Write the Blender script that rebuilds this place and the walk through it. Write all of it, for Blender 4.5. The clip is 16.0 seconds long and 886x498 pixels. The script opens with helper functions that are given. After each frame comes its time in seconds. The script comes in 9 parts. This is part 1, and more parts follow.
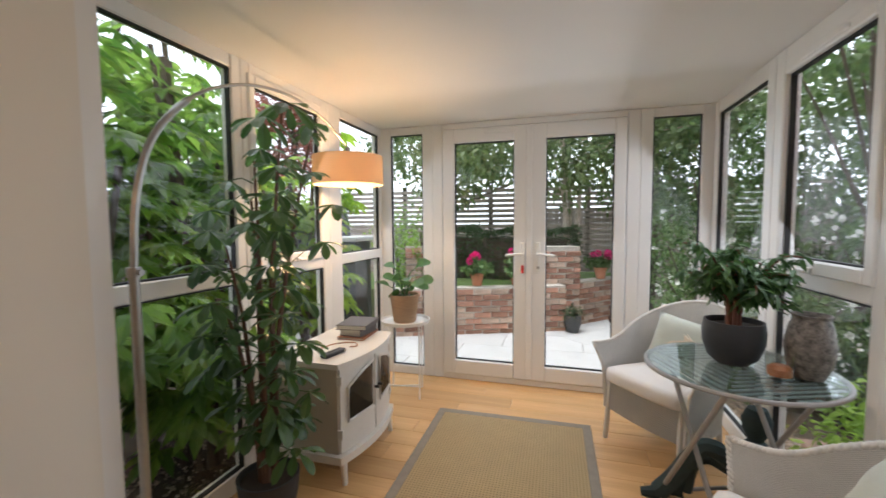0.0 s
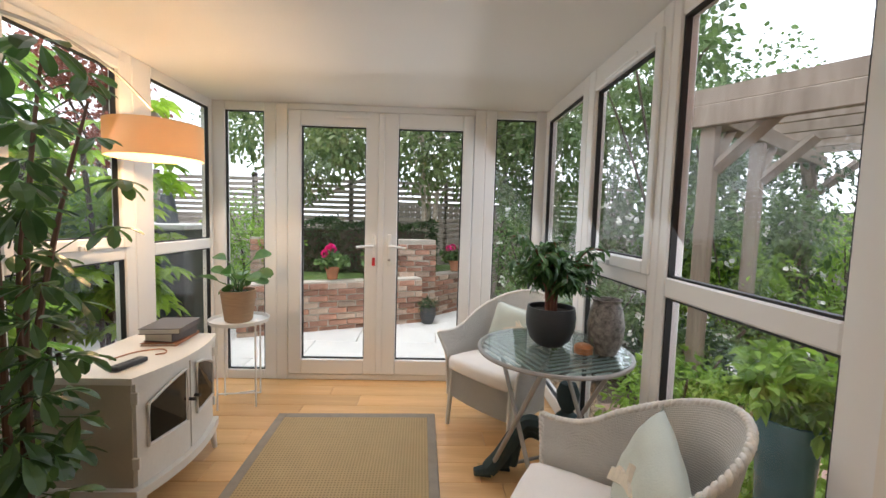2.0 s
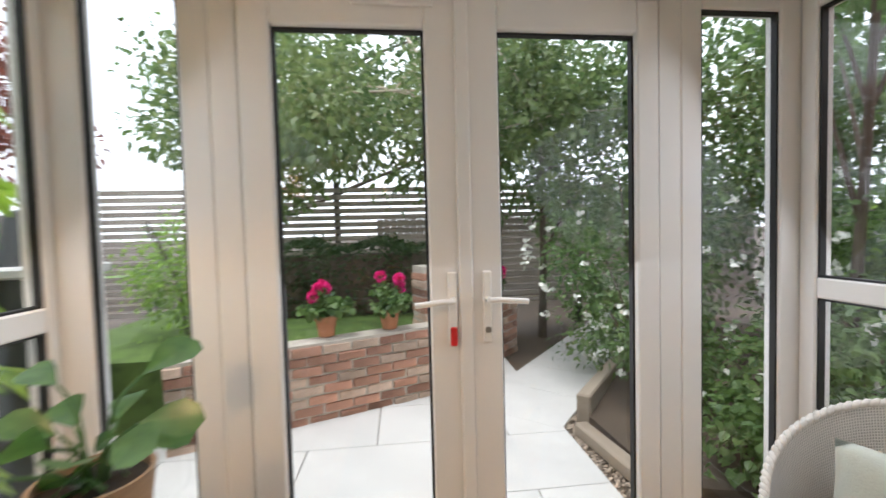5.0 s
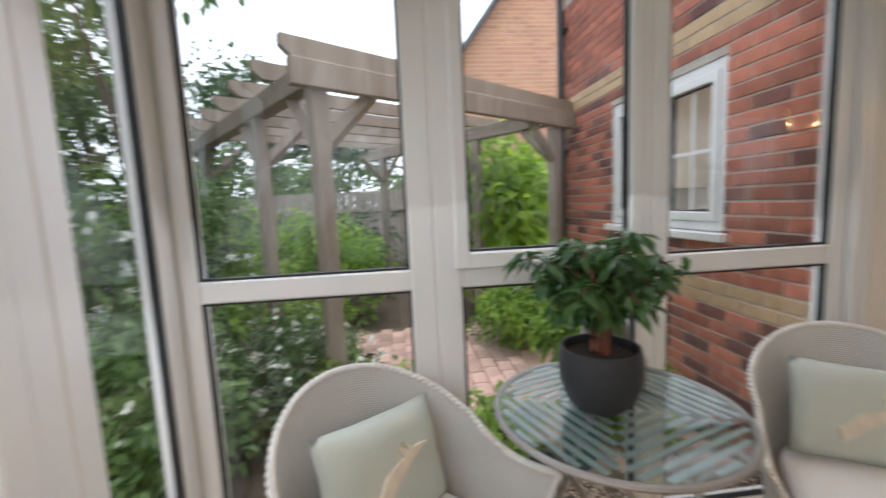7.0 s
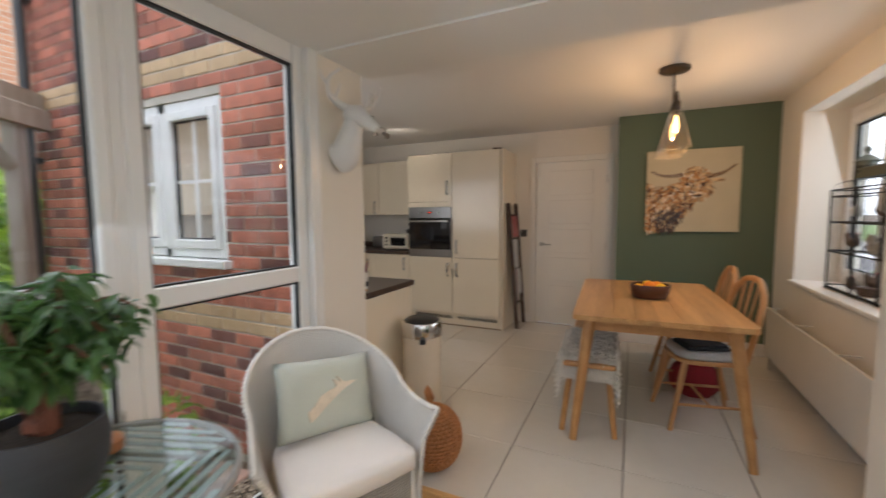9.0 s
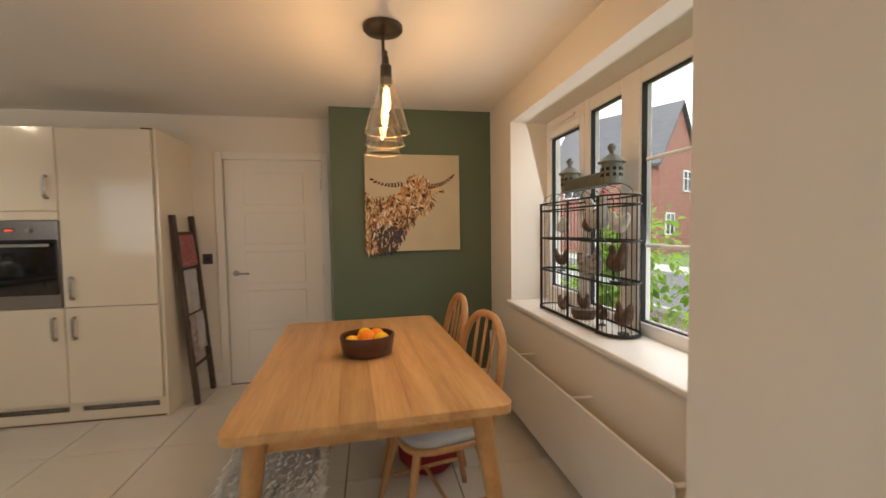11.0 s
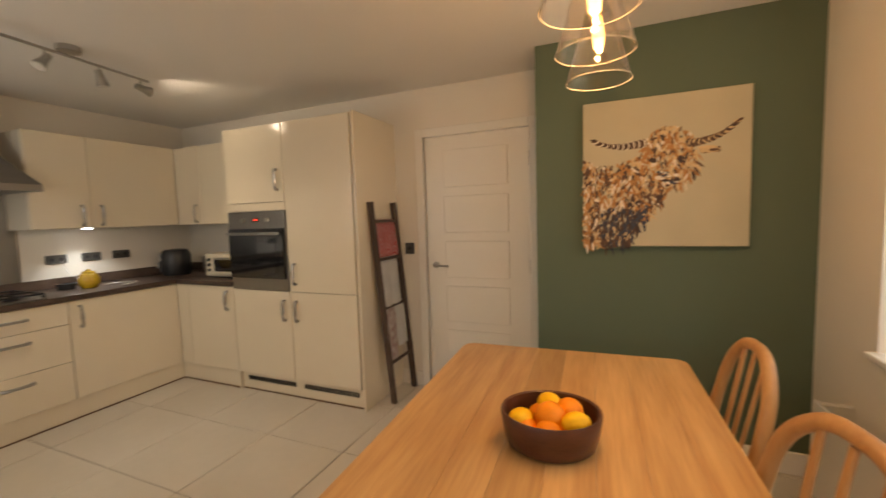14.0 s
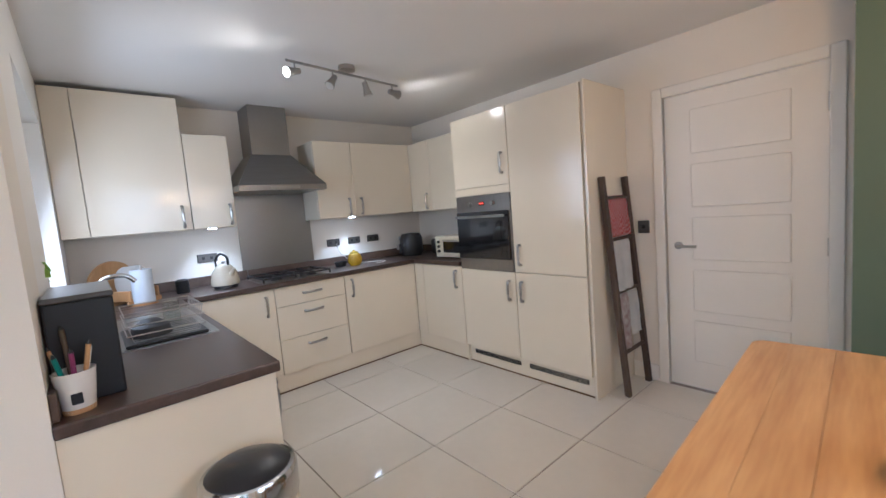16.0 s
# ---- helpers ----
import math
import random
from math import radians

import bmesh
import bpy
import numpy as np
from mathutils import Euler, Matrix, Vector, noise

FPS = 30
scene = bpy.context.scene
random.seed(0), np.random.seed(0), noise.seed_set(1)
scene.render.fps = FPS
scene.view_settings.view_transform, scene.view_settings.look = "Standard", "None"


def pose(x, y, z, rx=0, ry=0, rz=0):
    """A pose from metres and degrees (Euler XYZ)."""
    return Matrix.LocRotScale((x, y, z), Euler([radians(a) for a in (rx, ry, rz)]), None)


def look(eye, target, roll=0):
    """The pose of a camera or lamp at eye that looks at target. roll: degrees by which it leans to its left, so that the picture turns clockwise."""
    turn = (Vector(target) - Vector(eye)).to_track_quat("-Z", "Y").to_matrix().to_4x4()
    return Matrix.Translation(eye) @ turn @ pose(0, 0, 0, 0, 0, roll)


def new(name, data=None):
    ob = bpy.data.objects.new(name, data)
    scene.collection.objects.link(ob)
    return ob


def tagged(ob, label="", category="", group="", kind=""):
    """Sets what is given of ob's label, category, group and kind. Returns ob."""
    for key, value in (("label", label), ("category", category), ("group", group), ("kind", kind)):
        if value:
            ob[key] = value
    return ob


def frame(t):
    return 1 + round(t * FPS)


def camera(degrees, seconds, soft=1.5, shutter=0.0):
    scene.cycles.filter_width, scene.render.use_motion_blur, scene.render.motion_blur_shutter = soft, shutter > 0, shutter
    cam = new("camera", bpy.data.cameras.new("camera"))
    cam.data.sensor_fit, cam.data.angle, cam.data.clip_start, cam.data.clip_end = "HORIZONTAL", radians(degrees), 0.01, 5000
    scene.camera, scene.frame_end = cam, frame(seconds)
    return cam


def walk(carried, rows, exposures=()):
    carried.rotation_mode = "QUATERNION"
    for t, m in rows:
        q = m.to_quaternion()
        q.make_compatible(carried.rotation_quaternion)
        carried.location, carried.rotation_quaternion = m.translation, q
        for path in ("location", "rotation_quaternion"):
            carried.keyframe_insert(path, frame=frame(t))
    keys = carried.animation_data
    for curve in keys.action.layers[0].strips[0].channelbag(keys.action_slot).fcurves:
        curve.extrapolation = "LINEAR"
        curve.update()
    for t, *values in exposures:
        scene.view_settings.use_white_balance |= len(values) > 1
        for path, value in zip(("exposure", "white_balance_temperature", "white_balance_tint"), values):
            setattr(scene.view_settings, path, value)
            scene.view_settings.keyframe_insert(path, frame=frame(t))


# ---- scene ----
# camera: eye, point looked at, lean
cam = camera(94.9, 16.0, shutter=0.5)
PATH = [
    (0, (0.374, 0.72, 1.34), (-0.194, 2.634, 1.213), -0.4),
    (0.5, (0.363, 0.758, 1.334), (0.023, 2.725, 1.2), -0.4),
    (1, (0.387, 0.774, 1.335), (0.261, 2.765, 1.192), 0.0),
    (1.5, (0.438, 0.796, 1.326), (0.481, 2.79, 1.179), 0.6),
    (2, (0.487, 0.831, 1.319), (0.559, 2.824, 1.169), 1.6),
    (2.5, (0.429, 0.922, 1.302), (0.172, 2.9, 1.153), 1.7),
    (3, (0.284, 1.22, 1.327), (-0.21, 3.152, 1.177), 0.8),
    (3.2, (0.190, 1.353, 1.312), (-0.328, 3.280, 1.181), 0.7),
    (4.2, (-0.030, 2.110, 1.330), (-0.150, 4.100, 1.215), -0.7),
    (5.3, (-0.136, 2.857, 1.312), (0.39, 4.786, 1.249), -2.2),
    (5.5, (-0.148, 2.987, 1.338), (0.681, 4.805, 1.246), -2.7),
    (6, (-0.092, 3.21, 1.326), (1.396, 4.54, 1.201), -3.3),
    (6.5, (-0.036, 3.341, 1.382), (1.883, 3.851, 1.137), -3.5),
    (7, (-0.011, 3.301, 1.345), (1.966, 3.105, 1.121), -2.6),
    (7.5, (-0.026, 3.296, 1.352), (1.793, 2.494, 1.133), -1.9),
    (8, (-0.044, 3.285, 1.366), (1.489, 2.018, 1.156), -1.0),
    (8.5, (-0.063, 3.234, 1.363), (1.14, 1.647, 1.18), -0.5),
    (9, (-0.078, 3.148, 1.359), (0.766, 1.343, 1.197), -0.4),
    (9.5, (-0.086, 2.959, 1.353), (0.394, 1.022, 1.216), -0.7),
    (10, (-0.103, 2.659, 1.373), (-0.006, 0.665, 1.26), -1.0),
    (10.2, (-0.114, 2.512, 1.352), (-0.165, 0.515, 1.256), -1.2),
    (11.2, (-0.270, 1.740, 1.380), (-0.640, -0.218, 1.278), -0.5),
    (12.3, (-0.477, 1.036, 1.430), (-0.87, -0.921, 1.316), 0.3),
    (12.5, (-0.444, 0.978, 1.415), (-0.68, -1.005, 1.3), 0.2),
    (13, (-0.406, 0.94, 1.402), (-0.249, -1.049, 1.272), -0.4),
    (13.5, (-0.376, 0.949, 1.397), (0.107, -0.987, 1.251), -1.1),
    (14, (-0.36, 0.971, 1.388), (0.42, -0.864, 1.226), -1.8),
    (14.5, (-0.309, 1.011, 1.399), (0.731, -0.686, 1.208), -2.7),
    (15, (-0.275, 1.035, 1.391), (1.01, -0.484, 1.191), -3.6),
    (15.5, (-0.229, 1.055, 1.394), (1.271, -0.252, 1.188), -4.2),
    (16, (-0.082, 1.063, 1.372), (1.423, -0.241, 1.183), -4.7),
]
EXPOSURES = [(0.0, 0.29, 5900, 10), (3.2, 0.33, 6100, 10), (5.3, 0.15, 6000, 10), (6.0, -0.05, 6100, 10), (7.0, 0.12, 5900, 10), (8.0, 0.0, 6000, 10), (9.0, 0.38, 5900, 10), (10.0, 0.52, 6800, 10), (12.5, 0.36, 6200, 10), (13.2, 0.47, 6600, 10), (14.0, 0.7, 7400, 11), (14.6, 0.85, 6900, 10), (15.1, 1.0, 5050, 10), (16.0, 1.1, 5050, 10)]
walk(cam, [(t, look(e, g, r)) for t, e, g, r in PATH], EXPOSURES)

# ---------------------------------------------------------------- light
world = bpy.data.worlds.new("overcast_sky")
scene.world = world
world.use_nodes = True
wn = world.node_tree
bg = wn.nodes["Background"]
sky = wn.nodes.new("ShaderNodeTexSky")
sky.sky_type = "NISHITA"
sky.sun_disc = False
sky.sun_elevation, sky.sun_rotation = radians(80), radians(237)
sky.air_density, sky.dust_density, sky.ozone_density = 1.0, 5.0, 0.6
whiten = wn.nodes.new("ShaderNodeMix")
whiten.data_type = "RGBA"
whiten.inputs["Factor"].default_value = 0.75
whiten.inputs["B"].default_value = (15.0, 15.3, 15.8, 1)
wn.links.new(sky.outputs[0], whiten.inputs["A"])
wn.links.new(whiten.outputs["Result"], bg.inputs[0])
bg.inputs[1].default_value = 0.15


def lamp(name, kind, m, power, colour=(1, 1, 1), size=0.1, size_y=None, spot=60, label="", category=""):
    data = bpy.data.lights.new(name, kind)
    data.energy, data.color = power, colour
    if kind == "AREA":
        data.size = size
        if size_y:
            data.shape, data.size_y = "RECTANGLE", size_y
    elif kind == "SPOT":
        data.spot_size, data.spot_blend, data.shadow_soft_size = radians(spot), 0.6, size
    elif kind == "SUN":
        data.angle = radians(size)
    else:
        data.shadow_soft_size = size
    ob = new(name, data)
    ob.matrix_world = m
    return ob


lamp("sun", "SUN", look((0, 0, 10), (1.4, 0.9, 0)), 1.5, (1.0, 0.96, 0.9), 20)
# added area lamps just inside the panes, boosting the daylight they let in
lamp("window_fill_east", "AREA", look((1.37, 2.85, 1.35), (0, 2.85, 0.30)), 9, (0.97, 0.98, 1.0), 2.2, 1.5)
lamp("window_fill_west", "AREA", look((-1.16, 2.85, 1.35), (0.2, 2.85, 0.30)), 6, (0.97, 0.98, 1.0), 2.2, 1.5)
lamp("window_fill_north", "AREA", look((0.11, 4.0, 1.25), (0.11, 2.0, -0.1)), 8, (0.97, 0.98, 1.0), 2.2, 1.6)
lamp("window_fill_dining", "AREA", look((-1.56, -0.15, 1.5), (0.5, -0.15, 1.0)), 6, (0.97, 0.98, 1.0), 1.8, 1.3)
lamp("window_fill_kitchen", "AREA", look((2.65, 1.25, 1.55), (2.65, -0.5, 1.0)), 5, (0.97, 0.98, 1.0), 1.0, 0.9)
WARM = (1.0, 0.62, 0.28)


# ---------------------------------------------------------------- materials
def mat(name, colour, rough=0.5, metal=0.0, vary=0.08, scale=6.0, fine=60.0, bump=0.1, second=None, coat=0.0,
        spec=0.5, trans=0.0, per_object=0.0, per_island=0.0, stretch=(1, 1, 1), emit=None, emit_strength=0.0, sheen=0.0):
    m = bpy.data.materials.new(name)
    m.use_nodes = True
    nt = m.node_tree
    N, L = nt.nodes, nt.links
    p = N["Principled BSDF"]
    tc = N.new("ShaderNodeTexCoord")
    mp = N.new("ShaderNodeMapping")
    mp.inputs["Scale"].default_value = stretch
    L.new(tc.outputs["Object"], mp.inputs[0])
    n1, n2 = N.new("ShaderNodeTexNoise"), N.new("ShaderNodeTexNoise")
    n1.inputs["Scale"].default_value, n2.inputs["Scale"].default_value = scale, fine
    n1.inputs["Detail"].default_value = 4
    L.new(mp.outputs[0], n1.inputs["Vector"])
    L.new(mp.outputs[0], n2.inputs["Vector"])
    add = N.new("ShaderNodeMath")
    add.operation = "MULTIPLY_ADD"
    add.inputs[1].default_value = 0.4
    L.new(n2.outputs["Fac"], add.inputs[0])
    L.new(n1.outputs["Fac"], add.inputs[2])
    ramp = N.new("ShaderNodeMapRange")
    ramp.inputs["From Min"].default_value, ramp.inputs["From Max"].default_value = 0.45, 0.95
    L.new(add.outputs[0], ramp.inputs["Value"])
    mix = N.new("ShaderNodeMix")
    mix.data_type = "RGBA"
    a = [max(0, c * (1 - vary)) for c in colour]
    b = second or [min(1, c * (1 + vary)) for c in colour]
    mix.inputs["A"].default_value, mix.inputs["B"].default_value = (*a, 1), (*b, 1)
    L.new(ramp.outputs[0], mix.inputs["Factor"])
    out = mix.outputs["Result"]
    if per_object or per_island:
        src = N.new("ShaderNodeObjectInfo") if per_object else N.new("ShaderNodeNewGeometry")
        amount = per_object or per_island
        mr = N.new("ShaderNodeMapRange")
        mr.inputs["To Min"].default_value, mr.inputs["To Max"].default_value = 1 - amount, 1 + amount
        L.new(src.outputs["Random" if per_object else "Random Per Island"], mr.inputs["Value"])
        hs = N.new("ShaderNodeHueSaturation")
        L.new(mr.outputs[0], hs.inputs["Value"])
        L.new(out, hs.inputs["Color"])
        out = hs.outputs["Color"]
    L.new(out, p.inputs["Base Color"])
    rr = N.new("ShaderNodeMapRange")
    rr.inputs["To Min"].default_value, rr.inputs["To Max"].default_value = max(0.02, rough * 0.85), min(1, rough * 1.15)
    L.new(n1.outputs["Fac"], rr.inputs["Value"])
    L.new(rr.outputs[0], p.inputs["Roughness"])
    p.inputs["Metallic"].default_value = metal
    p.inputs["Specular IOR Level"].default_value = spec
    p.inputs["Coat Weight"].default_value = coat
    p.inputs["Coat Roughness"].default_value = 0.05
    p.inputs["Transmission Weight"].default_value = trans
    p.inputs["Sheen Weight"].default_value = sheen
    if emit:
        p.inputs["Emission Color"].default_value = (*emit, 1)
        p.inputs["Emission Strength"].default_value = emit_strength
    if bump:
        bp = N.new("ShaderNodeBump")
        bp.inputs["Strength"].default_value = bump
        bp.inputs["Distance"].default_value = 0.004
        L.new(n2.outputs["Fac"], bp.inputs["Height"])
        L.new(bp.outputs[0], p.inputs["Normal"])
    return m


def leaf_mat(name, dark, light, rough=0.45, glow=0.35):
    """Leaf: varied greens, part of the light passing through."""
    m = bpy.data.materials.new(name)
    m.use_nodes = True
    nt = m.node_tree
    N, L = nt.nodes, nt.links
    p = N["Principled BSDF"]
    g = N.new("ShaderNodeNewGeometry")
    n = N.new("ShaderNodeTexNoise")
    n.inputs["Scale"].default_value = 2.5
    ad = N.new("ShaderNodeMath")
    ad.operation = "MULTIPLY_ADD"
    ad.inputs[1].default_value = 0.6
    L.new(g.outputs["Random Per Island"], ad.inputs[0])
    L.new(n.outputs["Fac"], ad.inputs[2])
    mr = N.new("ShaderNodeMapRange")
    mr.inputs["From Min"].default_value, mr.inputs["From Max"].default_value = 0.35, 1.15
    L.new(ad.outputs[0], mr.inputs["Value"])
    mix = N.new("ShaderNodeMix")
    mix.data_type = "RGBA"
    mix.inputs["A"].default_value, mix.inputs["B"].default_value = (*dark, 1), (*light, 1)
    L.new(mr.outputs[0], mix.inputs["Factor"])
    L.new(mix.outputs["Result"], p.inputs["Base Color"])
    p.inputs["Roughness"].default_value = rough
    tr = N.new("ShaderNodeBsdfTranslucent")
    hs = N.new("ShaderNodeHueSaturation")
    hs.inputs["Value"].default_value = 1.6
    L.new(mix.outputs["Result"], hs.inputs["Color"])
    L.new(hs.outputs[0], tr.inputs["Color"])
    ms = N.new("ShaderNodeMixShader")
    ms.inputs[0].default_value = glow
    L.new(p.outputs[0], ms.inputs[1])
    L.new(tr.outputs[0], ms.inputs[2])
    L.new(ms.outputs[0], N["Material Output"].inputs[0])
    return m


def glass_mat(name, tint=(1, 1, 1), gloss=0.5, rough=0.0):
    m = bpy.data.materials.new(name)
    m.use_nodes = True
    nt = m.node_tree
    N, L = nt.nodes, nt.links
    N.remove(N["Principled BSDF"])
    t = N.new("ShaderNodeBsdfTransparent")
    t.inputs[0].default_value = (*tint, 1)
    g = N.new("ShaderNodeBsdfGlossy")
    g.inputs["Roughness"].default_value = rough
    f = N.new("ShaderNodeLayerWeight")
    f.inputs["Blend"].default_value = 0.5
    pw = N.new("ShaderNodeMath")
    pw.operation = "POWER"
    pw.inputs[1].default_value = 5
    L.new(f.outputs["Facing"], pw.inputs[0])
    k = N.new("ShaderNodeMath")
    k.operation = "MULTIPLY_ADD"
    k.inputs[1].default_value = 0.9 * gloss
    k.inputs[2].default_value = 0.05 * gloss
    k.use_clamp = True
    L.new(pw.outputs[0], k.inputs[0])
    ms = N.new("ShaderNodeMixShader")
    L.new(k.outputs[0], ms.inputs[0])
    L.new(t.outputs[0], ms.inputs[1])
    L.new(g.outputs[0], ms.inputs[2])
    L.new(ms.outputs[0], N["Material Output"].inputs[0])
    return m


def wood_mat(name, a, b, grain=14.0, rough=0.4, axis="y", per_object=0.12):
    """Timber: long noise streaks along an axis."""
    s = {"x": (0.6, 9, 9), "y": (9, 0.6, 9), "z": (9, 9, 0.6)}[axis]
    return mat(name, a, rough, vary=0.05, second=b, scale=1.6, fine=grain, bump=0.06, stretch=s, per_object=per_object)


M_WALL = mat("cream_wall_paint", (0.77, 0.72, 0.64), 0.75, vary=0.02, scale=1.5, fine=220, bump=0.08)
M_WHITE_WALL = mat("white_wall_paint", (0.80, 0.78, 0.74), 0.75, vary=0.02, scale=1.5, fine=220, bump=0.08)
M_CEIL = mat("white_ceiling_paint", (0.80, 0.78, 0.75), 0.85, vary=0.015, scale=1.2, fine=180, bump=0.06)
M_GREEN = mat("green_wall_paint", (0.105, 0.14, 0.09), 0.75, vary=0.03, scale=1.5, fine=220, bump=0.08)
M_PVC = mat("white_frame", (0.80, 0.79, 0.77), 0.3, vary=0.015, scale=2, fine=40, bump=0.02)
M_GASKET = mat("black_gasket", (0.015, 0.015, 0.015), 0.6, vary=0.2)
M_GLASS = glass_mat("window_glass", gloss=0.6)
M_PAINTWOOD = mat("white_painted_wood", (0.80, 0.77, 0.72), 0.4, vary=0.015, scale=2, fine=50, bump=0.03)
M_TILE = mat("cream_gloss_tile", (0.66, 0.62, 0.55), 0.07, vary=0.03, scale=3, fine=20, bump=0.01, per_object=0.03)
M_GROUT = mat("grey_grout", (0.20, 0.17, 0.14), 0.9, vary=0.1)
M_PLANK = wood_mat("oak_plank", (0.56, 0.32, 0.13), (0.70, 0.44, 0.20), 10, 0.35, "x", 0.14)
M_OAK = wood_mat("oiled_oak", (0.42, 0.21, 0.075), (0.56, 0.31, 0.12), 8, 0.38, "y", 0.03)
M_OAKTOP = wood_mat("oiled_oak_plank", (0.43, 0.215, 0.080), (0.66, 0.40, 0.170), 11, 0.30, "y", 0.15)
M_POLISH = mat("polished_chrome", (0.62, 0.61, 0.60), 0.10, 1.0, vary=0.03, bump=0)
M_SLOT = mat("black_slot", (0.01, 0.01, 0.01), 0.9, vary=0.1)
M_BRICK = mat("red_brick", (0.47, 0.17, 0.11), 0.9, vary=0.3, scale=9, fine=70, bump=0.5, per_object=0.35)
M_BRICK_REST = mat("red_brick_rest", (0.36, 0.12, 0.075), 0.9, vary=0.3, scale=9, fine=70, bump=0.5, per_island=0.35)
M_BRICK_DARK = mat("burnt_brick", (0.20, 0.085, 0.07), 0.9, vary=0.3, scale=9, fine=70, bump=0.5, per_object=0.3)
M_BUFF = mat("buff_brick", (0.55, 0.38, 0.22), 0.9, vary=0.15, scale=9, fine=70, bump=0.4, per_object=0.1)
M_MORTAR = mat("mortar", (0.50, 0.45, 0.38), 0.95, vary=0.15, scale=10, fine=90, bump=0.4)


# ---------------------------------------------------------------- mesh helpers
def thing(name, label, category, x=0, y=0, z=0, rz=0, group=""):
    e = new(name)
    e.empty_display_size = 0.1
    e.matrix_world = pose(x, y, z, 0, 0, rz)
    return tagged(e, label, category, group)


def part(name, bm, material, parent=None, label="", smooth=False, m=None):
    me = bpy.data.meshes.new(name)
    bmesh.ops.recalc_face_normals(bm, faces=bm.faces)
    bm.to_mesh(me)
    bm.free()
    return mesh_part(name, me, material, parent, label, smooth, m)


def mesh_part(name, me, material, parent=None, label="", smooth=False, m=None):
    me.materials.append(material)
    if smooth:
        me.shade_smooth()
        if smooth != "all":
            me.set_sharp_from_angle(angle=radians(40))
    ob = new(name, me)
    if parent is not None:
        ob.parent = parent
    if m is not None:
        ob.matrix_basis = m
    if label:
        ob["label"] = label
    return ob


def struct(name, bm, material, label="", category="", smooth=False):
    ob = part(name, bm, material, None, "", smooth)
    return tagged(ob, label, category, "", "structure")


def box(bm, x0, x1, y0, y1, z0, z1, bevel=0.0, seg=1):
    mm = Matrix.Translation(((x0 + x1) / 2, (y0 + y1) / 2, (z0 + z1) / 2)) @ Matrix.Diagonal((abs(x1 - x0), abs(y1 - y0), abs(z1 - z0), 1))
    r = bmesh.ops.create_cube(bm, size=1, matrix=mm)
    if bevel:
        es = list({e for v in r["verts"] for e in v.link_edges})
        bmesh.ops.bevel(bm, geom=es, offset=bevel, segments=seg, profile=0.5, affect="EDGES")
    return bm


def B(x0, x1, y0, y1, z0, z1, bevel=0.0, seg=1):
    return box(bmesh.new(), x0, x1, y0, y1, z0, z1, bevel, seg)


def rod(bm, p0, p1, r0, r1=None, seg=10):
    p0, p1 = Vector(p0), Vector(p1)
    d = p1 - p0
    mm = Matrix.Translation((p0 + p1) / 2) @ d.to_track_quat("Z", "Y").to_matrix().to_4x4()
    bmesh.ops.create_cone(bm, cap_ends=True, segments=seg, radius1=r0, radius2=r0 if r1 is None else r1, depth=d.length, matrix=mm)
    return bm


def R(p0, p1, r0, r1=None, seg=10):
    return rod(bmesh.new(), p0, p1, r0, r1, seg)


def tube(bm, pts, radius, seg=8, closed=False, flat=1.0):
    """A round bar along points; radius a number or one per point."""
    pts = [Vector(p) for p in pts]
    n = len(pts)
    rings = []
    up = Vector((0, 0, 1))
    for i, p in enumerate(pts):
        a = pts[(i - 1) % n] if closed or i else pts[0]
        b = pts[(i + 1) % n] if closed or i < n - 1 else pts[-1]
        d = (b - a).normalized()
        u = d.cross(up)
        if u.length < 0.05:
            u = d.cross(Vector((0, 1, 0)))
        u.normalize()
        w = u.cross(d)
        r = radius[i] if isinstance(radius, (list, tuple)) else radius
        rings.append([bm.verts.new(p + r * (math.cos(2 * math.pi * k / seg) * u + flat * math.sin(2 * math.pi * k / seg) * w)) for k in range(seg)])
    for i in range(n if closed else n - 1):
        a, b = rings[i], rings[(i + 1) % n]
        for k in range(seg):
            bm.faces.new((a[k], a[(k + 1) % seg], b[(k + 1) % seg], b[k]))
    if not closed:
        bm.faces.new(rings[0])
        bm.faces.new(rings[-1])
    return bm


def lathe(bm, prof, seg=24, sx=1.0, sy=1.0, at=(0, 0, 0)):
    """Turns a profile of (radius, height) round the upright axis."""
    rings = []
    for r, z in prof:
        if r < 1e-5:
            rings.append([bm.verts.new((at[0], at[1], at[2] + z))])
        else:
            rings.append([bm.verts.new((at[0] + sx * r * math.cos(2 * math.pi * k / seg), at[1] + sy * r * math.sin(2 * math.pi * k / seg), at[2] + z)) for k in range(seg)])
    for a, b in zip(rings, rings[1:]):
        for k in range(seg):
            q = [a[k % len(a)], a[(k + 1) % len(a)], b[(k + 1) % len(b)], b[k % len(b)]]
            q = list(dict.fromkeys(q))
            if len(q) > 2:
                bm.faces.new(q)
    return bm


def curve_pts(pts, n=8):
    """Smooth line through points."""
    P = [Vector(p) for p in pts]
    P = [2 * P[0] - P[1]] + P + [2 * P[-1] - P[-2]]
    out = []
    for i in range(1, len(P) - 2):
        for k in range(n):
            t = k / n
            a, b, c, d = P[i - 1], P[i], P[i + 1], P[i + 2]
            out.append(0.5 * (2 * b + (c - a) * t + (2 * a - 5 * b + 4 * c - d) * t * t + (3 * b - a - 3 * c + d) * t ** 3))
    return out + [P[-2]]


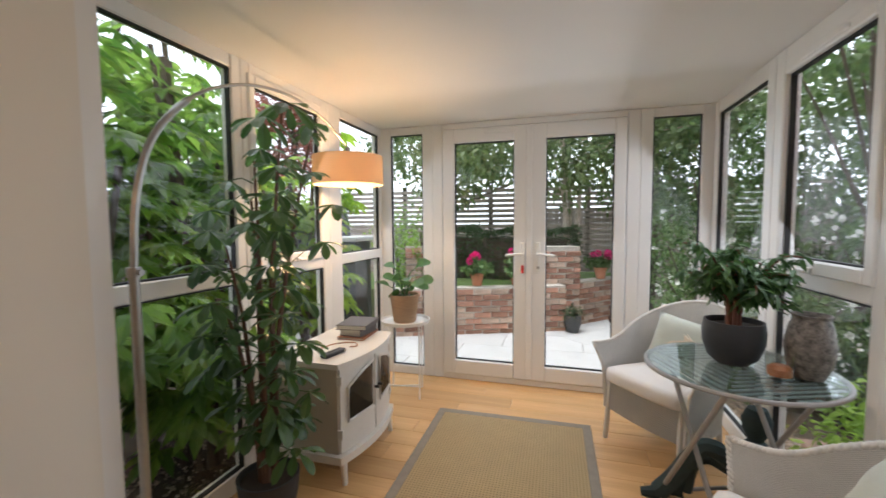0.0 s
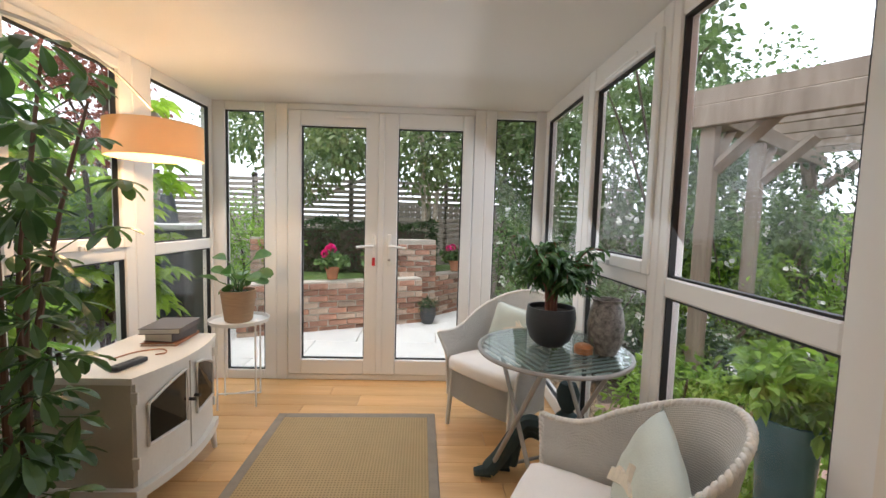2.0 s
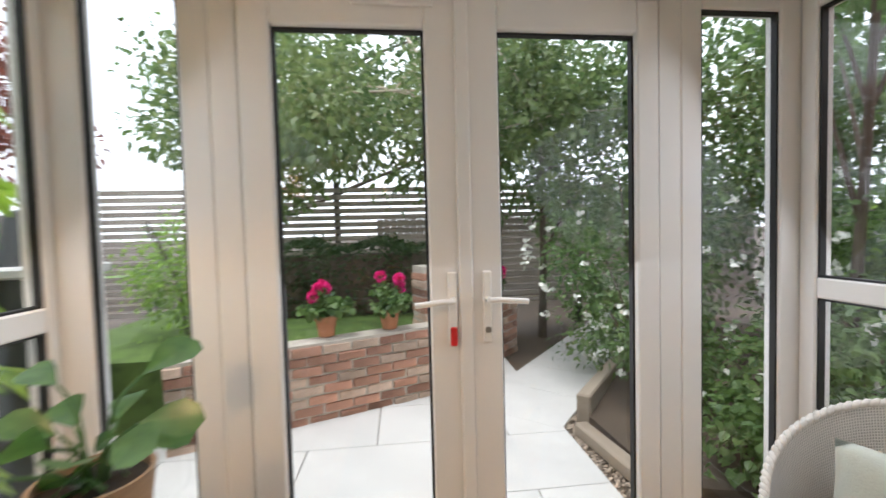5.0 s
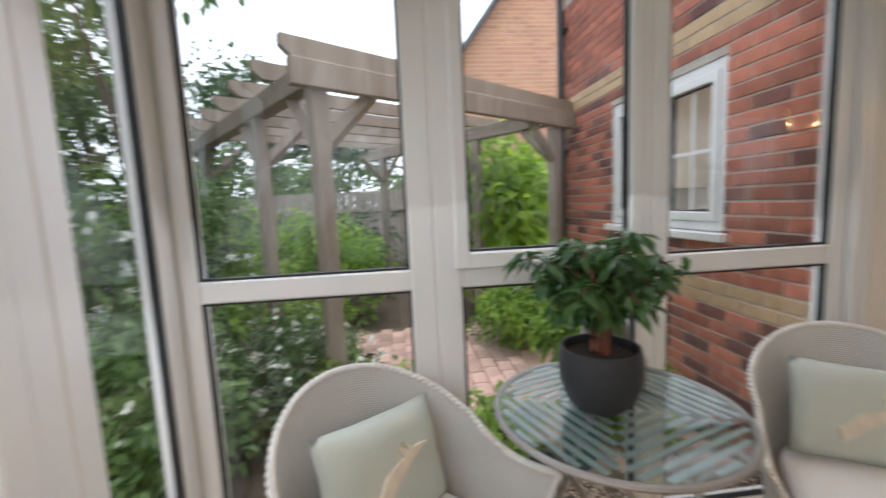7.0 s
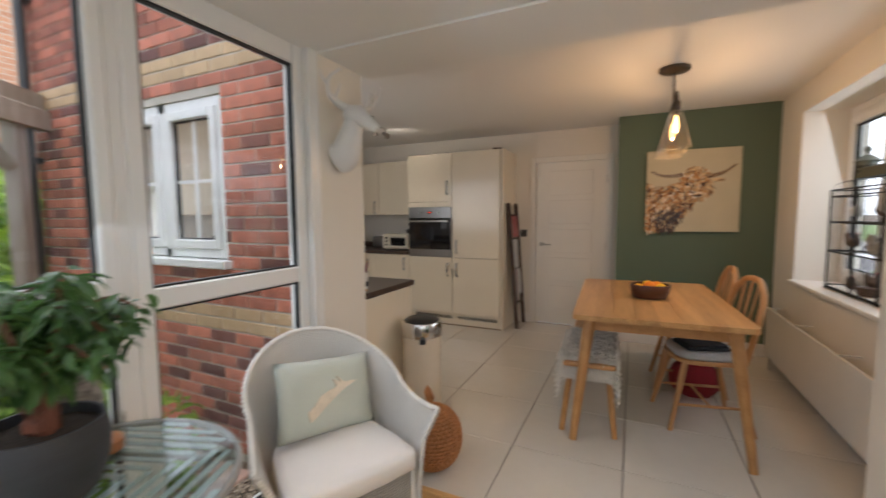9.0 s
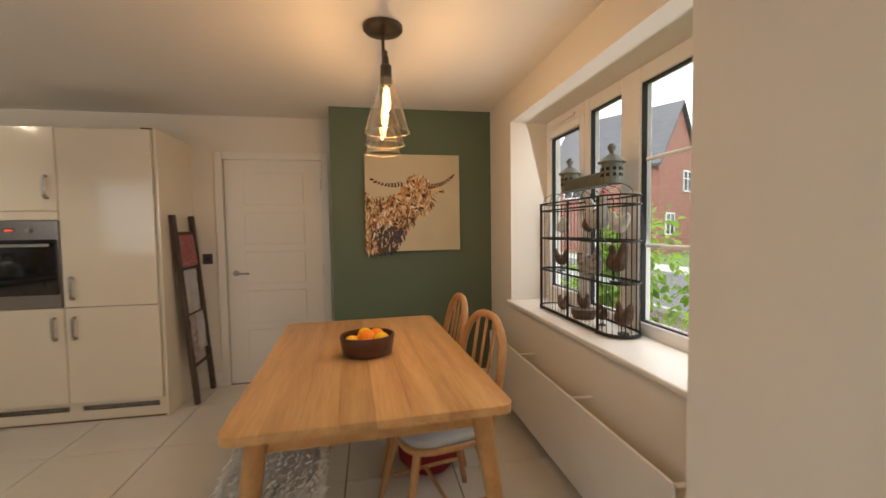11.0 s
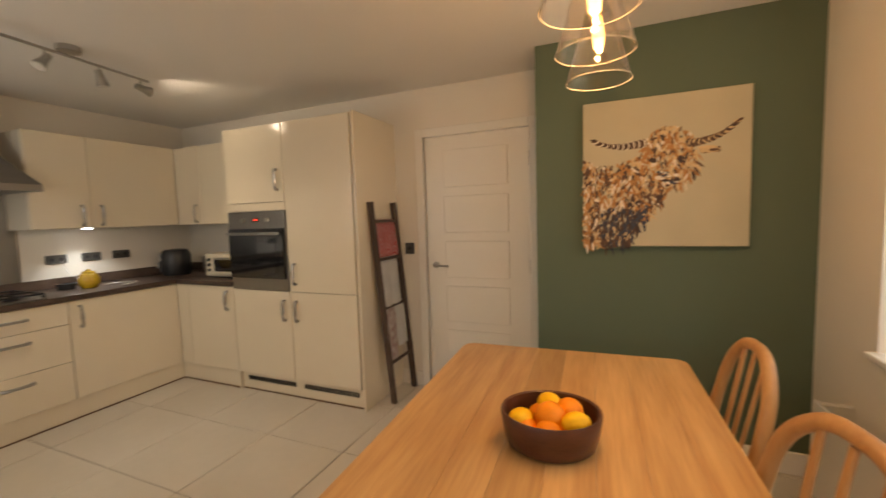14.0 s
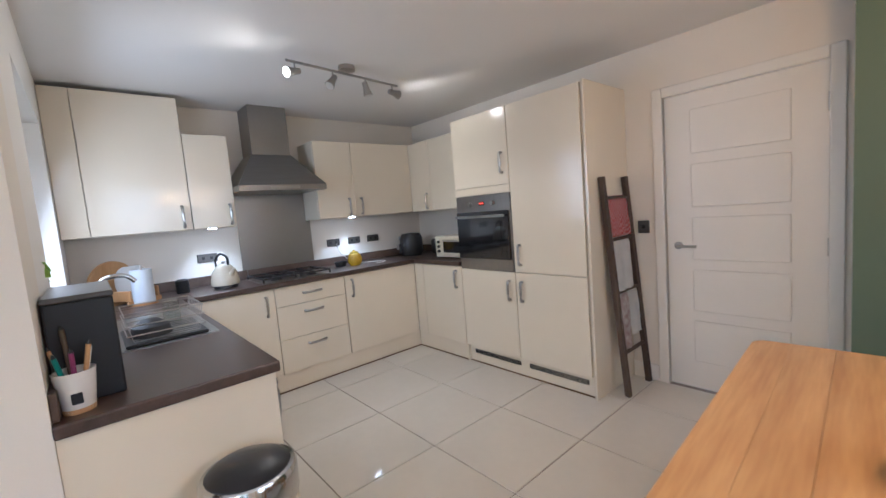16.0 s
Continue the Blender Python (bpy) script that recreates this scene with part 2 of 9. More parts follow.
LEAF_V = np.array([(0, 0, 0), (0.5, 0.3, 0.06), (0.42, 0.7, 0.05), (0, 1, -0.06), (-0.42, 0.7, 0.05), (-0.5, 0.3, 0.06), (0, 0.5, 0.0)])
LEAF_F = [(0, 1, 6), (1, 2, 6), (2, 3, 6), (3, 4, 6), (4, 5, 6), (5, 0, 6)]


LEAF_ROUND = np.array([(0, 0, 0), (0.12, 0.14, 0.02), (0.38, 0.42, 0.05), (0.5, 0.68, 0.06), (0.36, 0.9, 0.02), (0, 1, -0.03), (-0.36, 0.9, 0.02), (-0.5, 0.68, 0.06), (-0.38, 0.42, 0.05), (-0.12, 0.14, 0.02), (0, 0.6, 0.0)])
LEAF_ROUND_F = [(i, (i + 1) % 10, 10) for i in range(10)]


def leaf_mesh(name, pos, fwd, up, length, width, droop=0.0, rounded=False):
    """Many leaves in one mesh: base points, directions, sizes."""
    pos, fwd, up = np.asarray(pos, float), np.asarray(fwd, float), np.asarray(up, float)
    n = len(pos)
    fwd = fwd / np.maximum(np.linalg.norm(fwd, axis=1, keepdims=True), 1e-6)
    side = np.cross(fwd, up)
    side /= np.maximum(np.linalg.norm(side, axis=1, keepdims=True), 1e-6)
    nor = np.cross(side, fwd)
    ln = np.broadcast_to(np.asarray(length, float), (n,))[:, None, None]
    wd = np.broadcast_to(np.asarray(width, float), (n,))[:, None, None]
    shape = LEAF_ROUND if rounded else LEAF_V
    V = shape[None]
    co = pos[:, None] + side[:, None] * V[..., 0:1] * wd + fwd[:, None] * V[..., 1:2] * ln + nor[:, None] * V[..., 2:3] * ln
    co[..., 2] -= droop * (V[..., 1] ** 2) * ln[..., 0]
    F = np.array(LEAF_ROUND_F if rounded else LEAF_F)
    faces = (np.arange(n)[:, None, None] * len(shape) + F[None]).reshape(-1, 3)
    me = bpy.data.meshes.new(name)
    me.from_pydata(co.reshape(-1, 3).tolist(), [], faces.tolist())
    return me


def blob_points(rng, n, centre, size, hollow=0.5, lumps=9):
    """Points through a lumpy crown, denser to its outside."""
    c = np.asarray(centre, float)
    s = np.asarray(size, float)
    k = rng.normal(size=(lumps, 3))
    k /= np.linalg.norm(k, axis=1, keepdims=True)
    k = k * rng.uniform(0.35, 0.75, (lumps, 1))
    which = rng.integers(0, lumps, n)
    d = rng.normal(size=(n, 3))
    d /= np.linalg.norm(d, axis=1, keepdims=True)
    r = rng.uniform(hollow, 1, (n, 1)) ** 0.6 * rng.uniform(0.30, 0.52, (lumps,))[which][:, None]
    return c + (k[which] + d * r) * s, d


def cap_mesh(name, rng, n, centre, size, length, width, hollow=0.4, lumps=9, droop=0.25):
    p, d = blob_points(rng, n, centre, size, hollow, lumps)
    f = d + rng.normal(size=(n, 3)) * 0.7
    f[:, 2] -= 0.2
    u = rng.normal(size=(n, 3)) * 0.6 + np.array((0, 0, 1.0))
    s = rng.uniform(0.6, 1.25, n)
    return leaf_mesh(name, p, f, u, length * s, width * s, droop)


# ---------------------------------------------------------------- garden room shell
ED, WD, ND = 1.418, -1.210, 4.078      # planes of the glass, east, west, north
GC, KC = 2.165, 2.375                   # ceilings
WALL_IN, WALL_OUT, STUB_IN = 1.19, 1.54, 1.11         # house wall between kitchen and garden
JE, JW = 1.345, -0.918                 # jambs of the wide opening
KW, KE, KS = -1.275, 3.80, -1.96        # kitchen walls


def member(bm, axis, c, a0, a1, z0, z1, d=0.035, off=0.0, bevel=0.006):
    """A frame bar in the wall plane c, from a0 to a1 along the wall."""
    if axis == "x":
        box(bm, c - d + off, c + d + off, a0, a1, z0, z1, bevel)
    else:
        box(bm, a0, a1, c - d + off, c + d + off, z0, z1, bevel)


def pane(parent, axis, c, a0, a1, z0, z1, inward):
    bm = bmesh.new()
    member(bm, axis, c, a0 - 0.012, a1 + 0.012, z0 - 0.012, z1 + 0.012, 0.003, 0, 0)
    g = part("pane", bm, M_GLASS, parent)
    g.visible_shadow = False
    bm = bmesh.new()
    w = 0.008
    for q in ((a0, a0 + w, z0, z1), (a1 - w, a1, z0, z1), (a0 + w, a1 - w, z0, z0 + w), (a0 + w, a1 - w, z1 - w, z1)):
        member(bm, axis, c, *q, 0.012, inward * 0.012, 0)
    part("gasket", bm, M_GASKET, parent, "black rubber glazing gasket")


def glazed(name, label, axis, c, b0, b1, g0, g1, inward, opener=False, zt=(1.045, 1.12), top=2.10, low=0.10, mid=True, foot=0.0):
    """One full-height fixed window of two lights, its upper one hinged where opener is set."""
    w = tagged(new(name), label, "window", "", "structure")
    for a, b in ((b0, g0), (g1, b1)):
        bm = bmesh.new()
        member(bm, axis, c, a, b, foot, GC)
        part("window_frame", bm, M_PVC, w)
    bars = [(foot, low), (top, GC)] + ([zt] if mid else [])
    for z0, z1 in bars:
        bm = bmesh.new()
        member(bm, axis, c, g0, g1, z0, z1, 0.033)
        part("window_frame", bm, M_PVC, w)
    if not mid:
        pane(w, axis, c, g0, g1, low, top, inward)
        return w
    pane(w, axis, c, g0, g1, low, zt[0], inward)
    if opener:
        s = 0.055
        o0, o1, oz0, oz1 = g0 + s * 0.5, g1 - s * 0.5, zt[1] + 0.05, top - 0.045
        bm = bmesh.new()
        for q in ((g0 - 0.02, o0, zt[1] - 0.008, top + 0.01), (o1, g1 + 0.02, zt[1] - 0.008, top + 0.01), (o0, o1, zt[1] - 0.008, oz0), (o0, o1, oz1, top + 0.01)):
            member(bm, axis, c, *q, 0.032, inward * 0.016)
        sash = part("sash", bm, M_PVC, w, "white opening sash")
        pane(w, axis, c, o0, o1, oz0, oz1, inward)
        am = (o0 + o1) / 2 + 0.02
        h = bmesh.new()
        member(h, axis, c, am - 0.02, am + 0.02, oz0 - 0.055, oz0 - 0.028, 0.009, inward * 0.055, 0.003)
        member(h, axis, c, am - 0.015, am + 0.115, oz0 - 0.050, oz0 - 0.034, 0.006, inward * 0.072, 0.003)
        part("handle", h, M_PVC, sash, "white lever window handle")
        h = bmesh.new()
        member(h, axis, c, (o0 + o1) / 2 - 0.16, (o0 + o1) / 2 + 0.16, top - 0.03, top - 0.012, 0.006, inward * 0.05, 0.003)
        part("trickle_vent", h, M_PVC, sash)
    else:
        pane(w, axis, c, g0, g1, zt[1], top, inward)
    return w


glazed("window_1", "tall white-framed fixed window of two panes", "x", ED, 1.60, 2.385, 1.665, 2.33, -1, top=2.075)
glazed("window_2", "tall white-framed window with a closed top-hung sash", "x", ED, 2.385, 3.19, 2.453, 3.10, -1, True, top=2.075)
glazed("window_3", "tall white-framed fixed window of two panes", "x", ED, 3.19, 4.04, 3.28, 3.978, -1, top=2.08)
glazed("window_4", "tall white-framed fixed window behind the arc lamp", "x", WD, 1.60, 2.42, 1.70, 2.36, 1)
glazed("window_5", "tall white-framed window with a closed top-hung sash", "x", WD, 2.42, 3.20, 2.48, 3.12, 1, True)
glazed("window_6", "tall white-framed fixed window of two panes", "x", WD, 3.20, 4.04, 3.36, 4.0, 1)
glazed("window_7", "narrow full-height white-framed sidelight window", "y", ND, WD - 0.035, -0.70, -1.085, -0.792, -1, mid=False, low=0.077)
glazed("window_8", "narrow full-height white-framed sidelight window", "y", ND, 0.912, ED + 0.035, 0.995, 1.308, -1, mid=False, low=0.077)

# french doors
M_CHROME = mat("brushed_steel", (0.42, 0.41, 0.39), 0.30, 1.0, vary=0.05, scale=4, fine=120, bump=0.03, stretch=(1, 1, 12))
M_HANDLE_W = mat("white_handle", (0.82, 0.81, 0.78), 0.25, vary=0.01)
M_RED = mat("red_plastic", (0.55, 0.02, 0.02), 0.4, vary=0.1)
bm = bmesh.new()
for q in ((-0.70, -0.612, 0, GC), (0.824, 0.912, 0, GC), (-0.612, 0.824, 2.115, GC), (-0.612, 0.824, 0, 0.05)):
    member(bm, "y", ND, *q, 0.036)
struct("door_frame", bm, M_PVC, "white door frame with a low threshold", "door frame")


def french_door(name, x0, x1, g0, g1, hx, sign):
    d = tagged(new(name), "closed white french door with one full-height pane", "door", "french doors", "structure")
    bm = bmesh.new()
    for q in ((x0, g0, 0.052, 2.112), (g1, x1, 0.052, 2.112), (g0, g1, 0.052, 0.172), (g0, g1, 2.0, 2.112)):
        member(bm, "y", ND, *q, 0.034, -0.016)
    part("leaf", bm, M_PVC, d)
    pane(d, "y", ND, g0, g1, 0.172, 2.0, -1)
    h = part("handle_plate", B(hx - 0.016, hx + 0.016, ND - 0.064, ND - 0.050, 0.935, 1.183, 0.006, 2), M_HANDLE_W, d)
    bm = R((hx, ND - 0.06, 1.088), (hx, ND - 0.105, 1.088), 0.010)
    tube(bm, [(hx, ND - 0.103, 1.088), (hx - sign * 0.03, ND - 0.108, 1.090), (hx - sign * 0.13, ND - 0.104, 1.080)], 0.0095, 8)
    part("lever", bm, M_HANDLE_W, h, smooth=True)
    part("lock", R((hx, ND - 0.062, 0.982), (hx, ND - 0.070, 0.982), 0.011, seg=12), M_CHROME, h)
    return d


dl = french_door("door_1", -0.606, 0.105, -0.507, -0.012, 0.062, 1)
part("astragal", B(0.085, 0.135, ND - 0.062, ND - 0.050, 0.06, 2.105, 0.006), M_PVC, dl)
kb = part("key", B(0.050, 0.074, ND - 0.085, ND - 0.076, 0.935, 1.0, 0.004), M_RED, dl, "red key tag in the lock")
french_door("door_2", 0.118, 0.818, 0.237, 0.737, 0.182, -1)
bm = bmesh.new()
box(bm, -0.25, 0.02, ND - 0.062, ND - 0.052, 2.06, 2.09, 0.004)
part("trickle_vent", bm, M_PVC, dl)

# walls of the house
bm = bmesh.new()
box(bm, KW - 0.3, JW, STUB_IN, WALL_OUT, 0, GC)
struct("wall_jamb_west", bm, M_WALL, "cream painted wall end at the wide opening", "wall")
bm = bmesh.new()
box(bm, JE, 1.462, WALL_IN, WALL_OUT, 0, KC)
box(bm, 1.462, 1.62, WALL_IN, WALL_OUT - 0.105, 0, KC)
struct("wall_jamb_east", bm, M_WALL, "cream painted wall end at the wide opening", "wall")
bm = bmesh.new()
box(bm, KW - 0.3, JE, STUB_IN, WALL_OUT, GC - 0.01, 2.75)
struct("wall_lintel", bm, M_CEIL, "white plastered beam over the wide opening", "beam")
bm = bmesh.new()
box(bm, JE + 0.004, ED - 0.02, WALL_OUT, 1.60, 0, GC)
box(bm, WD + 0.02, JW - 0.004, WALL_OUT, 1.60, 0, GC)
struct("trim", bm, M_PVC, "white trim boards beside the glazing", "trim")
# kitchen north wall with the window over the sink
KX0, KX1, KZ0, KZ1 = 2.06, 3.26, 1.11, 2.065
bm = bmesh.new()
box(bm, 1.62, KX0, WALL_IN, WALL_OUT - 0.10, 0, KC)
box(bm, KX1, KE + 0.3, WALL_IN, WALL_OUT - 0.10, 0, KC)
box(bm, KX0, KX1, WALL_IN, WALL_OUT - 0.10, 0, KZ0)
box(bm, KX0, KX1, WALL_IN, WALL_OUT - 0.10, KZ1, KC)
struct("wall_north", bm, M_WHITE_WALL, "white painted kitchen wall with a window", "wall")
bm = bmesh.new()
box(bm, KE, KE + 0.3, KS - 0.3, WALL_IN, 0, KC)
struct("wall_east", bm, M_WALL, "pale painted kitchen wall", "wall")
DX0, DX1, DH = 0.20, 1.03, 2.0
bm = bmesh.new()
box(bm, DX1 + 0.0, KE, KS - 0.12, KS, 0, KC)
box(bm, -0.0, DX0, KS - 0.12, KS, 0, KC)
box(bm, DX0, DX1, KS - 0.12, KS, DH + 0.01, KC)
struct("wall_south", bm, M_WALL, "cream painted wall with a white door", "wall")
bm = bmesh.new()
box(bm, KW, 0.085, KS - 0.12, -1.565, 0, KC)
struct("wall_green", bm, M_GREEN, "dark green painted feature wall", "wall")
# west wall with the wide window
WY0, WY1, WZ0, WZ1 = -1.045, 0.86, 0.792, 2.155
bm = bmesh.new()
box(bm, KW - 0.40, KW, KS - 0.12, WY0, 0, KC)
box(bm, KW - 0.40, KW, WY1, STUB_IN, 0, KC)
box(bm, KW - 0.40, KW, WY0, WY1, 0, WZ0)
box(bm, KW - 0.40, KW, WY0, WY1, WZ1, KC)
struct("wall_west", bm, M_WALL, "cream painted wall with a wide window", "wall")
bm = bmesh.new()
box(bm, KW - 0.33, KW + 0.035, WY0 - 0.02, WY1 + 0.02, WZ0, WZ0 + 0.028, 0.008, 2)
struct("window_sill", bm, M_PAINTWOOD, "white painted wooden window board", "window sill")
bm = bmesh.new()
box(bm, KW - 0.41, KE + 0.3, KS - 0.2, WALL_IN, KC, KC + 0.15)
struct("ceiling_kitchen", bm, M_CEIL, "white painted plaster ceiling", "ceiling")
bm = bmesh.new()
box(bm, WD - 0.06, ED + 0.06, WALL_OUT, ND + 0.06, GC, GC + 0.15)
struct("ceiling_garden_room", bm, M_CEIL, "white painted flat ceiling", "ceiling")

# dining window, three lights
XW = KW - 0.32
w = tagged(new("window_9"), "wide white-framed window with glazing bars", "window", "", "structure")
LIGHTS = [(-1.015, -0.485), (-0.425, -0.11), (0.05, 0.80)]
bm = bmesh.new()
for q in ((WY0, LIGHTS[0][0], WZ0, WZ1), (LIGHTS[2][1], WY1, WZ0, WZ1), (LIGHTS[0][1], LIGHTS[1][0], WZ0, WZ1), (LIGHTS[1][1], LIGHTS[2][0], WZ0, WZ1),
          (*LIGHTS[0], WZ0, 0.885), (*LIGHTS[1], WZ0, 0.885), (*LIGHTS[2], WZ0, 0.885), (*LIGHTS[0], 2.075, WZ1), (*LIGHTS[1], 2.075, WZ1), (*LIGHTS[2], 2.075, WZ1)):
    member(bm, "x", XW, *q, 0.035)
part("window_frame", bm, M_PVC, w)
bm = bmesh.new()
for q in ((LIGHTS[0][0], LIGHTS[0][0] + 0.05, 0.885, 2.075), (LIGHTS[0][1] - 0.05, LIGHTS[0][1], 0.885, 2.075), (LIGHTS[0][0] + 0.05, LIGHTS[0][1] - 0.05, 0.885, 0.935), (LIGHTS[0][0] + 0.05, LIGHTS[0][1] - 0.05, 2.02, 2.075)):
    member(bm, "x", XW, *q, 0.03, 0.014)
part("sash", bm, M_PVC, w)
part("trickle_vent", B(XW + 0.036, XW + 0.05, -0.92, -0.60, 2.095, 2.12, 0.004), M_PVC, w)
for k, (a, b) in enumerate(LIGHTS):
    i = 0.05 if k == 0 else 0.0
    pane(w, "x", XW, a + i, b - i, 0.885 + i, 2.075 - (0.06 if k == 0 else 0), 1)
    if k == 2:
        bm = bmesh.new()
        member(bm, "x", XW, (a + b) / 2 - 0.010, (a + b) / 2 + 0.010, 0.885, 2.075, 0.008)
        for z in (1.27, 1.70):
            member(bm, "x", XW, a, b, z - 0.010, z + 0.010, 0.007)
        part("glazing_bar", bm, M_PVC, w)

# kitchen window seen from the garden
w = tagged(new("window_10"), "white-framed two-light window set in red brick", "window", "", "structure")
YK = WALL_OUT - 0.05
KM = 2.63
bm = bmesh.new()
for q in ((KX0, KX0 + 0.06, KZ0, KZ1), (KX1 - 0.06, KX1, KZ0, KZ1), (KM - 0.035, KM + 0.035, KZ0, KZ1), (KX0 + 0.06, KX1 - 0.06, KZ0, KZ0 + 0.06), (KX0 + 0.06, KX1 - 0.06, KZ1 - 0.06, KZ1)):
    member(bm, "y", YK, *q, 0.035)
part("window_frame", bm, M_PVC, w)
for a, b in ((KX0 + 0.06, KM - 0.035), (KM + 0.035, KX1 - 0.06)):
    bm = bmesh.new()
    s = 0.055
    for q in ((a, a + s, KZ0 + 0.06, KZ1 - 0.06), (b - s, b, KZ0 + 0.06, KZ1 - 0.06), (a + s, b - s, KZ0 + 0.06, KZ0 + 0.06 + s), (a + s, b - s, KZ1 - 0.06 - s, KZ1 - 0.06)):
        member(bm, "y", YK, *q, 0.03, 0.02)
    part("sash", bm, M_PVC, w)
    bm = bmesh.new()
    member(bm, "y", YK, (a + b) / 2 - 0.010, (a + b) / 2 + 0.010, KZ0 + 0.115, KZ1 - 0.115, 0.007, 0.01, 0)
    member(bm, "y", YK, a + s, b - s, 1.57, 1.59, 0.006, 0.01, 0)
    part("glazing_bar", bm, M_PVC, w)
    pane(w, "y", YK, a + s, b - s, KZ0 + 0.115, KZ1 - 0.115, 1)
part("sill", B(KX0 - 0.03, KX1 + 0.03, WALL_OUT - 0.09, WALL_OUT + 0.05, KZ0 - 0.05, KZ0, 0.006), M_PVC, w)

# inner door
M_DOORPAINT = mat("white_door_paint", (0.80, 0.77, 0.71), 0.35, vary=0.015, scale=2, fine=50, bump=0.03)
d = tagged(new("door_3"), "closed white panelled interior door", "door", "", "structure")
bm = bmesh.new()
box(bm, DX0 + 0.004, DX1 - 0.004, KS - 0.06, KS - 0.02, 0.008, DH - 0.002)
part("leaf", bm, M_DOORPAINT, d)
for k in range(5):
    z0 = 0.20 + k * 0.352
    bm = bmesh.new()
    box(bm, DX0 + 0.16, DX1 - 0.16, KS - 0.021, KS - 0.013, z0, z0 + 0.285, 0.006, 2)
    part("door_panel", bm, M_DOORPAINT, d)
bm = bmesh.new()
rod(bm, (0.955, KS - 0.02, 1.0), (0.955, KS - 0.01, 1.0), 0.026, seg=18)
rod(bm, (0.955, KS - 0.012, 1.0), (0.955, KS + 0.035, 1.0), 0.009)
tube(bm, [(0.96, KS + 0.033, 1.0), (0.93, KS + 0.036, 1.0), (0.835, KS + 0.033, 0.998)], 0.0085, 8)
part("handle", bm, M_CHROME, d, "brushed steel lever handle", True)
for z in (0.25, 1.0, 1.78):
    part("hinge", R((DX0 + 0.002, KS - 0.008, z - 0.05), (DX0 + 0.002, KS - 0.008, z + 0.05), 0.006), M_CHROME, d)
bm = bmesh.new()
for q in ((DX0 - 0.065, DX0, 0, DH + 0.065), (DX1, DX1 + 0.065, 0, DH + 0.065), (DX0, DX1, DH, DH + 0.065)):
    box(bm, q[0], q[1], KS - 0.02, KS + 0.016, q[2], q[3], 0.006, 2)
struct("door_casing", bm, M_DOORPAINT, "white moulded door architrave", "architrave")

# skirting
bm = bmesh.new()
box(bm, KW, KW + 0.016, -1.565, STUB_IN, 0, 0.12, 0.005)
box(bm, KW + 0.016, 0.085, -1.565, -1.549, 0, 0.12, 0.005)
box(bm, 0.085, 0.101, KS, -1.549, 0, 0.12, 0.005)
box(bm, 1.095, 1.28, KS, KS + 0.016, 0, 0.12, 0.005)
box(bm, JW, JW + 0.016, STUB_IN - 0.01, WALL_OUT, 0, 0.12, 0.005)
box(bm, KW + 0.016, JW + 0.016, STUB_IN - 0.016, STUB_IN, 0, 0.12, 0.005)
struct("baseboard", bm, M_PAINTWOOD, "white painted skirting board", "skirting")

# floors
bm = bmesh.new()
box(bm, KW - 0.3, KE + 0.3, KS - 0.3, 1.44, -0.2, -0.006)
floor_k = struct("floor_kitchen", bm, M_GROUT, "large cream polished floor tiles with grey grout", "floor")
bm = bmesh.new()
box(bm, WD - 0.05, ED + 0.05, 1.44, ND + 0.06, -0.2, -0.012)
floor_g = struct("floor_garden_room", bm, M_PLANK, "honey oak plank floor", "floor")
bm = bmesh.new()
box(bm, JW, JE, 1.425, 1.455, -0.01, 0.004, 0.003)
struct("threshold_strip", bm, M_PLANK, "oak strip between tiles and planks", "trim")


# ---------------------------------------------------------------- outdoors
GZ = -0.09
M_GROUND = mat("garden_soil", (0.085, 0.062, 0.042), 0.95, vary=0.4, scale=3, fine=50, bump=0.8)
bm = bmesh.new()
box(bm, -400, 400, -400, 400, -0.60, GZ - 0.02)
struct("ground", bm, M_GROUND, "dark bare garden soil", "ground")
M_SLAB = mat("pale_stone_slab", (0.60, 0.59, 0.56), 0.6, vary=0.08, scale=3, fine=40, bump=0.15, per_object=0.05)
M_OLDBRICK = mat("old_brick", (0.36, 0.19, 0.13), 0.95, vary=0.35, scale=8, fine=60, bump=0.6, per_object=0.4)
M_OLDBRICK2 = mat("old_buff_brick", (0.45, 0.33, 0.25), 0.95, vary=0.3, scale=8, fine=60, bump=0.6, per_object=0.3)
M_SLAT = wood_mat("weathered_slat", (0.30, 0.25, 0.20), (0.48, 0.42, 0.36), 12, 0.8, "x", 0.15)
M_TIMBER = wood_mat("grey_pergola_timber", (0.21, 0.165, 0.125), (0.36, 0.30, 0.24), 10, 0.8, "z", 0.12)
M_FENCE = wood_mat("grey_fence_board", (0.22, 0.19, 0.16), (0.36, 0.32, 0.28), 10, 0.85, "z", 0.15)
M_BARK = mat("dark_bark", (0.10, 0.075, 0.055), 0.95, vary=0.4, scale=6, fine=40, bump=0.8, stretch=(1, 1, 0.3))
M_BIRCH = mat("pale_birch_bark", (0.50, 0.42, 0.33), 0.8, vary=0.3, scale=8, fine=40, bump=0.4, stretch=(1, 1, 2))
M_TERRA = mat("terracotta", (0.55, 0.24, 0.13), 0.85, vary=0.12, scale=8, fine=60, bump=0.15)
L_MID = leaf_mat("mid_green_leaf", (0.045, 0.095, 0.028), (0.17, 0.26, 0.08))
L_DARK = leaf_mat("dark_green_leaf", (0.022, 0.050, 0.018), (0.08, 0.13, 0.045))
L_BRIGHT = leaf_mat("bright_green_leaf", (0.10, 0.19, 0.03), (0.30, 0.45, 0.07), glow=0.5)
L_LIME = leaf_mat("lime_green_leaf", (0.12, 0.22, 0.02), (0.38, 0.52, 0.06), glow=0.55)
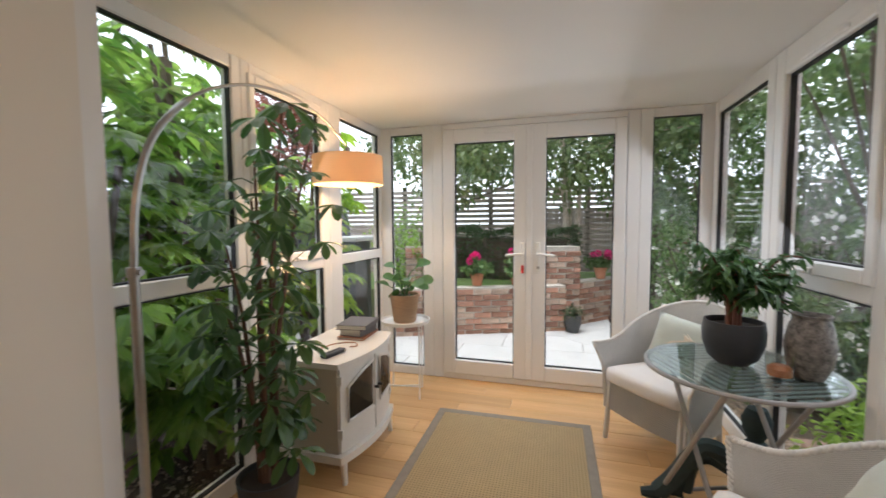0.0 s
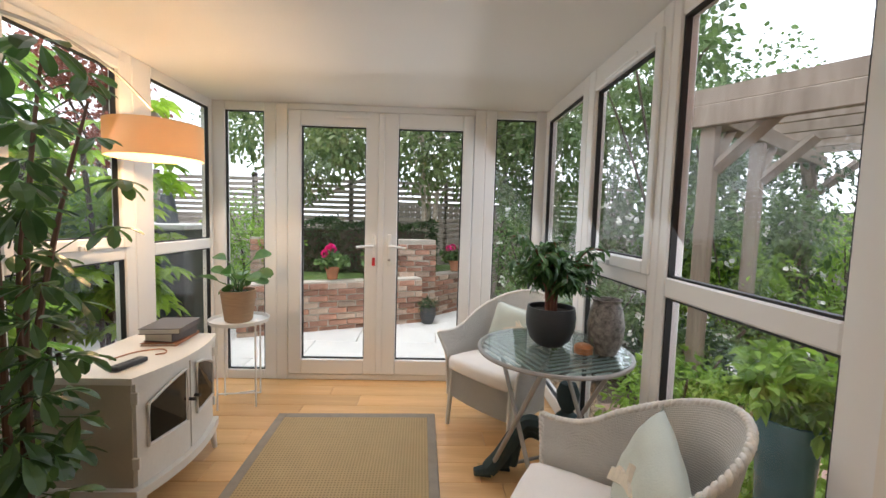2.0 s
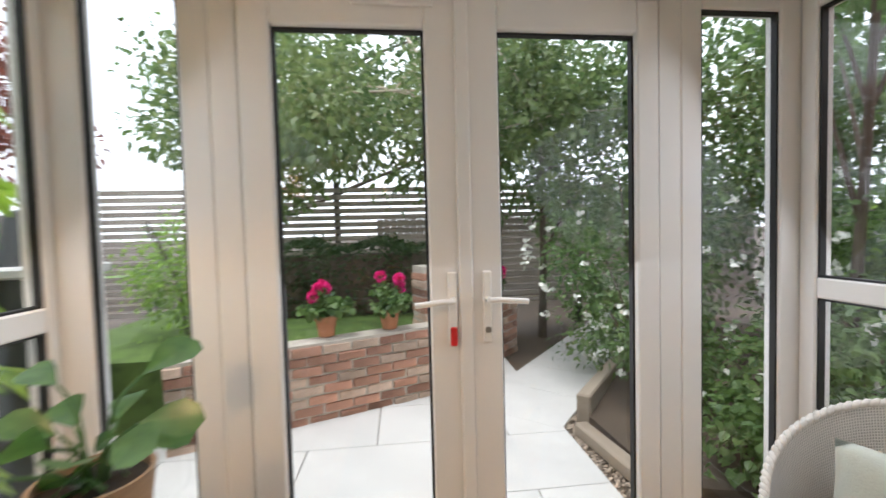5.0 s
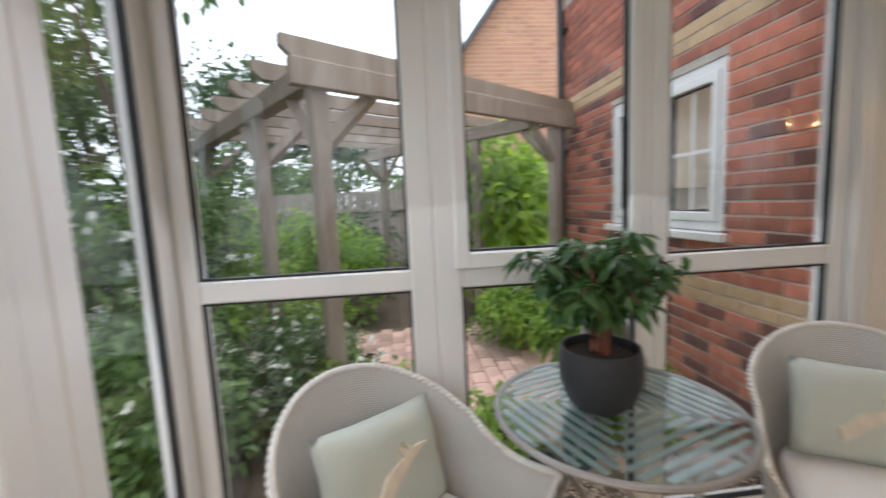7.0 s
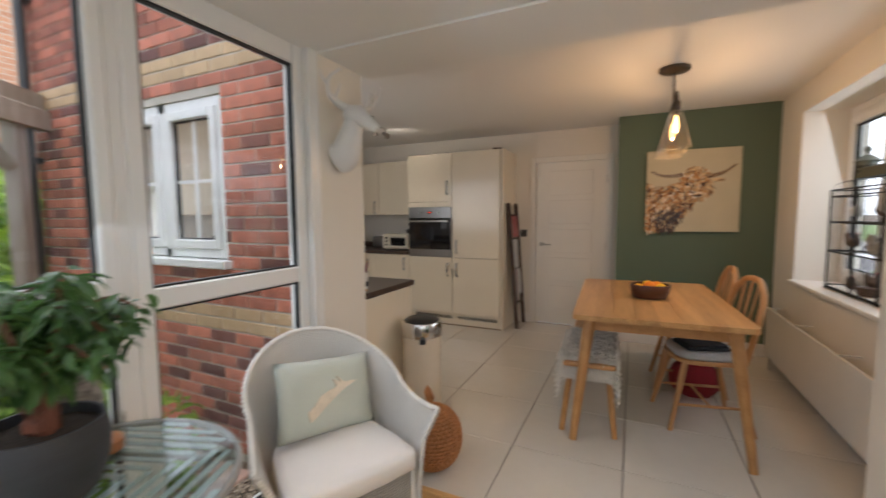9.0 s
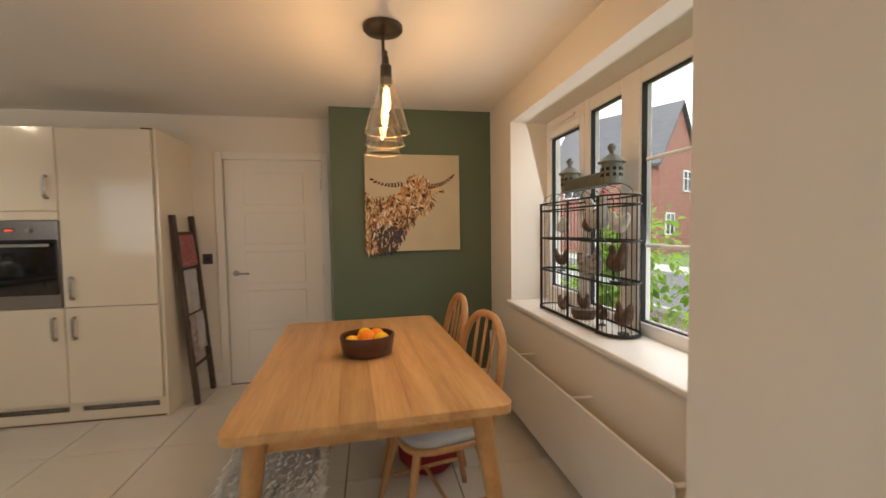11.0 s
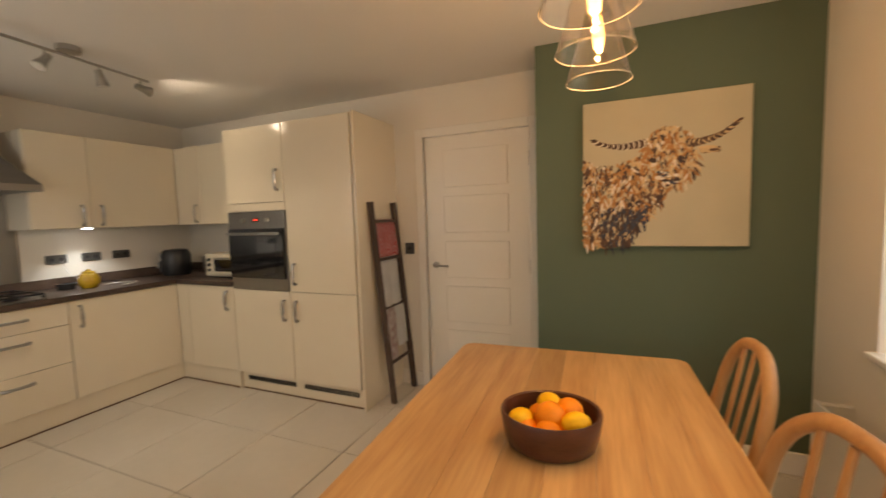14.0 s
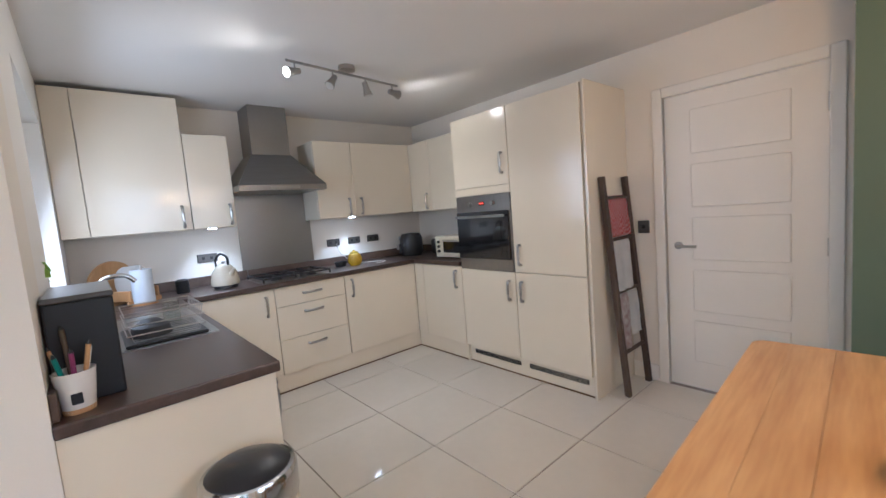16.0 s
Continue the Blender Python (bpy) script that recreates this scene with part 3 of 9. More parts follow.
L_BIRCH = leaf_mat("birch_leaf", (0.06, 0.11, 0.035), (0.22, 0.28, 0.10), glow=0.4)
L_WHITE = leaf_mat("white_petal", (0.65, 0.66, 0.58), (0.85, 0.85, 0.80), glow=0.2)
L_PINK = leaf_mat("magenta_petal", (0.60, 0.01, 0.16), (0.85, 0.05, 0.33), glow=0.2)
L_RED = leaf_mat("copper_leaf", (0.16, 0.05, 0.035), (0.34, 0.12, 0.08), glow=0.35)
NPR = np.random.default_rng(11)


def tree(name, label, x, y, trunk, crowns, leaf, bark, n, ln, wd, z=GZ - 0.03, category="tree", limbs=6, seed=1):
    """Trunk lines with limbs, and a crown of leaves. crowns: (centre, size), relative to the foot."""
    t = thing(name, label, category, x, y, z)
    r = random.Random(seed)
    bm = bmesh.new()
    for pts, rad in trunk:
        line = curve_pts(pts, 5)
        tube(bm, line, [rad * (1 - 0.7 * i / len(line)) for i in range(len(line))], 8)
        for k in range(limbs):
            p = line[int(len(line) * r.uniform(0.4, 0.95))]
            c, s = crowns[r.randrange(len(crowns))]
            q = Vector(c) + Vector((r.uniform(-0.6, 0.6) * s[0], r.uniform(-0.6, 0.6) * s[1], r.uniform(-0.4, 0.6) * s[2]))
            mid = (p + q) / 2 + Vector((0, 0, 0.1 * s[2]))
            tube(bm, curve_pts([p, mid, q], 4), [rad * 0.4 * (1 - 0.8 * i / 8) for i in range(9)], 5)
    part("trunk", bm, bark, t, smooth=True)
    rng = np.random.default_rng(seed)
    tot = sum(s[0] * s[1] * s[2] for c, s in crowns)
    for c, s in crowns:
        m = max(60, int(n * s[0] * s[1] * s[2] / tot))
        mesh_part("crown", cap_mesh("crown", rng, m, c, s, ln, wd, 0.15, 14), leaf, t)
    return t


def shrub(name, label, x, y, size, leaf, n, ln, wd, z=GZ - 0.02, seed=1, flowers=None, nf=0, fl=0.03, category="shrub", stems=7, lift=0.5):
    t = thing(name, label, category, x, y, z)
    rng = np.random.default_rng(seed)
    bm = bmesh.new()
    for k in range(stems):
        a = rng.uniform(0, 6.28)
        q = (0.5 * size[0] * math.cos(a), 0.5 * size[1] * math.sin(a), size[2] * rng.uniform(0.6, 1.2))
        tube(bm, curve_pts([(0.1 * size[0] * math.cos(a), 0.1 * size[1] * math.sin(a), 0), (q[0] * 0.4, q[1] * 0.4, q[2] * 0.5), q], 4), 0.008, 5)
    part("stem", bm, M_BARK, t)
    c = (0, 0, size[2] * lift * 1.2)
    s = (size[0], size[1], size[2] * 0.75)
    mesh_part("foliage", cap_mesh("foliage", rng, n, c, s, ln, wd, 0.1, 16), leaf, t)
    if flowers:
        p, d = blob_points(rng, nf, c, (s[0] * 1.02, s[1] * 1.02, s[2] * 1.02), 0.9, 16)
        P = np.repeat(p, 6, 0) + rng.normal(size=(nf * 6, 3)) * fl * 0.35
        D = np.repeat(d, 6, 0) + rng.normal(size=(nf * 6, 3)) * 0.9
        tagged(mesh_part("flowers", leaf_mesh("flowers", P, D, rng.normal(size=(nf * 6, 3)), fl, fl * 0.9), flowers, t), kind="stuff")
    return t


# patio and path of pale slabs
bm = bmesh.new()
box(bm, -3.2, 1.02, 4.15, 6.4, GZ - 0.05, GZ - 0.012)
pav = struct("pavement", bm, M_GROUND, "patio of large pale stone slabs", "patio")


def slab_mesh(w, h, t, name, bevel=0.003):
    b_ = B(0, w, 0, h, -t, 0, bevel)
    m_ = bpy.data.meshes.new(name)
    b_.to_mesh(m_)
    b_.free()
    return m_


sm = slab_mesh(0.894, 0.594, 0.035, "slab")
sm.materials.append(M_SLAB)
for j in range(5):
    for i in range(6):
        x0 = -3.9 + i * 0.9 + (0.45 if j % 2 else 0)
        if x0 > 0.1 or x0 < -3.5:
            continue
        ob = new("slab", sm)
        ob.location = (x0, 4.16 + j * 0.6, GZ)
        ob.parent = pav
for j in range(5):
    y0 = 4.16 + j * 0.6
    xs = -3.9 + 4 * 0.9 + (0.45 if j % 2 else 0.9)
    m2 = slab_mesh(1.02 - xs - 0.006 if xs < 0.9 else 0.1, 0.594, 0.035, "slab")
    m2.materials.append(M_SLAB)
    ob = new("slab", m2)
    ob.location = (xs, y0, GZ)
    ob.parent = pav
pm = slab_mesh(0.774, 0.594, 0.035, "slab")
pm.materials.append(M_SLAB)
ang = radians(49)
for k in range(8):
    ob = new("slab", pm)
    u = 0.6 * k
    ob.matrix_world = pose(0.40 + u * math.cos(ang), 5.89 + u * math.sin(ang), GZ + 0.002, 0, 0, math.degrees(ang) - 90)
    ob.parent = pav


# old brick garden wall
def brick_mesh(l, w, h, name, seed):
    b_ = B(0, l, 0, w, 0, h)
    r = random.Random(seed)
    bmesh.ops.bevel(b_, geom=b_.edges[:], offset=0.006, segments=1, affect="EDGES")
    for v in b_.verts:
        v.co += Vector((r.uniform(-1, 1), r.uniform(-1, 1), r.uniform(-1, 1))) * 0.004
    m_ = bpy.data.meshes.new(name)
    b_.to_mesh(m_)
    b_.free()
    return m_


OLD = []
for k in range(6):
    m_ = brick_mesh(0.212, 0.11, 0.066, "brick", k)
    m_.materials.append(M_OLDBRICK2 if k in (1, 4) else M_OLDBRICK)
    OLD.append(m_)


def brick_wall(name, label, p0, p1, z0, z1, seed, thick=0.22):
    d = Vector((p1[0] - p0[0], p1[1] - p0[1]))
    ln = d.length
    a = math.degrees(math.atan2(d.y, d.x))
    t = thing(name, label, "wall", p0[0], p0[1], z0, a)
    part("core", B(0.006, ln - 0.006, 0.014, thick - 0.014, 0, z1 - z0 - 0.012), M_MORTAR, t)
    r = random.Random(seed)
    rows = int((z1 - z0) / 0.076)
    for j in range(rows):
        x = -0.11 * (j % 2)
        while x < ln - 0.06:
            ob = new("brick", OLD[r.randrange(6)])
            xx = max(0.0, x)
            s = min(1, (ln - xx) / 0.212, (x + 0.212 - xx) / 0.212)
            ob.matrix_basis = pose(xx, r.uniform(-0.008, 0.006), j * 0.076 + r.uniform(-0.003, 0.003), 0, 0, r.uniform(-1.2, 1.2)) @ Matrix.Diagonal((s, thick / 0.108, 1, 1))
            ob.parent = t
            x += 0.225
    return t


brick_wall("garden_wall", "low old brick garden wall with uneven courses", (-1.65, 5.40), (0.42, 6.25), GZ - 0.02, 0.52, 1)
brick_wall("garden_wall", "taller end of an old brick garden wall", (0.10, 6.36), (0.60, 6.56), GZ - 0.02, 1.02, 2, 0.3)
brick_wall("garden_wall", "low old brick garden wall with uneven courses", (0.58, 6.60), (1.25, 7.35), GZ - 0.02, 0.52, 3)
brick_wall("brick_pier", "old brick pier with ivy", (-1.62, 5.70), (-1.18, 5.84), GZ - 0.02, 1.05, 4, 0.3)
M_GRASS = mat("lawn_green", (0.10, 0.16, 0.035), 0.95, vary=0.4, scale=6, fine=80, bump=0.8)
bm = bmesh.new()
v = [bm.verts.new(p) for p in ((-1.62, 5.78, 0.44), (0.36, 6.44, 0.44), (0.66, 6.86, 0.44), (1.25, 7.6, 0.44), (1.25, 8.5, 0.44), (-3.0, 8.5, 0.44), (-3.0, 5.78, 0.44))]
bmesh.ops.extrude_face_region(bm, geom=[bm.faces.new(v)])
bm.verts.ensure_lookup_table()
for q in bm.verts[7:]:
    q.co.z = GZ - 0.02
struct("raised_bed", bm, M_GRASS, "raised grassy bed behind the brick wall", "flower bed")


def geranium(x, y, z, seed, s=1.0):
    t = thing("potted_geranium", "magenta geranium in a terracotta pot on the wall", "potted plant", x, y, z, 0, "geranium pots")
    part("pot", lathe(bmesh.new(), [(0, 0), (0.062 * s, 0), (0.082 * s, 0.13 * s), (0.092 * s, 0.13 * s), (0.095 * s, 0.165 * s), (0.083 * s, 0.165 * s), (0.078 * s, 0.14 * s), (0, 0.14 * s)], 20), M_TERRA, t, smooth=True)
    rng = np.random.default_rng(seed)
    mesh_part("foliage", cap_mesh("foliage", rng, 420, (0, 0, 0.24 * s), (0.20 * s, 0.20 * s, 0.13 * s), 0.05, 0.05, 0.2, 9), L_MID, t)
    for k in range(4):
        a = rng.uniform(0, 6.28)
        c = np.array((0.10 * math.cos(a), 0.10 * math.sin(a), rng.uniform(0.31, 0.44) * s))
        st = part("flower_head", R((c[0] * 0.3, c[1] * 0.3, 0.18 * s), c, 0.003, seg=5), M_BARK, t)
        st.data.materials.clear()
        st.data.materials.append(L_MID)
        d = rng.normal(size=(70, 3))
        d /= np.linalg.norm(d, axis=1, keepdims=True)
        mesh_part("petals", leaf_mesh("petals", c + d * 0.028, d, rng.normal(size=(70, 3)), 0.030, 0.030), L_PINK, st)
    return t


geranium(-0.72, 5.99, 0.515, 3)
geranium(-0.22, 6.15, 0.515, 4)
geranium(0.90, 7.08, 0.515, 6)
# dark urn by the wall
t = thing("stone_urn", "small dark grey urn planter by the wall", "planter", 0.50, 6.22, GZ)
M_URN = mat("dark_grey_pot", (0.06, 0.065, 0.07), 0.6, vary=0.2, scale=10)
part("urn", lathe(bmesh.new(), [(0, 0), (0.07, 0), (0.11, 0.12), (0.10, 0.22), (0.085, 0.22), (0.09, 0.12), (0, 0.10)], 18), M_URN, t, smooth=True)
mesh_part("foliage", cap_mesh("foliage", np.random.default_rng(5), 160, (0, 0, 0.28), (0.16, 0.16, 0.10), 0.07, 0.02), L_DARK, t)

# hedge, fence and trees to the north
def hedge(name, label, x0, x1, y0, y1, z0, z1, n, leaf, seed, ln=0.045):
    t = thing(name, label, "hedge", (x0 + x1) / 2, (y0 + y1) / 2, z0)
    hx, hy, hz = (x1 - x0) / 2, (y1 - y0) / 2, z1 - z0
    part("inner_twigs", B(-hx + 0.12, hx - 0.12, -hy + 0.12, hy - 0.12, 0, hz - 0.12), M_BARK, t)
    rng = np.random.default_rng(seed)
    p = rng.uniform(-1, 1, (n, 3))
    f = rng.integers(0, 4, n)
    p[f == 0, 1] = -1
    p[f == 1, 2] = 1
    p[f == 2, 0] = np.sign(p[f == 2, 0])
    p[f == 3, 1] = 1
    d = np.stack([np.where(f == 2, p[:, 0], 0), np.where(f == 0, -1, np.where(f == 3, 1, 0)), np.where(f == 1, 1, 0)], 1) + rng.normal(size=(n, 3)) * 0.8
    wob = 0.05 * np.sin(p[:, 0:1] * hx * 7) + rng.normal(size=(n, 1)) * 0.03
    P = np.stack([p[:, 0] * (hx - 0.05), p[:, 1] * (hy - 0.05), (p[:, 2] + 1) / 2 * (hz - 0.04)], 1) + wob
    mesh_part("foliage", leaf_mesh("foliage", P, d, rng.normal(size=(n, 3)) + (0, 0, 1), ln * rng.uniform(0.7, 1.3, n), ln * 0.55), leaf, t)
    return t


hedge("box_hedge", "clipped dark green hedge behind the brick wall", -1.75, 0.55, 7.05, 7.7, 0.40, 1.22, 9000, L_DARK, 7)


def slat_fence(x0, x1, y, z0, z1, seed):
    t = thing("slatted_fence", "horizontal weathered timber slat fence", "fence", x0, y, GZ - 0.02, 0, "slat fence panels")
    w = x1 - x0
    me_ = slab_mesh(w - 0.01, 0.02, 0.068, "slat", 0.002)
    me_.materials.append(M_SLAT)
    k = 0
    z = z0
    while z < z1:
        ob = new("slat", me_)
        ob.location = (0.005, 0, z - GZ)
        ob.parent = t
        z += 0.098
    for x in (0.0, w):
        part("post", B(x - 0.04, x + 0.04, 0.021, 0.10, 0, z1 - GZ + 0.05), M_FENCE, t)
    return t


for k in range(5):
    slat_fence(-4.6 + 1.8 * k, -2.8 + 1.8 * k, 8.6, 0.35, 2.05, k)
tree("birch_tree", "multi-stemmed pale birch tree over the patio", 0.45, 7.35,
     [([(0, 0, 0), (-0.06, 0.02, 1.3), (-0.15, 0.0, 3.2)], 0.055), ([(0.08, 0.05, 0), (0.16, 0.05, 1.4), (0.35, 0.1, 3.4)], 0.05), ([(-0.03, 0.1, 0), (0.0, 0.25, 1.5), (-0.4, 0.4, 3.3)], 0.045)],
     [((-0.9, -0.2, 2.2), (1.4, 1.0, 1.2)), ((0.3, 0.0, 2.6), (1.4, 1.0, 1.5)), ((-2.2, 0.3, 2.3), (1.5, 0.9, 1.3)), ((1.4, 0.0, 2.3), (1.1, 0.9, 1.4))],
     L_BIRCH, M_BIRCH, 12000, 0.085, 0.055, 0.42, seed=5)
tree("birch_tree", "dark-stemmed tree against the slat fence", 1.75, 7.9,
     [([(0, 0, 0), (0.03, 0, 1.4), (0.05, 0.1, 3.2)], 0.06)],
     [((0, 0, 2.6), (1.1, 0.9, 1.5)), ((0.7, -0.5, 3.2), (1.2, 0.8, 1.0)), ((0.3, -0.9, 1.9), (0.8, 0.6, 0.8))], L_MID, M_BARK, 6500, 0.08, 0.05, seed=6)
tree("garden_tree", "leafy tree beyond the slat fence", -2.6, 10.2, [([(0, 0, 0), (0, 0, 2), (0.2, 0, 4)], 0.12)],
     [((0, 0, 4.0), (2.2, 1.5, 1.9)), ((2.4, 0, 4.4), (2.0, 1.3, 1.6)), ((5.0, 0.4, 4.2), (2.2, 1.4, 1.9))], L_MID, M_BARK, 9000, 0.13, 0.08, seed=8)
tree("copper_tree", "copper-leaved tree behind the garden", -5.2, 8.2, [([(0, 0, 0), (0, 0, 2), (0.1, 0, 3.4)], 0.1)],
     [((0, 0, 3.3), (1.5, 1.3, 1.3))], L_RED, M_BARK, 3500, 0.10, 0.06, seed=9)

# north-east: roses, climbers and raised timber bed
M_SLEEPER = wood_mat("weathered_sleeper", (0.24, 0.19, 0.14), (0.36, 0.30, 0.23), 10, 0.85, "x", 0.1)
t = thing("timber_edging", "weathered sleeper edging of a raised bed", "bed edging")
for p0, p1, zt in (((1.15, 5.33), (1.24, 4.60), 0.0), ((1.13, 5.46), (1.76, 6.18), 0.14), ((1.76, 6.18), (3.05, 7.66), 0.12)):
    d = Vector((p1[0] - p0[0], p1[1] - p0[1]))
    part("sleeper", B(0, d.length, -0.10, 0, 0, zt - GZ, 0.012), M_SLEEPER, t, m=pose(p0[0], p0[1], GZ - 0.015, 0, 0, math.degrees(math.atan2(d.y, d.x))))
bm = bmesh.new()
v = [bm.verts.new(p) for p in ((1.24, 4.60, -0.03), (1.20, 5.42, -0.02), (1.84, 6.14, 0.05), (3.12, 7.6, 0.05), (6.0, 8.0, 0.05), (6.0, 5.0, 0.05), (2.2, 4.3, -0.02))]
bmesh.ops.extrude_face_region(bm, geom=[bm.faces.new(v)])
bm.verts.ensure_lookup_table()
for q in bm.verts[7:]:
    q.co.z = GZ - 0.03
struct("flower_bed", bm, M_GROUND, "soil of a planted bed", "flower bed")
shrub("rose_bush", "tall rose bush with white blooms", 2.15, 6.35, (1.0, 0.8, 1.5), L_MID, 5200, 0.055, 0.035, 0.0, 21, L_WHITE, 60, 0.05, "rose bush")
shrub("rose_bush", "white-flowering shrub by the path", 1.75, 5.55, (0.6, 0.6, 0.9), L_MID, 2600, 0.05, 0.03, 0.0, 22, L_WHITE, 40, 0.035, "rose bush")
shrub("climbing_shrub", "tall dense climbing shrub", 3.3, 7.0, (1.6, 1.1, 3.2), L_MID, 7500, 0.075, 0.045, 0.0, 23)
shrub("climbing_shrub", "tall dense green shrub", 4.6, 6.3, (1.6, 1.3, 2.6), L_DARK, 5500, 0.08, 0.045, 0.0, 24)
shrub("rose_bush", "shrub with white hydrangea-like blooms", 3.1, 5.2, (1.0, 0.9, 1.35), L_MID, 4200, 0.06, 0.04, 0.0, 25, L_WHITE, 75, 0.055, "flowering shrub")
shrub("low_shrub", "leafy shrub beside the glazing", 2.05, 4.55, (0.7, 0.6, 0.85), L_MID, 3200, 0.06, 0.035, GZ - 0.02, 26, L_WHITE, 20, 0.03)
shrub("low_shrub", "small-leaved shrub with pale flowers", 2.75, 4.1, (0.7, 0.6, 0.55), L_DARK, 2000, 0.05, 0.03, GZ - 0.02, 27, L_WHITE, 40, 0.035)
shrub("acer_shrub", "low bright green spreading shrub", 2.25, 2.80, (0.38, 0.36, 0.24), L_BRIGHT, 700, 0.06, 0.03, GZ - 0.02, 28)
shrub("acer_shrub", "bright green spreading shrub by the paving", 3.9, 2.2, (0.70, 0.55, 0.50), L_BRIGHT, 1500, 0.085, 0.042, GZ - 0.02, 29)
shrub("acer_shrub", "bright green shrub close to the window", 2.25, 2.05, (0.40, 0.42, 0.50), L_BRIGHT, 900, 0.08, 0.038, GZ - 0.02, 30)
shrub("laurel_shrub", "large bright lime green laurel shrub", 5.45, 1.95, (1.15, 1.05, 2.0), L_LIME, 5600, 0.20, 0.085, GZ - 0.02, 31)
shrub("laurel_shrub", "dark green hedge shrub", 6.8, 4.6, (1.4, 1.6, 1.3), L_DARK, 3500, 0.09, 0.05, GZ - 0.02, 32)
shrub("laurel_shrub", "bright green hedge shrub", 6.4, 6.3, (1.3, 1.6, 1.5), L_BRIGHT, 3200, 0.09, 0.05, GZ - 0.02, 33)
shrub("garden_fern", "bright spreading fern-like shrub by the glazing", 2.30, 3.55, (0.50, 0.50, 0.42), L_BRIGHT, 1300, 0.075, 0.03, GZ - 0.02, 61)
shrub("garden_fern", "bright spreading fern-like shrub by the glazing", 2.65, 3.95, (0.50, 0.42, 0.45), L_MID, 1400, 0.07, 0.03, GZ - 0.02, 62, L_WHITE, 30, 0.03)
shrub("border_shrub", "leafy mid-green border shrub by the pergola", 3.55, 4.75, (0.80, 0.70, 1.15), L_BRIGHT, 2800, 0.075, 0.04, GZ - 0.02, 63)
shrub("border_shrub", "leafy mid-green border shrub by the pergola", 4.35, 5.35, (0.90, 0.80, 1.45), L_MID, 3000, 0.075, 0.042, GZ - 0.02, 64, L_WHITE, 45, 0.05)
shrub("border_shrub", "low silver-flowered border shrub", 3.30, 4.05, (0.60, 0.50, 0.55), L_MID, 1800, 0.055, 0.03, GZ - 0.02, 65, L_WHITE, 60, 0.03)
shrub("border_shrub", "leafy bright border shrub beyond the pergola", 5.3, 4.3, (0.95, 0.8, 1.1), L_BRIGHT, 2800, 0.09, 0.045, GZ - 0.02, 66)
M_TEAL = mat("teal_glazed_pot", (0.09, 0.19, 0.22), 0.25, vary=0.25, scale=8, fine=50, bump=0.05)
t = thing("glazed_planter", "tall teal glazed planter with a leafy shrub", "planter", 1.99, 2.40, GZ - 0.02)
part("pot", lathe(bmesh.new(), [(0, 0), (0.075, 0), (0.085, 0.05), (0.108, 0.56), (0.118, 0.61), (0.118, 0.65), (0.105, 0.65), (0.096, 0.57), (0, 0.56)], 28), M_TEAL, t, smooth=True)
mesh_part("foliage", cap_mesh("foliage", np.random.default_rng(67), 900, (0, 0, 0.80), (0.24, 0.24, 0.22), 0.07, 0.035), L_BRIGHT, t)
tree("overhanging_tree", "slender tree leaning over the glazed room", 2.75, 5.0, [([(0, 0, 0), (0.05, -0.05, 1.4), (-0.15, -0.3, 3.2)], 0.045)],
     [((-0.3, -0.4, 3.1), (0.9, 0.8, 0.7)), ((0.5, 0.7, 3.0), (1.2, 0.9, 1.1))], L_MID, M_BARK, 2600, 0.085, 0.055, GZ - 0.02, seed=12)

# pergola
pg = thing("pergola", "weathered timber garden pergola with braced posts", "pergola", 2.5, 3.75, GZ - 0.02, math.degrees(math.atan2(-0.815, 0.58)))
# local x runs towards the house, local y away from it
H0 = -(GZ - 0.02)
for s in (0.0, 1.05, 3.0):
    for u in (0.0, 2.42):
        p = part("post", B(u - 0.05, u + 0.05, s - 0.05, s + 0.05, 0, 2.05 + H0, 0.006), M_TIMBER, pg)
        for sx in ((1,) if u == 0 else (-1,)):
            bm = bmesh.new()
            tube(bm, [(u + sx * 0.04, s, 1.72 + H0), (u + sx * 0.38, s, 2.06 + H0)], 0.05, 4)
            part("brace", bm, M_TIMBER, p)
        sy = 1 if s < 2 else -1
        part("brace", tube(bmesh.new(), [(u, s + sy * 0.04, 1.72 + H0), (u, s + sy * 0.38, 2.06 + H0)], 0.045, 4), M_TIMBER, p)
for u in (0.0, 2.42):
    part("side_beam", B(u - 0.06, u + 0.06, -0.02, 3.4, 2.05 + H0, 2.19 + H0, 0.006), M_TIMBER, pg)
for k in range(7):
    s = 0.0 + 0.5 * k
    bm = bmesh.new()
    prof = [(-0.20, 2.24), (-0.14, 2.19), (2.9, 2.19), (2.98, 2.24), (2.98, 2.30), (-0.20, 2.30)]
    f = bm.faces.new([bm.verts.new((u, s - 0.025, z + H0)) for u, z in prof])
    r_ = bmesh.ops.extrude_face_region(bm, geom=[f])
    for q in r_["geom"]:
        if isinstance(q, bmesh.types.BMVert):
            q.co.y += 0.05
    part("rafter", bm, M_TIMBER, pg)
part("front_beam", B(-0.18, 2.75, -0.09, -0.03, 2.02 + H0, 2.17 + H0, 0.006), M_TIMBER, pg)

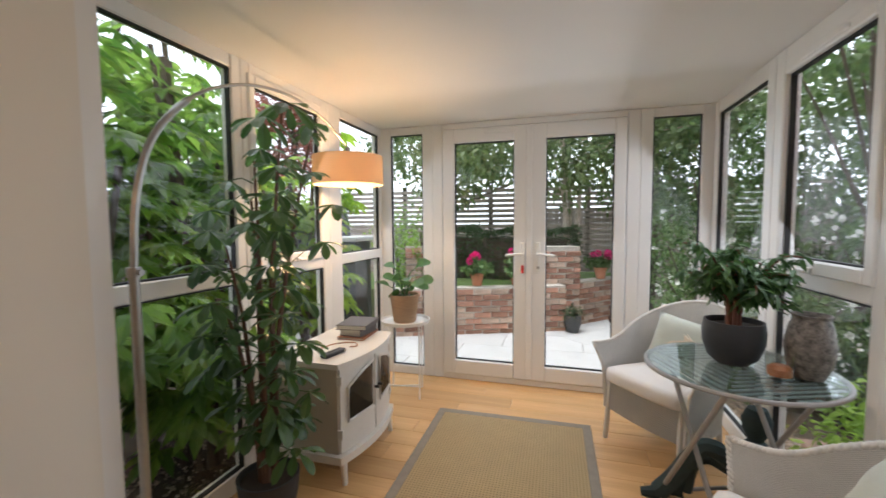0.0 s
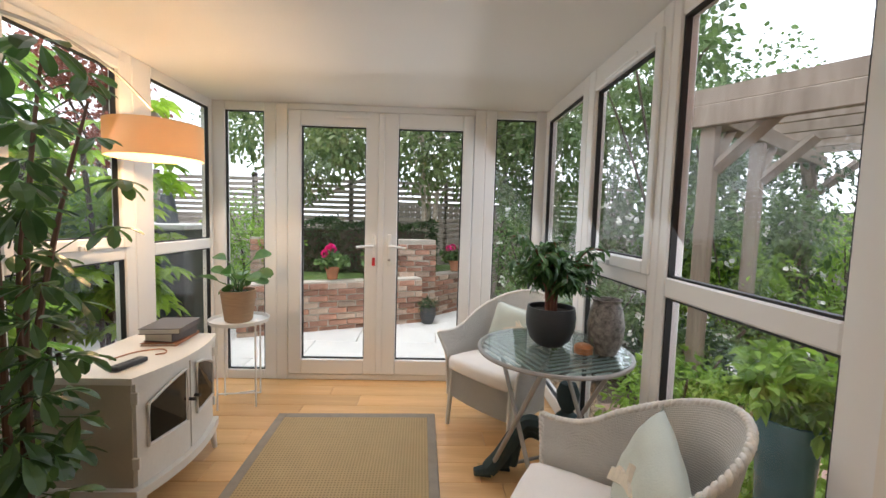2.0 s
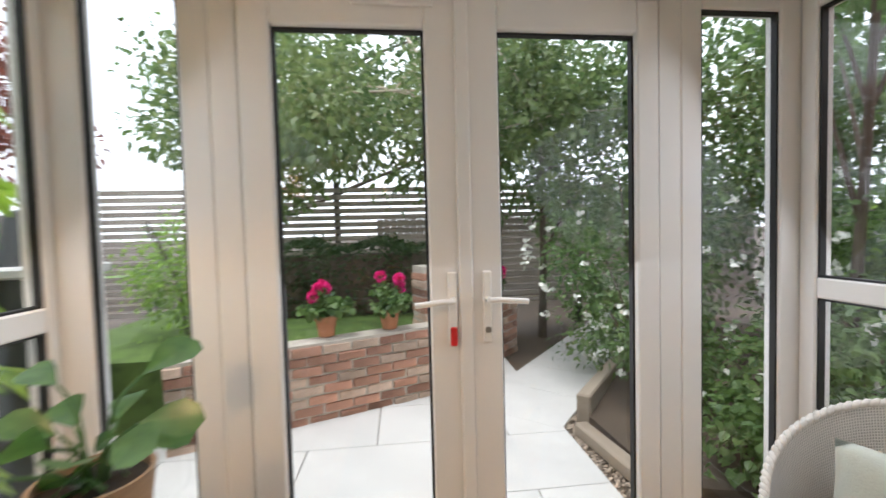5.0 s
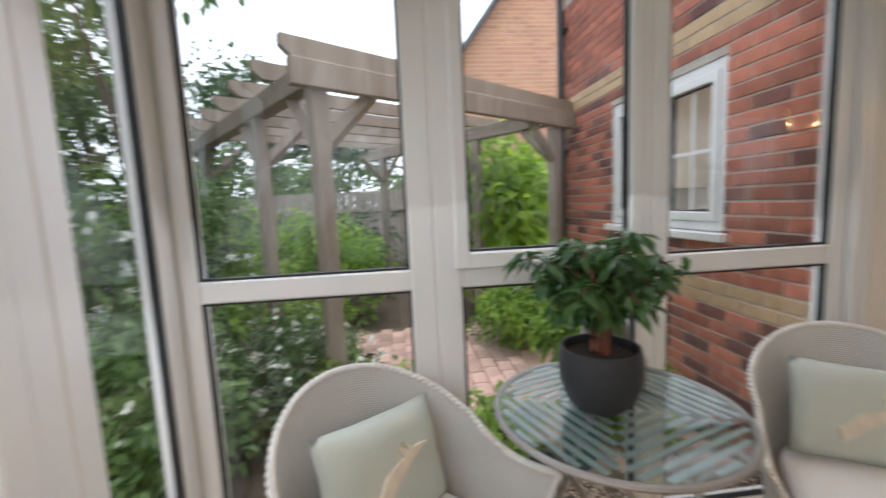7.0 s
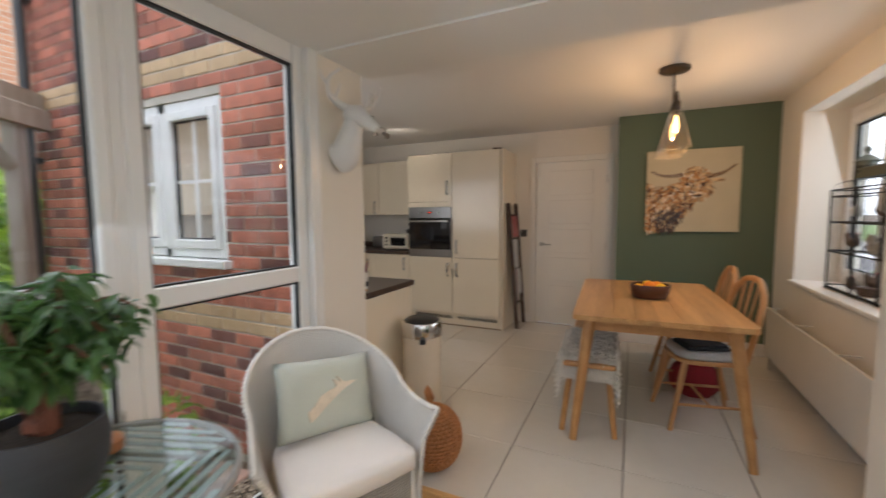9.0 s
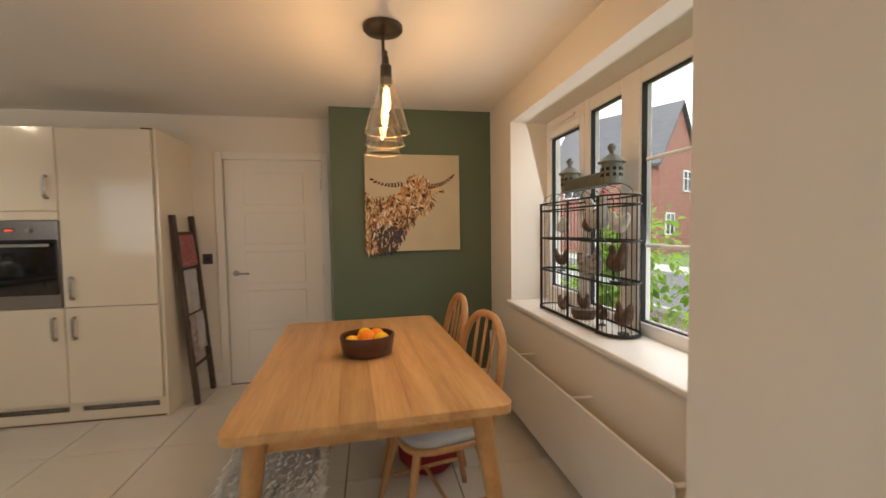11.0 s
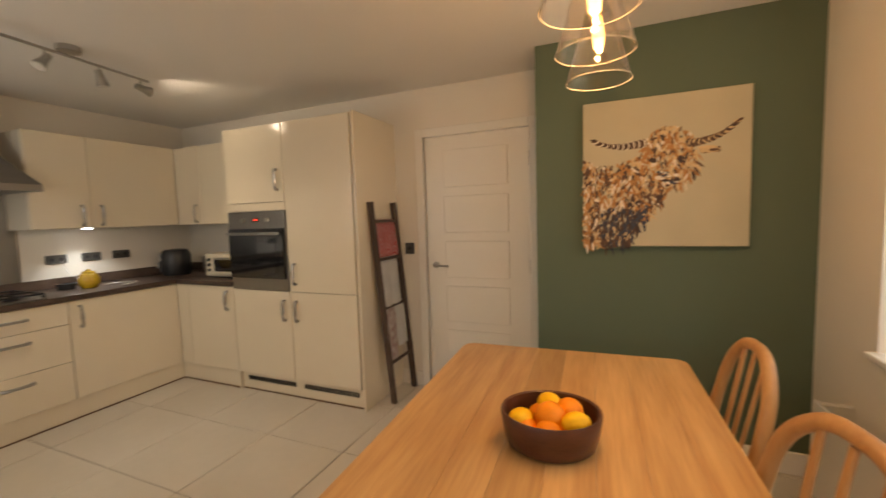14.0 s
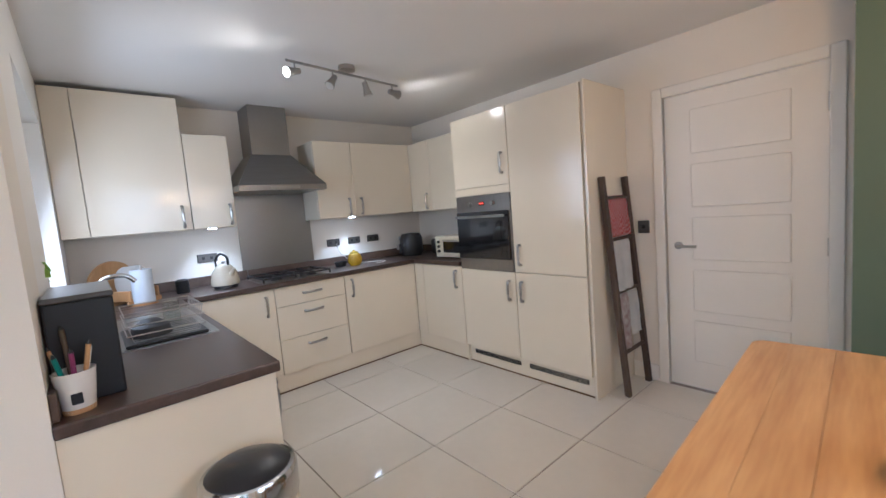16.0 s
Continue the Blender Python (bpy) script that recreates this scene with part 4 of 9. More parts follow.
# brick paving and gravel by the house
M_PAVER = mat("pink_block_paver", (0.50, 0.33, 0.27), 0.9, vary=0.2, scale=8, fine=70, bump=0.4, per_object=0.3)
bm = bmesh.new()
box(bm, 1.85, 4.6, 1.56, 3.9, GZ - 0.06, GZ - 0.022)
pv = struct("garden_paving", bm, M_MORTAR, "pinkish block paving beside the house", "paving")
bmk = slab_mesh(0.196, 0.128, 0.04, "paver", 0.006)
bmk.materials.append(M_PAVER)
for i in range(14):
    for j in range(17):
        ob = new("paver", bmk)
        ob.location = (1.86 + 0.2 * i - (0.1 if j % 2 else 0) * (i > 0), 1.60 + 0.134 * j, GZ - 0.004 + 0.003 * ((i * 7 + j * 5) % 3))
        ob.parent = pv
M_GRAVEL = mat("gravel", (0.36, 0.29, 0.22), 0.95, vary=0.5, scale=30, fine=120, bump=0.8, per_island=0.5)


def gravel(name, x0, x1, y0, y1, n, seed):
    rng = np.random.default_rng(seed)
    bv = np.array([(1, 0, 0), (-1, 0, 0), (0, 1, 0), (0, -1, 0), (0, 0, 0.7), (0, 0, -0.7)])
    bf = np.array([(0, 2, 4), (2, 1, 4), (1, 3, 4), (3, 0, 4), (2, 0, 5), (1, 2, 5), (3, 1, 5), (0, 3, 5)])
    p = np.stack([rng.uniform(x0, x1, n), rng.uniform(y0, y1, n), np.full(n, GZ - 0.012)], 1)
    s = rng.uniform(0.006, 0.016, (n, 1, 3))
    a = rng.uniform(0, 6.28, n)
    v_ = bv[None] * s
    co = np.stack([v_[..., 0] * np.cos(a)[:, None] - v_[..., 1] * np.sin(a)[:, None], v_[..., 0] * np.sin(a)[:, None] + v_[..., 1] * np.cos(a)[:, None], v_[..., 2]], -1) + p[:, None]
    m_ = bpy.data.meshes.new(name)
    m_.from_pydata(co.reshape(-1, 3).tolist(), [], (np.arange(n)[:, None, None] * 6 + bf[None]).reshape(-1, 3).tolist())
    return tagged(mesh_part(name, m_, M_GRAVEL), "loose mixed brown gravel", "gravel", "", "stuff")


gravel("gravel_strip", 1.50, 1.88, 1.56, 4.6, 3500, 1)
gravel("gravel_edge", 1.0, 1.35, 4.3, 5.6, 1200, 2)
gravel("gravel_foot", -1.5, 0.5, 5.55, 6.25, 1500, 3)

# brick face of the house, with drainpipe
HB = tagged(new("house_brickwork"), "red brick house wall with buff and burnt bricks", "house wall", "", "structure")
part("mortar", B(1.47, KX0, WALL_OUT - 0.10, WALL_OUT - 0.006, GZ - 0.2, 3.4), M_MORTAR, HB)
part("mortar", B(KX1, 4.22, WALL_OUT - 0.10, WALL_OUT - 0.006, GZ - 0.2, 3.4), M_MORTAR, HB)
part("mortar", B(KX0, KX1, WALL_OUT - 0.10, WALL_OUT - 0.006, GZ - 0.2, KZ0), M_MORTAR, HB)
part("mortar", B(KX0, KX1, WALL_OUT - 0.10, WALL_OUT - 0.006, KZ1, 3.4), M_MORTAR, HB)
BR = []
for k, mm_ in enumerate((M_BRICK, M_BRICK, M_BRICK_DARK, M_BUFF)):
    m_ = slab_mesh(0.215, 0.10, 0.065, "brick", 0.003)
    m_.materials.append(mm_)
    BR.append(m_)
r = random.Random(2)
rest = bmesh.new()
count = 0
for j in range(44):
    z = -0.06 + 0.075 * j
    x = 1.47 - (0.1125 if j % 2 else 0.0)
    while x < 4.21:
        a, b = max(x, 1.47), min(x + 0.215, 4.22)
        x += 0.225
        zz = z + 0.065
        if b - a < 0.03:
            continue
        if zz > KZ0 - 0.03 and z < KZ1:
            if a < KX1 and b > KX0:
                if a >= KX0 and b <= KX1:
                    continue
                if a < KX0:
                    b = KX0
                else:
                    a = KX1
                if b - a < 0.02:
                    continue
        buff = 0.64 < z < 0.79 or 2.16 < z < 2.30
        kind = 3 if buff else (2 if r.random() < 0.26 else r.randrange(2))
        if z < 2.45 and count < 430:
            count += 1
            ob = new("brick", BR[kind])
            ob.matrix_basis = Matrix.Translation((a, WALL_OUT - 0.10 + r.uniform(-0.002, 0.002), z + 0.065)) @ Matrix.Diagonal(((b - a) / 0.215, 1, 1, 1))
            ob.parent = HB
        else:
            box(rest, a, b, WALL_OUT - 0.1, WALL_OUT, z, z + 0.065)
ob = part("bricks_above", rest, M_BRICK_REST, HB)
tagged(ob, kind="stuff")
M_DRAIN = mat("black_downpipe", (0.012, 0.012, 0.013), 0.35, vary=0.1)
t = thing("downpipe", "black plastic rain downpipe on the brick wall", "downpipe", 4.16, WALL_OUT + 0.06, GZ - 0.02)
part("pipe", R((0, 0, 0), (0, 0, 3.5), 0.034, seg=14), M_DRAIN, t, smooth=True)
for z in (0.7, 1.9, 3.1):
    part("clip", B(-0.05, 0.05, -0.055, 0.0, z, z + 0.04), M_DRAIN, t)
# gabled neighbour of orange brick
M_ORANGE = mat("orange_brick_far", (0.50, 0.25, 0.14), 0.9, vary=0.2, scale=3, fine=30, bump=0.3)


def far_brick_mat(name, a, b, mortar, scale=4.4):
    m = bpy.data.materials.new(name)
    m.use_nodes = True
    N, L = m.node_tree.nodes, m.node_tree.links
    tc, br = N.new("ShaderNodeTexCoord"), N.new("ShaderNodeTexBrick")
    mp = N.new("ShaderNodeMapping")
    mp.inputs["Rotation"].default_value = (radians(90), 0, 0)
    sep, cmb, ad = N.new("ShaderNodeSeparateXYZ"), N.new("ShaderNodeCombineXYZ"), N.new("ShaderNodeMath")
    L.new(tc.outputs["Object"], sep.inputs[0])
    L.new(sep.outputs[0], ad.inputs[0])
    L.new(sep.outputs[1], ad.inputs[1])
    L.new(ad.outputs[0], cmb.inputs[0])
    L.new(sep.outputs[2], cmb.inputs[1])
    L.new(cmb.outputs[0], br.inputs["Vector"])
    br.inputs["Color1"].default_value, br.inputs["Color2"].default_value, br.inputs["Mortar"].default_value = (*a, 1), (*b, 1), (*mortar, 1)
    br.inputs["Scale"].default_value, br.inputs["Brick Width"].default_value, br.inputs["Row Height"].default_value = 1.0, 0.225, 0.075
    br.inputs["Mortar Size"].default_value = 0.006
    L.new(br.outputs["Color"], N["Principled BSDF"].inputs["Base Color"])
    N["Principled BSDF"].inputs["Roughness"].default_value = 0.9
    bp = N.new("ShaderNodeBump")
    bp.inputs["Strength"].default_value = 0.4
    L.new(br.outputs["Fac"], bp.inputs["Height"])
    L.new(bp.outputs[0], N["Principled BSDF"].inputs["Normal"])
    return m


M_FARBRICK = far_brick_mat("orange_brick_courses", (0.60, 0.31, 0.18), (0.48, 0.23, 0.13), (0.56, 0.47, 0.37))
M_FARRED = far_brick_mat("red_brick_courses", (0.36, 0.12, 0.08), (0.27, 0.09, 0.06), (0.45, 0.40, 0.34))
M_SLATE = mat("grey_roof_tile", (0.10, 0.105, 0.115), 0.7, vary=0.25, scale=2, fine=14, bump=0.5, stretch=(1, 1, 6))
M_REDROOF = mat("red_roof_tile", (0.36, 0.14, 0.09), 0.8, vary=0.25, scale=2, fine=14, bump=0.5, stretch=(1, 1, 6))
M_RENDER = mat("white_render", (0.72, 0.71, 0.68), 0.9, vary=0.06, scale=1, fine=30, bump=0.2)


def house(name, label, x, y, rz, w, d, eave, ridge, wall, roof, windows=(), door=None):
    """A gabled house; its ridge runs along local y; w across the gable. windows: (face, along, z, width, height)."""
    t = thing(name, label, "house", x, y, GZ - 0.02, rz)
    bm = bmesh.new()
    a = [bm.verts.new(p) for p in ((-w / 2, -d / 2, 0), (w / 2, -d / 2, 0), (w / 2, -d / 2, eave), (0, -d / 2, ridge - 0.05), (-w / 2, -d / 2, eave))]
    b = [bm.verts.new((q.co.x, d / 2, q.co.z)) for q in a]
    bm.faces.new(a)
    bm.faces.new(b[::-1])
    for i in range(5):
        bm.faces.new((a[i], b[i], b[(i + 1) % 5], a[(i + 1) % 5]))
    part("wall", bm, wall, t)
    bm = bmesh.new()
    k = (ridge - eave) / (w / 2)
    for s in (-1, 1):
        o = 0.3
        q = [(s * (w / 2 + o), -d / 2 - 0.2, eave - k * o), (0, -d / 2 - 0.2, ridge), (0, d / 2 + 0.2, ridge), (s * (w / 2 + o), d / 2 + 0.2, eave - k * o)]
        lo = [bm.verts.new(p) for p in q]
        hi = [bm.verts.new((p[0], p[1], p[2] + 0.12)) for p in q]
        bm.faces.new(lo)
        bm.faces.new(hi[::-1])
        for i in range(4):
            bm.faces.new((lo[i], hi[i], hi[(i + 1) % 4], lo[(i + 1) % 4]))
    part("roof", bm, roof, t)
    for face, al, z, ww, hh in windows:
        m_ = {"s": pose(al, -d / 2, z), "n": pose(al, d / 2, z, 0, 0, 180), "e": pose(w / 2, al, z, 0, 0, 90), "w": pose(-w / 2, al, z, 0, 0, -90)}[face]
        bm = bmesh.new()
        for q in ((-ww / 2, -ww / 2 + 0.07, 0, hh), (ww / 2 - 0.07, ww / 2, 0, hh), (-0.03, 0.03, 0, hh), (-ww / 2, ww / 2, 0, 0.07), (-ww / 2, ww / 2, hh - 0.07, hh), (-ww / 2, ww / 2, hh * 0.6, hh * 0.6 + 0.05)):
            box(bm, q[0], q[1], -0.06, 0.03, q[2], q[3])
        f = part("window", bm, M_PVC, t, m=m_)
        part("pane", B(-ww / 2 + 0.05, ww / 2 - 0.05, -0.02, -0.01, 0.05, hh - 0.05), M_BLACKPANE, f)
    return t


M_BLACKPANE = mat("dark_far_window", (0.03, 0.035, 0.04), 0.08, vary=0.2, bump=0)
house("neighbour_house", "orange brick gabled house beyond the garden", 10.0, -0.3, 90, 5.2, 5.0, 3.75, 7.2, M_FARBRICK, M_SLATE, [("n", -0.4, 1.2, 1.0, 1.1)])
# fence of upright boards to the east
t = thing("board_fence", "upright grey timber board fence", "fence", 8.4, 2.2, GZ - 0.02, 90)
me_ = slab_mesh(0.135, 0.02, 1.75, "board", 0.002)
me_.materials.append(M_FENCE)
for k in range(62):
    ob = new("board", me_)
    ob.location = (0.145 * k, 0, 1.75 + 0.004 * (k % 3))
    ob.parent = t
for z in (0.3, 1.35):
    part("rail", B(0, 9.0, 0.022, 0.07, z, z + 0.08), M_FENCE, t)
t = thing("board_fence", "upright grey timber board fence", "fence", -0.6, 11.6, GZ - 0.02, 0)
for k in range(62):
    ob = new("board", me_)
    ob.location = (0.145 * k, 0, 1.75 + 0.004 * (k % 3))
    ob.parent = t
for z in (0.3, 1.35):
    part("rail", B(0, 9.0, 0.022, 0.07, z, z + 0.08), M_FENCE, t)
tree("far_tree", "tall tree beyond the fence", 12.5, 7.0, [([(0, 0, 0), (0, 0, 2.5), (0.2, 0, 5)], 0.2)], [((0, 0, 4.3), (2.2, 3.2, 1.7)), ((0, -2.6, 3.4), (1.6, 2.4, 1.2))], L_DARK, M_BARK, 5000, 0.18, 0.12, seed=15)
tree("far_tree", "low spreading garden tree beyond the board fence", 11.2, 5.6, [([(0, 0, 0), (0, 0, 1.2), (0.1, 0, 2.4)], 0.12)], [((0, 0.2, 2.1), (1.2, 1.9, 0.95)), ((0.2, -2.3, 1.9), (1.1, 1.5, 0.8)), ((0.1, 2.2, 2.3), (1.2, 1.4, 0.9))], L_MID, M_BARK, 5200, 0.13, 0.085, seed=18)
tree("far_tree", "leafy tree beyond the fence", 7.0, 9.4, [([(0, 0, 0), (0, 0, 2.0), (0.1, 0, 4)], 0.12)], [((0, 0, 3.4), (1.9, 1.6, 1.9))], L_MID, M_BARK, 4500, 0.12, 0.08, seed=16)

# west: big-leaved shrubs against the glass
def fatsia(name, label, x, y, h, w, n, seed, leaf=None):
    """Shrub of long-stalked hand-shaped leaves."""
    t = thing(name, label, "shrub", x, y, GZ - 0.02)
    rng = np.random.default_rng(seed)
    bm = bmesh.new()
    tips = []
    for k in range(9):
        a = rng.uniform(0, 6.28)
        rr = rng.uniform(0.15, 0.9) * w
        tip = Vector((rr * math.cos(a), rr * math.sin(a), h * rng.uniform(0.6, 1.0)))
        line = curve_pts([(0.1 * math.cos(a), 0.1 * math.sin(a), 0), (tip.x * 0.5, tip.y * 0.5, tip.z * 0.5), tip], 5)
        tube(bm, line, 0.018, 6)
        tips += line[4:]
    part("stem", bm, M_BARK, t)
    P, F, U, LN = [], [], [], []
    for k in range(n):
        b = tips[rng.integers(len(tips))]
        a = rng.uniform(0, 6.28)
        st = 0.28 * rng.uniform(0.5, 1.2)
        c = np.array(b) + np.array((math.cos(a) * st, math.sin(a) * st, rng.uniform(-0.1, 0.2)))
        nor = np.array((math.cos(a) * 0.4 + rng.normal() * 0.25, math.sin(a) * 0.4 + rng.normal() * 0.25, 1.0))
        nor /= np.linalg.norm(nor)
        f0 = np.array((math.cos(a), math.sin(a), -0.25))
        sd = np.cross(nor, f0)
        s = rng.uniform(0.7, 1.2)
        for q in range(7):
            an = (q - 3) * 0.62
            P.append(c)
            F.append(f0 * math.cos(an) + sd * math.sin(an))
            U.append(nor)
            LN.append(0.19 * s * (1 - 0.07 * abs(q - 3)))
    LN = np.array(LN)
    mesh_part("foliage", leaf_mesh("foliage", P, F, U, LN, LN * 0.36, 0.25), leaf or L_FATSIA, t)
    return t


L_FATSIA = leaf_mat("glossy_hand_leaf", (0.055, 0.13, 0.02), (0.24, 0.38, 0.06), 0.3, 0.55)
fatsia("fatsia_shrub", "big fatsia shrub with hand-shaped leaves at the glass", -2.05, 2.15, 2.75, 0.62, 260, 41)
fatsia("fatsia_shrub", "big fatsia shrub with hand-shaped leaves at the glass", -2.2, 3.05, 2.75, 0.65, 260, 42)
fatsia("fatsia_shrub", "fatsia shrub with hand-shaped leaves", -2.6, 1.3, 3.3, 0.8, 260, 43)
fatsia("fatsia_shrub", "low fatsia shrub with hand-shaped leaves", -1.72, 2.6, 1.0, 0.35, 80, 44)
fatsia("fatsia_shrub", "fatsia shrub with hand-shaped leaves", -2.3, 3.85, 2.1, 0.6, 160, 48)
fatsia("fatsia_shrub", "tall fatsia shrub with hand-shaped leaves", -3.3, 2.5, 3.4, 0.9, 260, 49)
fatsia("fatsia_shrub", "fatsia shrub with hand-shaped leaves", -1.95, 4.0, 2.2, 0.36, 130, 50, L_LIME)
fatsia("fatsia_shrub", "tall fatsia shrub with hand-shaped leaves", -3.1, 4.2, 3.0, 0.7, 200, 51)
gravel("gravel_west", -2.2, -1.3, 1.5, 4.1, 2500, 6)
shrub("ivy_shrub", "small-leaved green ivy bank", -3.2, 5.6, (0.9, 0.9, 1.5), L_MID, 4200, 0.05, 0.04, GZ - 0.02, 45)
shrub("ivy_shrub", "bright green small-leaved garden shrub", -2.0, 6.6, (0.8, 0.5, 1.0), L_BRIGHT, 2600, 0.045, 0.03, 0.42, 46)
shrub("ivy_clump", "ivy over the brick pier", -1.42, 5.9, (0.35, 0.3, 0.75), L_BRIGHT, 1300, 0.04, 0.03, 0.42, 47)
t = thing("garden_trough", "dark lidded garden box with a pale top", "garden box", -2.25, 5.2, GZ)
M_DKGREEN = mat("dark_green_paint", (0.018, 0.028, 0.022), 0.5, vary=0.2)
part("box", B(-0.28, 0.28, -0.2, 0.2, 0.0, 1.22, 0.01), M_DKGREEN, t)
part("lid", B(-0.32, 0.32, -0.24, 0.24, 1.22, 1.28, 0.012), M_SLAB, t)
part("stone", lathe(bmesh.new(), [(0, 1.28), (0.10, 1.28), (0.085, 1.4), (0.06, 1.58), (0, 1.6)], 10), M_URN, t)
t = thing("board_fence", "grey timber board fence", "fence", -4.6, 0.2, GZ - 0.02, 90)
for k in range(58):
    ob = new("board", me_)
    ob.location = (0.145 * k, 0, 1.75 + 0.004 * (k % 3))
    ob.parent = t
for z in (0.3, 1.35):
    part("rail", B(0, 8.4, -0.07, -0.002, z, z + 0.08), M_FENCE, t)

# street outside the dining window
M_ASPHALT = mat("asphalt", (0.10, 0.10, 0.105), 0.9, vary=0.15, scale=2, fine=120, bump=0.4)
M_KERB = mat("concrete_kerb", (0.36, 0.35, 0.33), 0.9, vary=0.1, scale=3, fine=60, bump=0.3)
bm = bmesh.new()
box(bm, -9.0, -5.2, -60, -0.6, GZ - 0.1, GZ - 0.014)
struct("road", bm, M_ASPHALT, "grey asphalt residential road", "road")
bm = bmesh.new()
box(bm, -9.14, -9.0, -60, -0.6, GZ - 0.1, GZ + 0.07, 0.01)
box(bm, -5.2, -5.06, -60, -0.6, GZ - 0.1, GZ + 0.07, 0.01)
struct("kerb", bm, M_KERB, "pale concrete kerb", "kerb")
bm = bmesh.new()
box(bm, -10.6, -9.14, -60, -0.6, GZ - 0.1, GZ + 0.055)
struct("pavement_far", bm, M_KERB, "grey concrete pavement", "pavement")
bm = bmesh.new()
box(bm, -60, -10.6, -60, 20, GZ - 0.1, GZ + 0.05)
struct("lawn", bm, M_GRASS, "green front lawn across the road", "lawn")
house("street_house", "red brick house with a grey tiled roof", -14.2, -19.0, 30, 5.0, 6.0, 4.6, 7.6, M_FARRED, M_SLATE, [("n", -1.0, 3.2, 1.1, 1.1), ("e", -1.5, 3.0, 1.1, 1.1), ("n", 1.2, 1.0, 1.1, 1.1)])
house("street_house", "white rendered house with a red tiled roof", -25.0, -10.0, 0, 8.0, 8.0, 4.8, 7.4, M_RENDER, M_REDROOF, [("e", -2.2, 3.2, 1.1, 1.1), ("e", 1.5, 3.2, 1.1, 1.1), ("e", -2.2, 0.9, 1.2, 1.2), ("e", 1.5, 0.9, 1.2, 1.2), ("s", 0, 3.2, 1.1, 1.1)])
house("street_house", "white rendered house with a grey roof", -27.0, -24.0, 0, 8.0, 9.0, 4.8, 7.4, M_RENDER, M_SLATE, [("e", -2.2, 3.2, 1.1, 1.1), ("e", 1.5, 3.2, 1.1, 1.1), ("e", 0, 0.9, 1.4, 1.2)])
tree("street_tree", "rounded green garden tree across the road", -17.0, -6.2, [([(0, 0, 0), (0, 0, 1.4), (0, 0, 2.8)], 0.15)], [((0, 0, 2.3), (1.7, 1.9, 1.5)), ((0.4, -1.6, 1.8), (1.5, 1.6, 1.2))], L_MID, M_BARK, 5000, 0.14, 0.1, seed=17)
for k, (x, y, h) in enumerate(((-13.0, -4.9, 1.9), (-13.4, -3.4, 1.8), (-12.6, -7.6, 1.5))):
    shrub("conifer_shrub", "small conical garden shrub", x, y, (0.55, 0.55, h), L_DARK if k < 2 else L_MID, 1800, 0.09, 0.04, GZ + 0.04, 50 + k)
shrub("garden_shrub", "mixed low shrubs across the road", -14.5, -1.2, (1.2, 1.8, 0.9), L_BRIGHT, 2500, 0.1, 0.05, GZ + 0.04, 55, L_RED, 40, 0.08)
shrub("front_hedge", "bright green front garden shrub by the window", -2.55, -1.55, (0.6, 0.9, 1.35), L_BRIGHT, 3000, 0.07, 0.045, GZ - 0.02, 56)
shrub("front_hedge", "bright green front garden shrub by the window", -3.0, -0.5, (0.7, 0.7, 1.15), L_BRIGHT, 2600, 0.07, 0.045, GZ - 0.02, 57)


def strap_plant(x, y, n, ln, seed, leaf, z=GZ - 0.02):
    t = thing("strap_leaf_plant", "clump of long strap-shaped green leaves", "plant", x, y, z)
    rng = np.random.default_rng(seed)
    bm = bmesh.new()
    for k in range(n):
        a = rng.uniform(0, 6.28)
        l = ln * rng.uniform(0.6, 1.1)
        b = rng.uniform(0.15, 0.55)
        pts = curve_pts([(0.04 * math.cos(a), 0.04 * math.sin(a), 0), (l * b * 0.4 * math.cos(a), l * b * 0.4 * math.sin(a), l * 0.55), (l * b * math.cos(a), l * b * math.sin(a), l * 0.95), (l * b * 1.5 * math.cos(a), l * b * 1.5 * math.sin(a), l * 0.85)], 3)
        sd = Vector((-math.sin(a), math.cos(a), 0))
        vs = []
        for i, p in enumerate(pts):
            wd = 0.03 * math.sin(math.pi * (0.12 + 0.86 * i / (len(pts) - 1)))
            vs.append((bm.verts.new(p - sd * wd), bm.verts.new(p + sd * wd)))
        for (a0, a1), (b0, b1) in zip(vs, vs[1:]):
            bm.faces.new((a0, a1, b1, b0))
    part("leaves", bm, leaf, t)
    return t


strap_plant(-2.05, 0.35, 40, 1.05, 3, L_BRIGHT)
strap_plant(-2.3, -0.15, 36, 1.0, 4, L_BRIGHT)
strap_plant(-2.1, 0.95, 36, 1.0, 5, L_BRIGHT)
strap_plant(3.95, 5.75, 40, 1.3, 6, L_DARK)


# ---------------------------------------------------------------- kitchen
M_CREAM = mat("cream_gloss_door", (0.76, 0.68, 0.54), 0.17, vary=0.015, scale=1.5, fine=8, bump=0.01, coat=0.22)
M_CARCASS = mat("cream_carcass", (0.72, 0.65, 0.53), 0.35, vary=0.02)
M_TOP = mat("dark_brown_worktop", (0.070, 0.045, 0.035), 0.35, vary=0.25, scale=14, fine=90, bump=0.06, stretch=(1, 3, 3))
M_STEEL = mat("brushed_stainless_steel", (0.31, 0.30, 0.285), 0.32, 1.0, vary=0.06, scale=3, fine=150, bump=0.03, stretch=(14, 1, 1))
M_BLACKGLASS = mat("black_oven_glass", (0.012, 0.012, 0.013), 0.06, vary=0.1, bump=0.0, coat=0.5)
M_BLACK = mat("black_plastic", (0.018, 0.018, 0.02), 0.35, vary=0.15)
M_GREYPL = mat("dark_grey_socket", (0.12, 0.115, 0.11), 0.35, 0.6, vary=0.1)
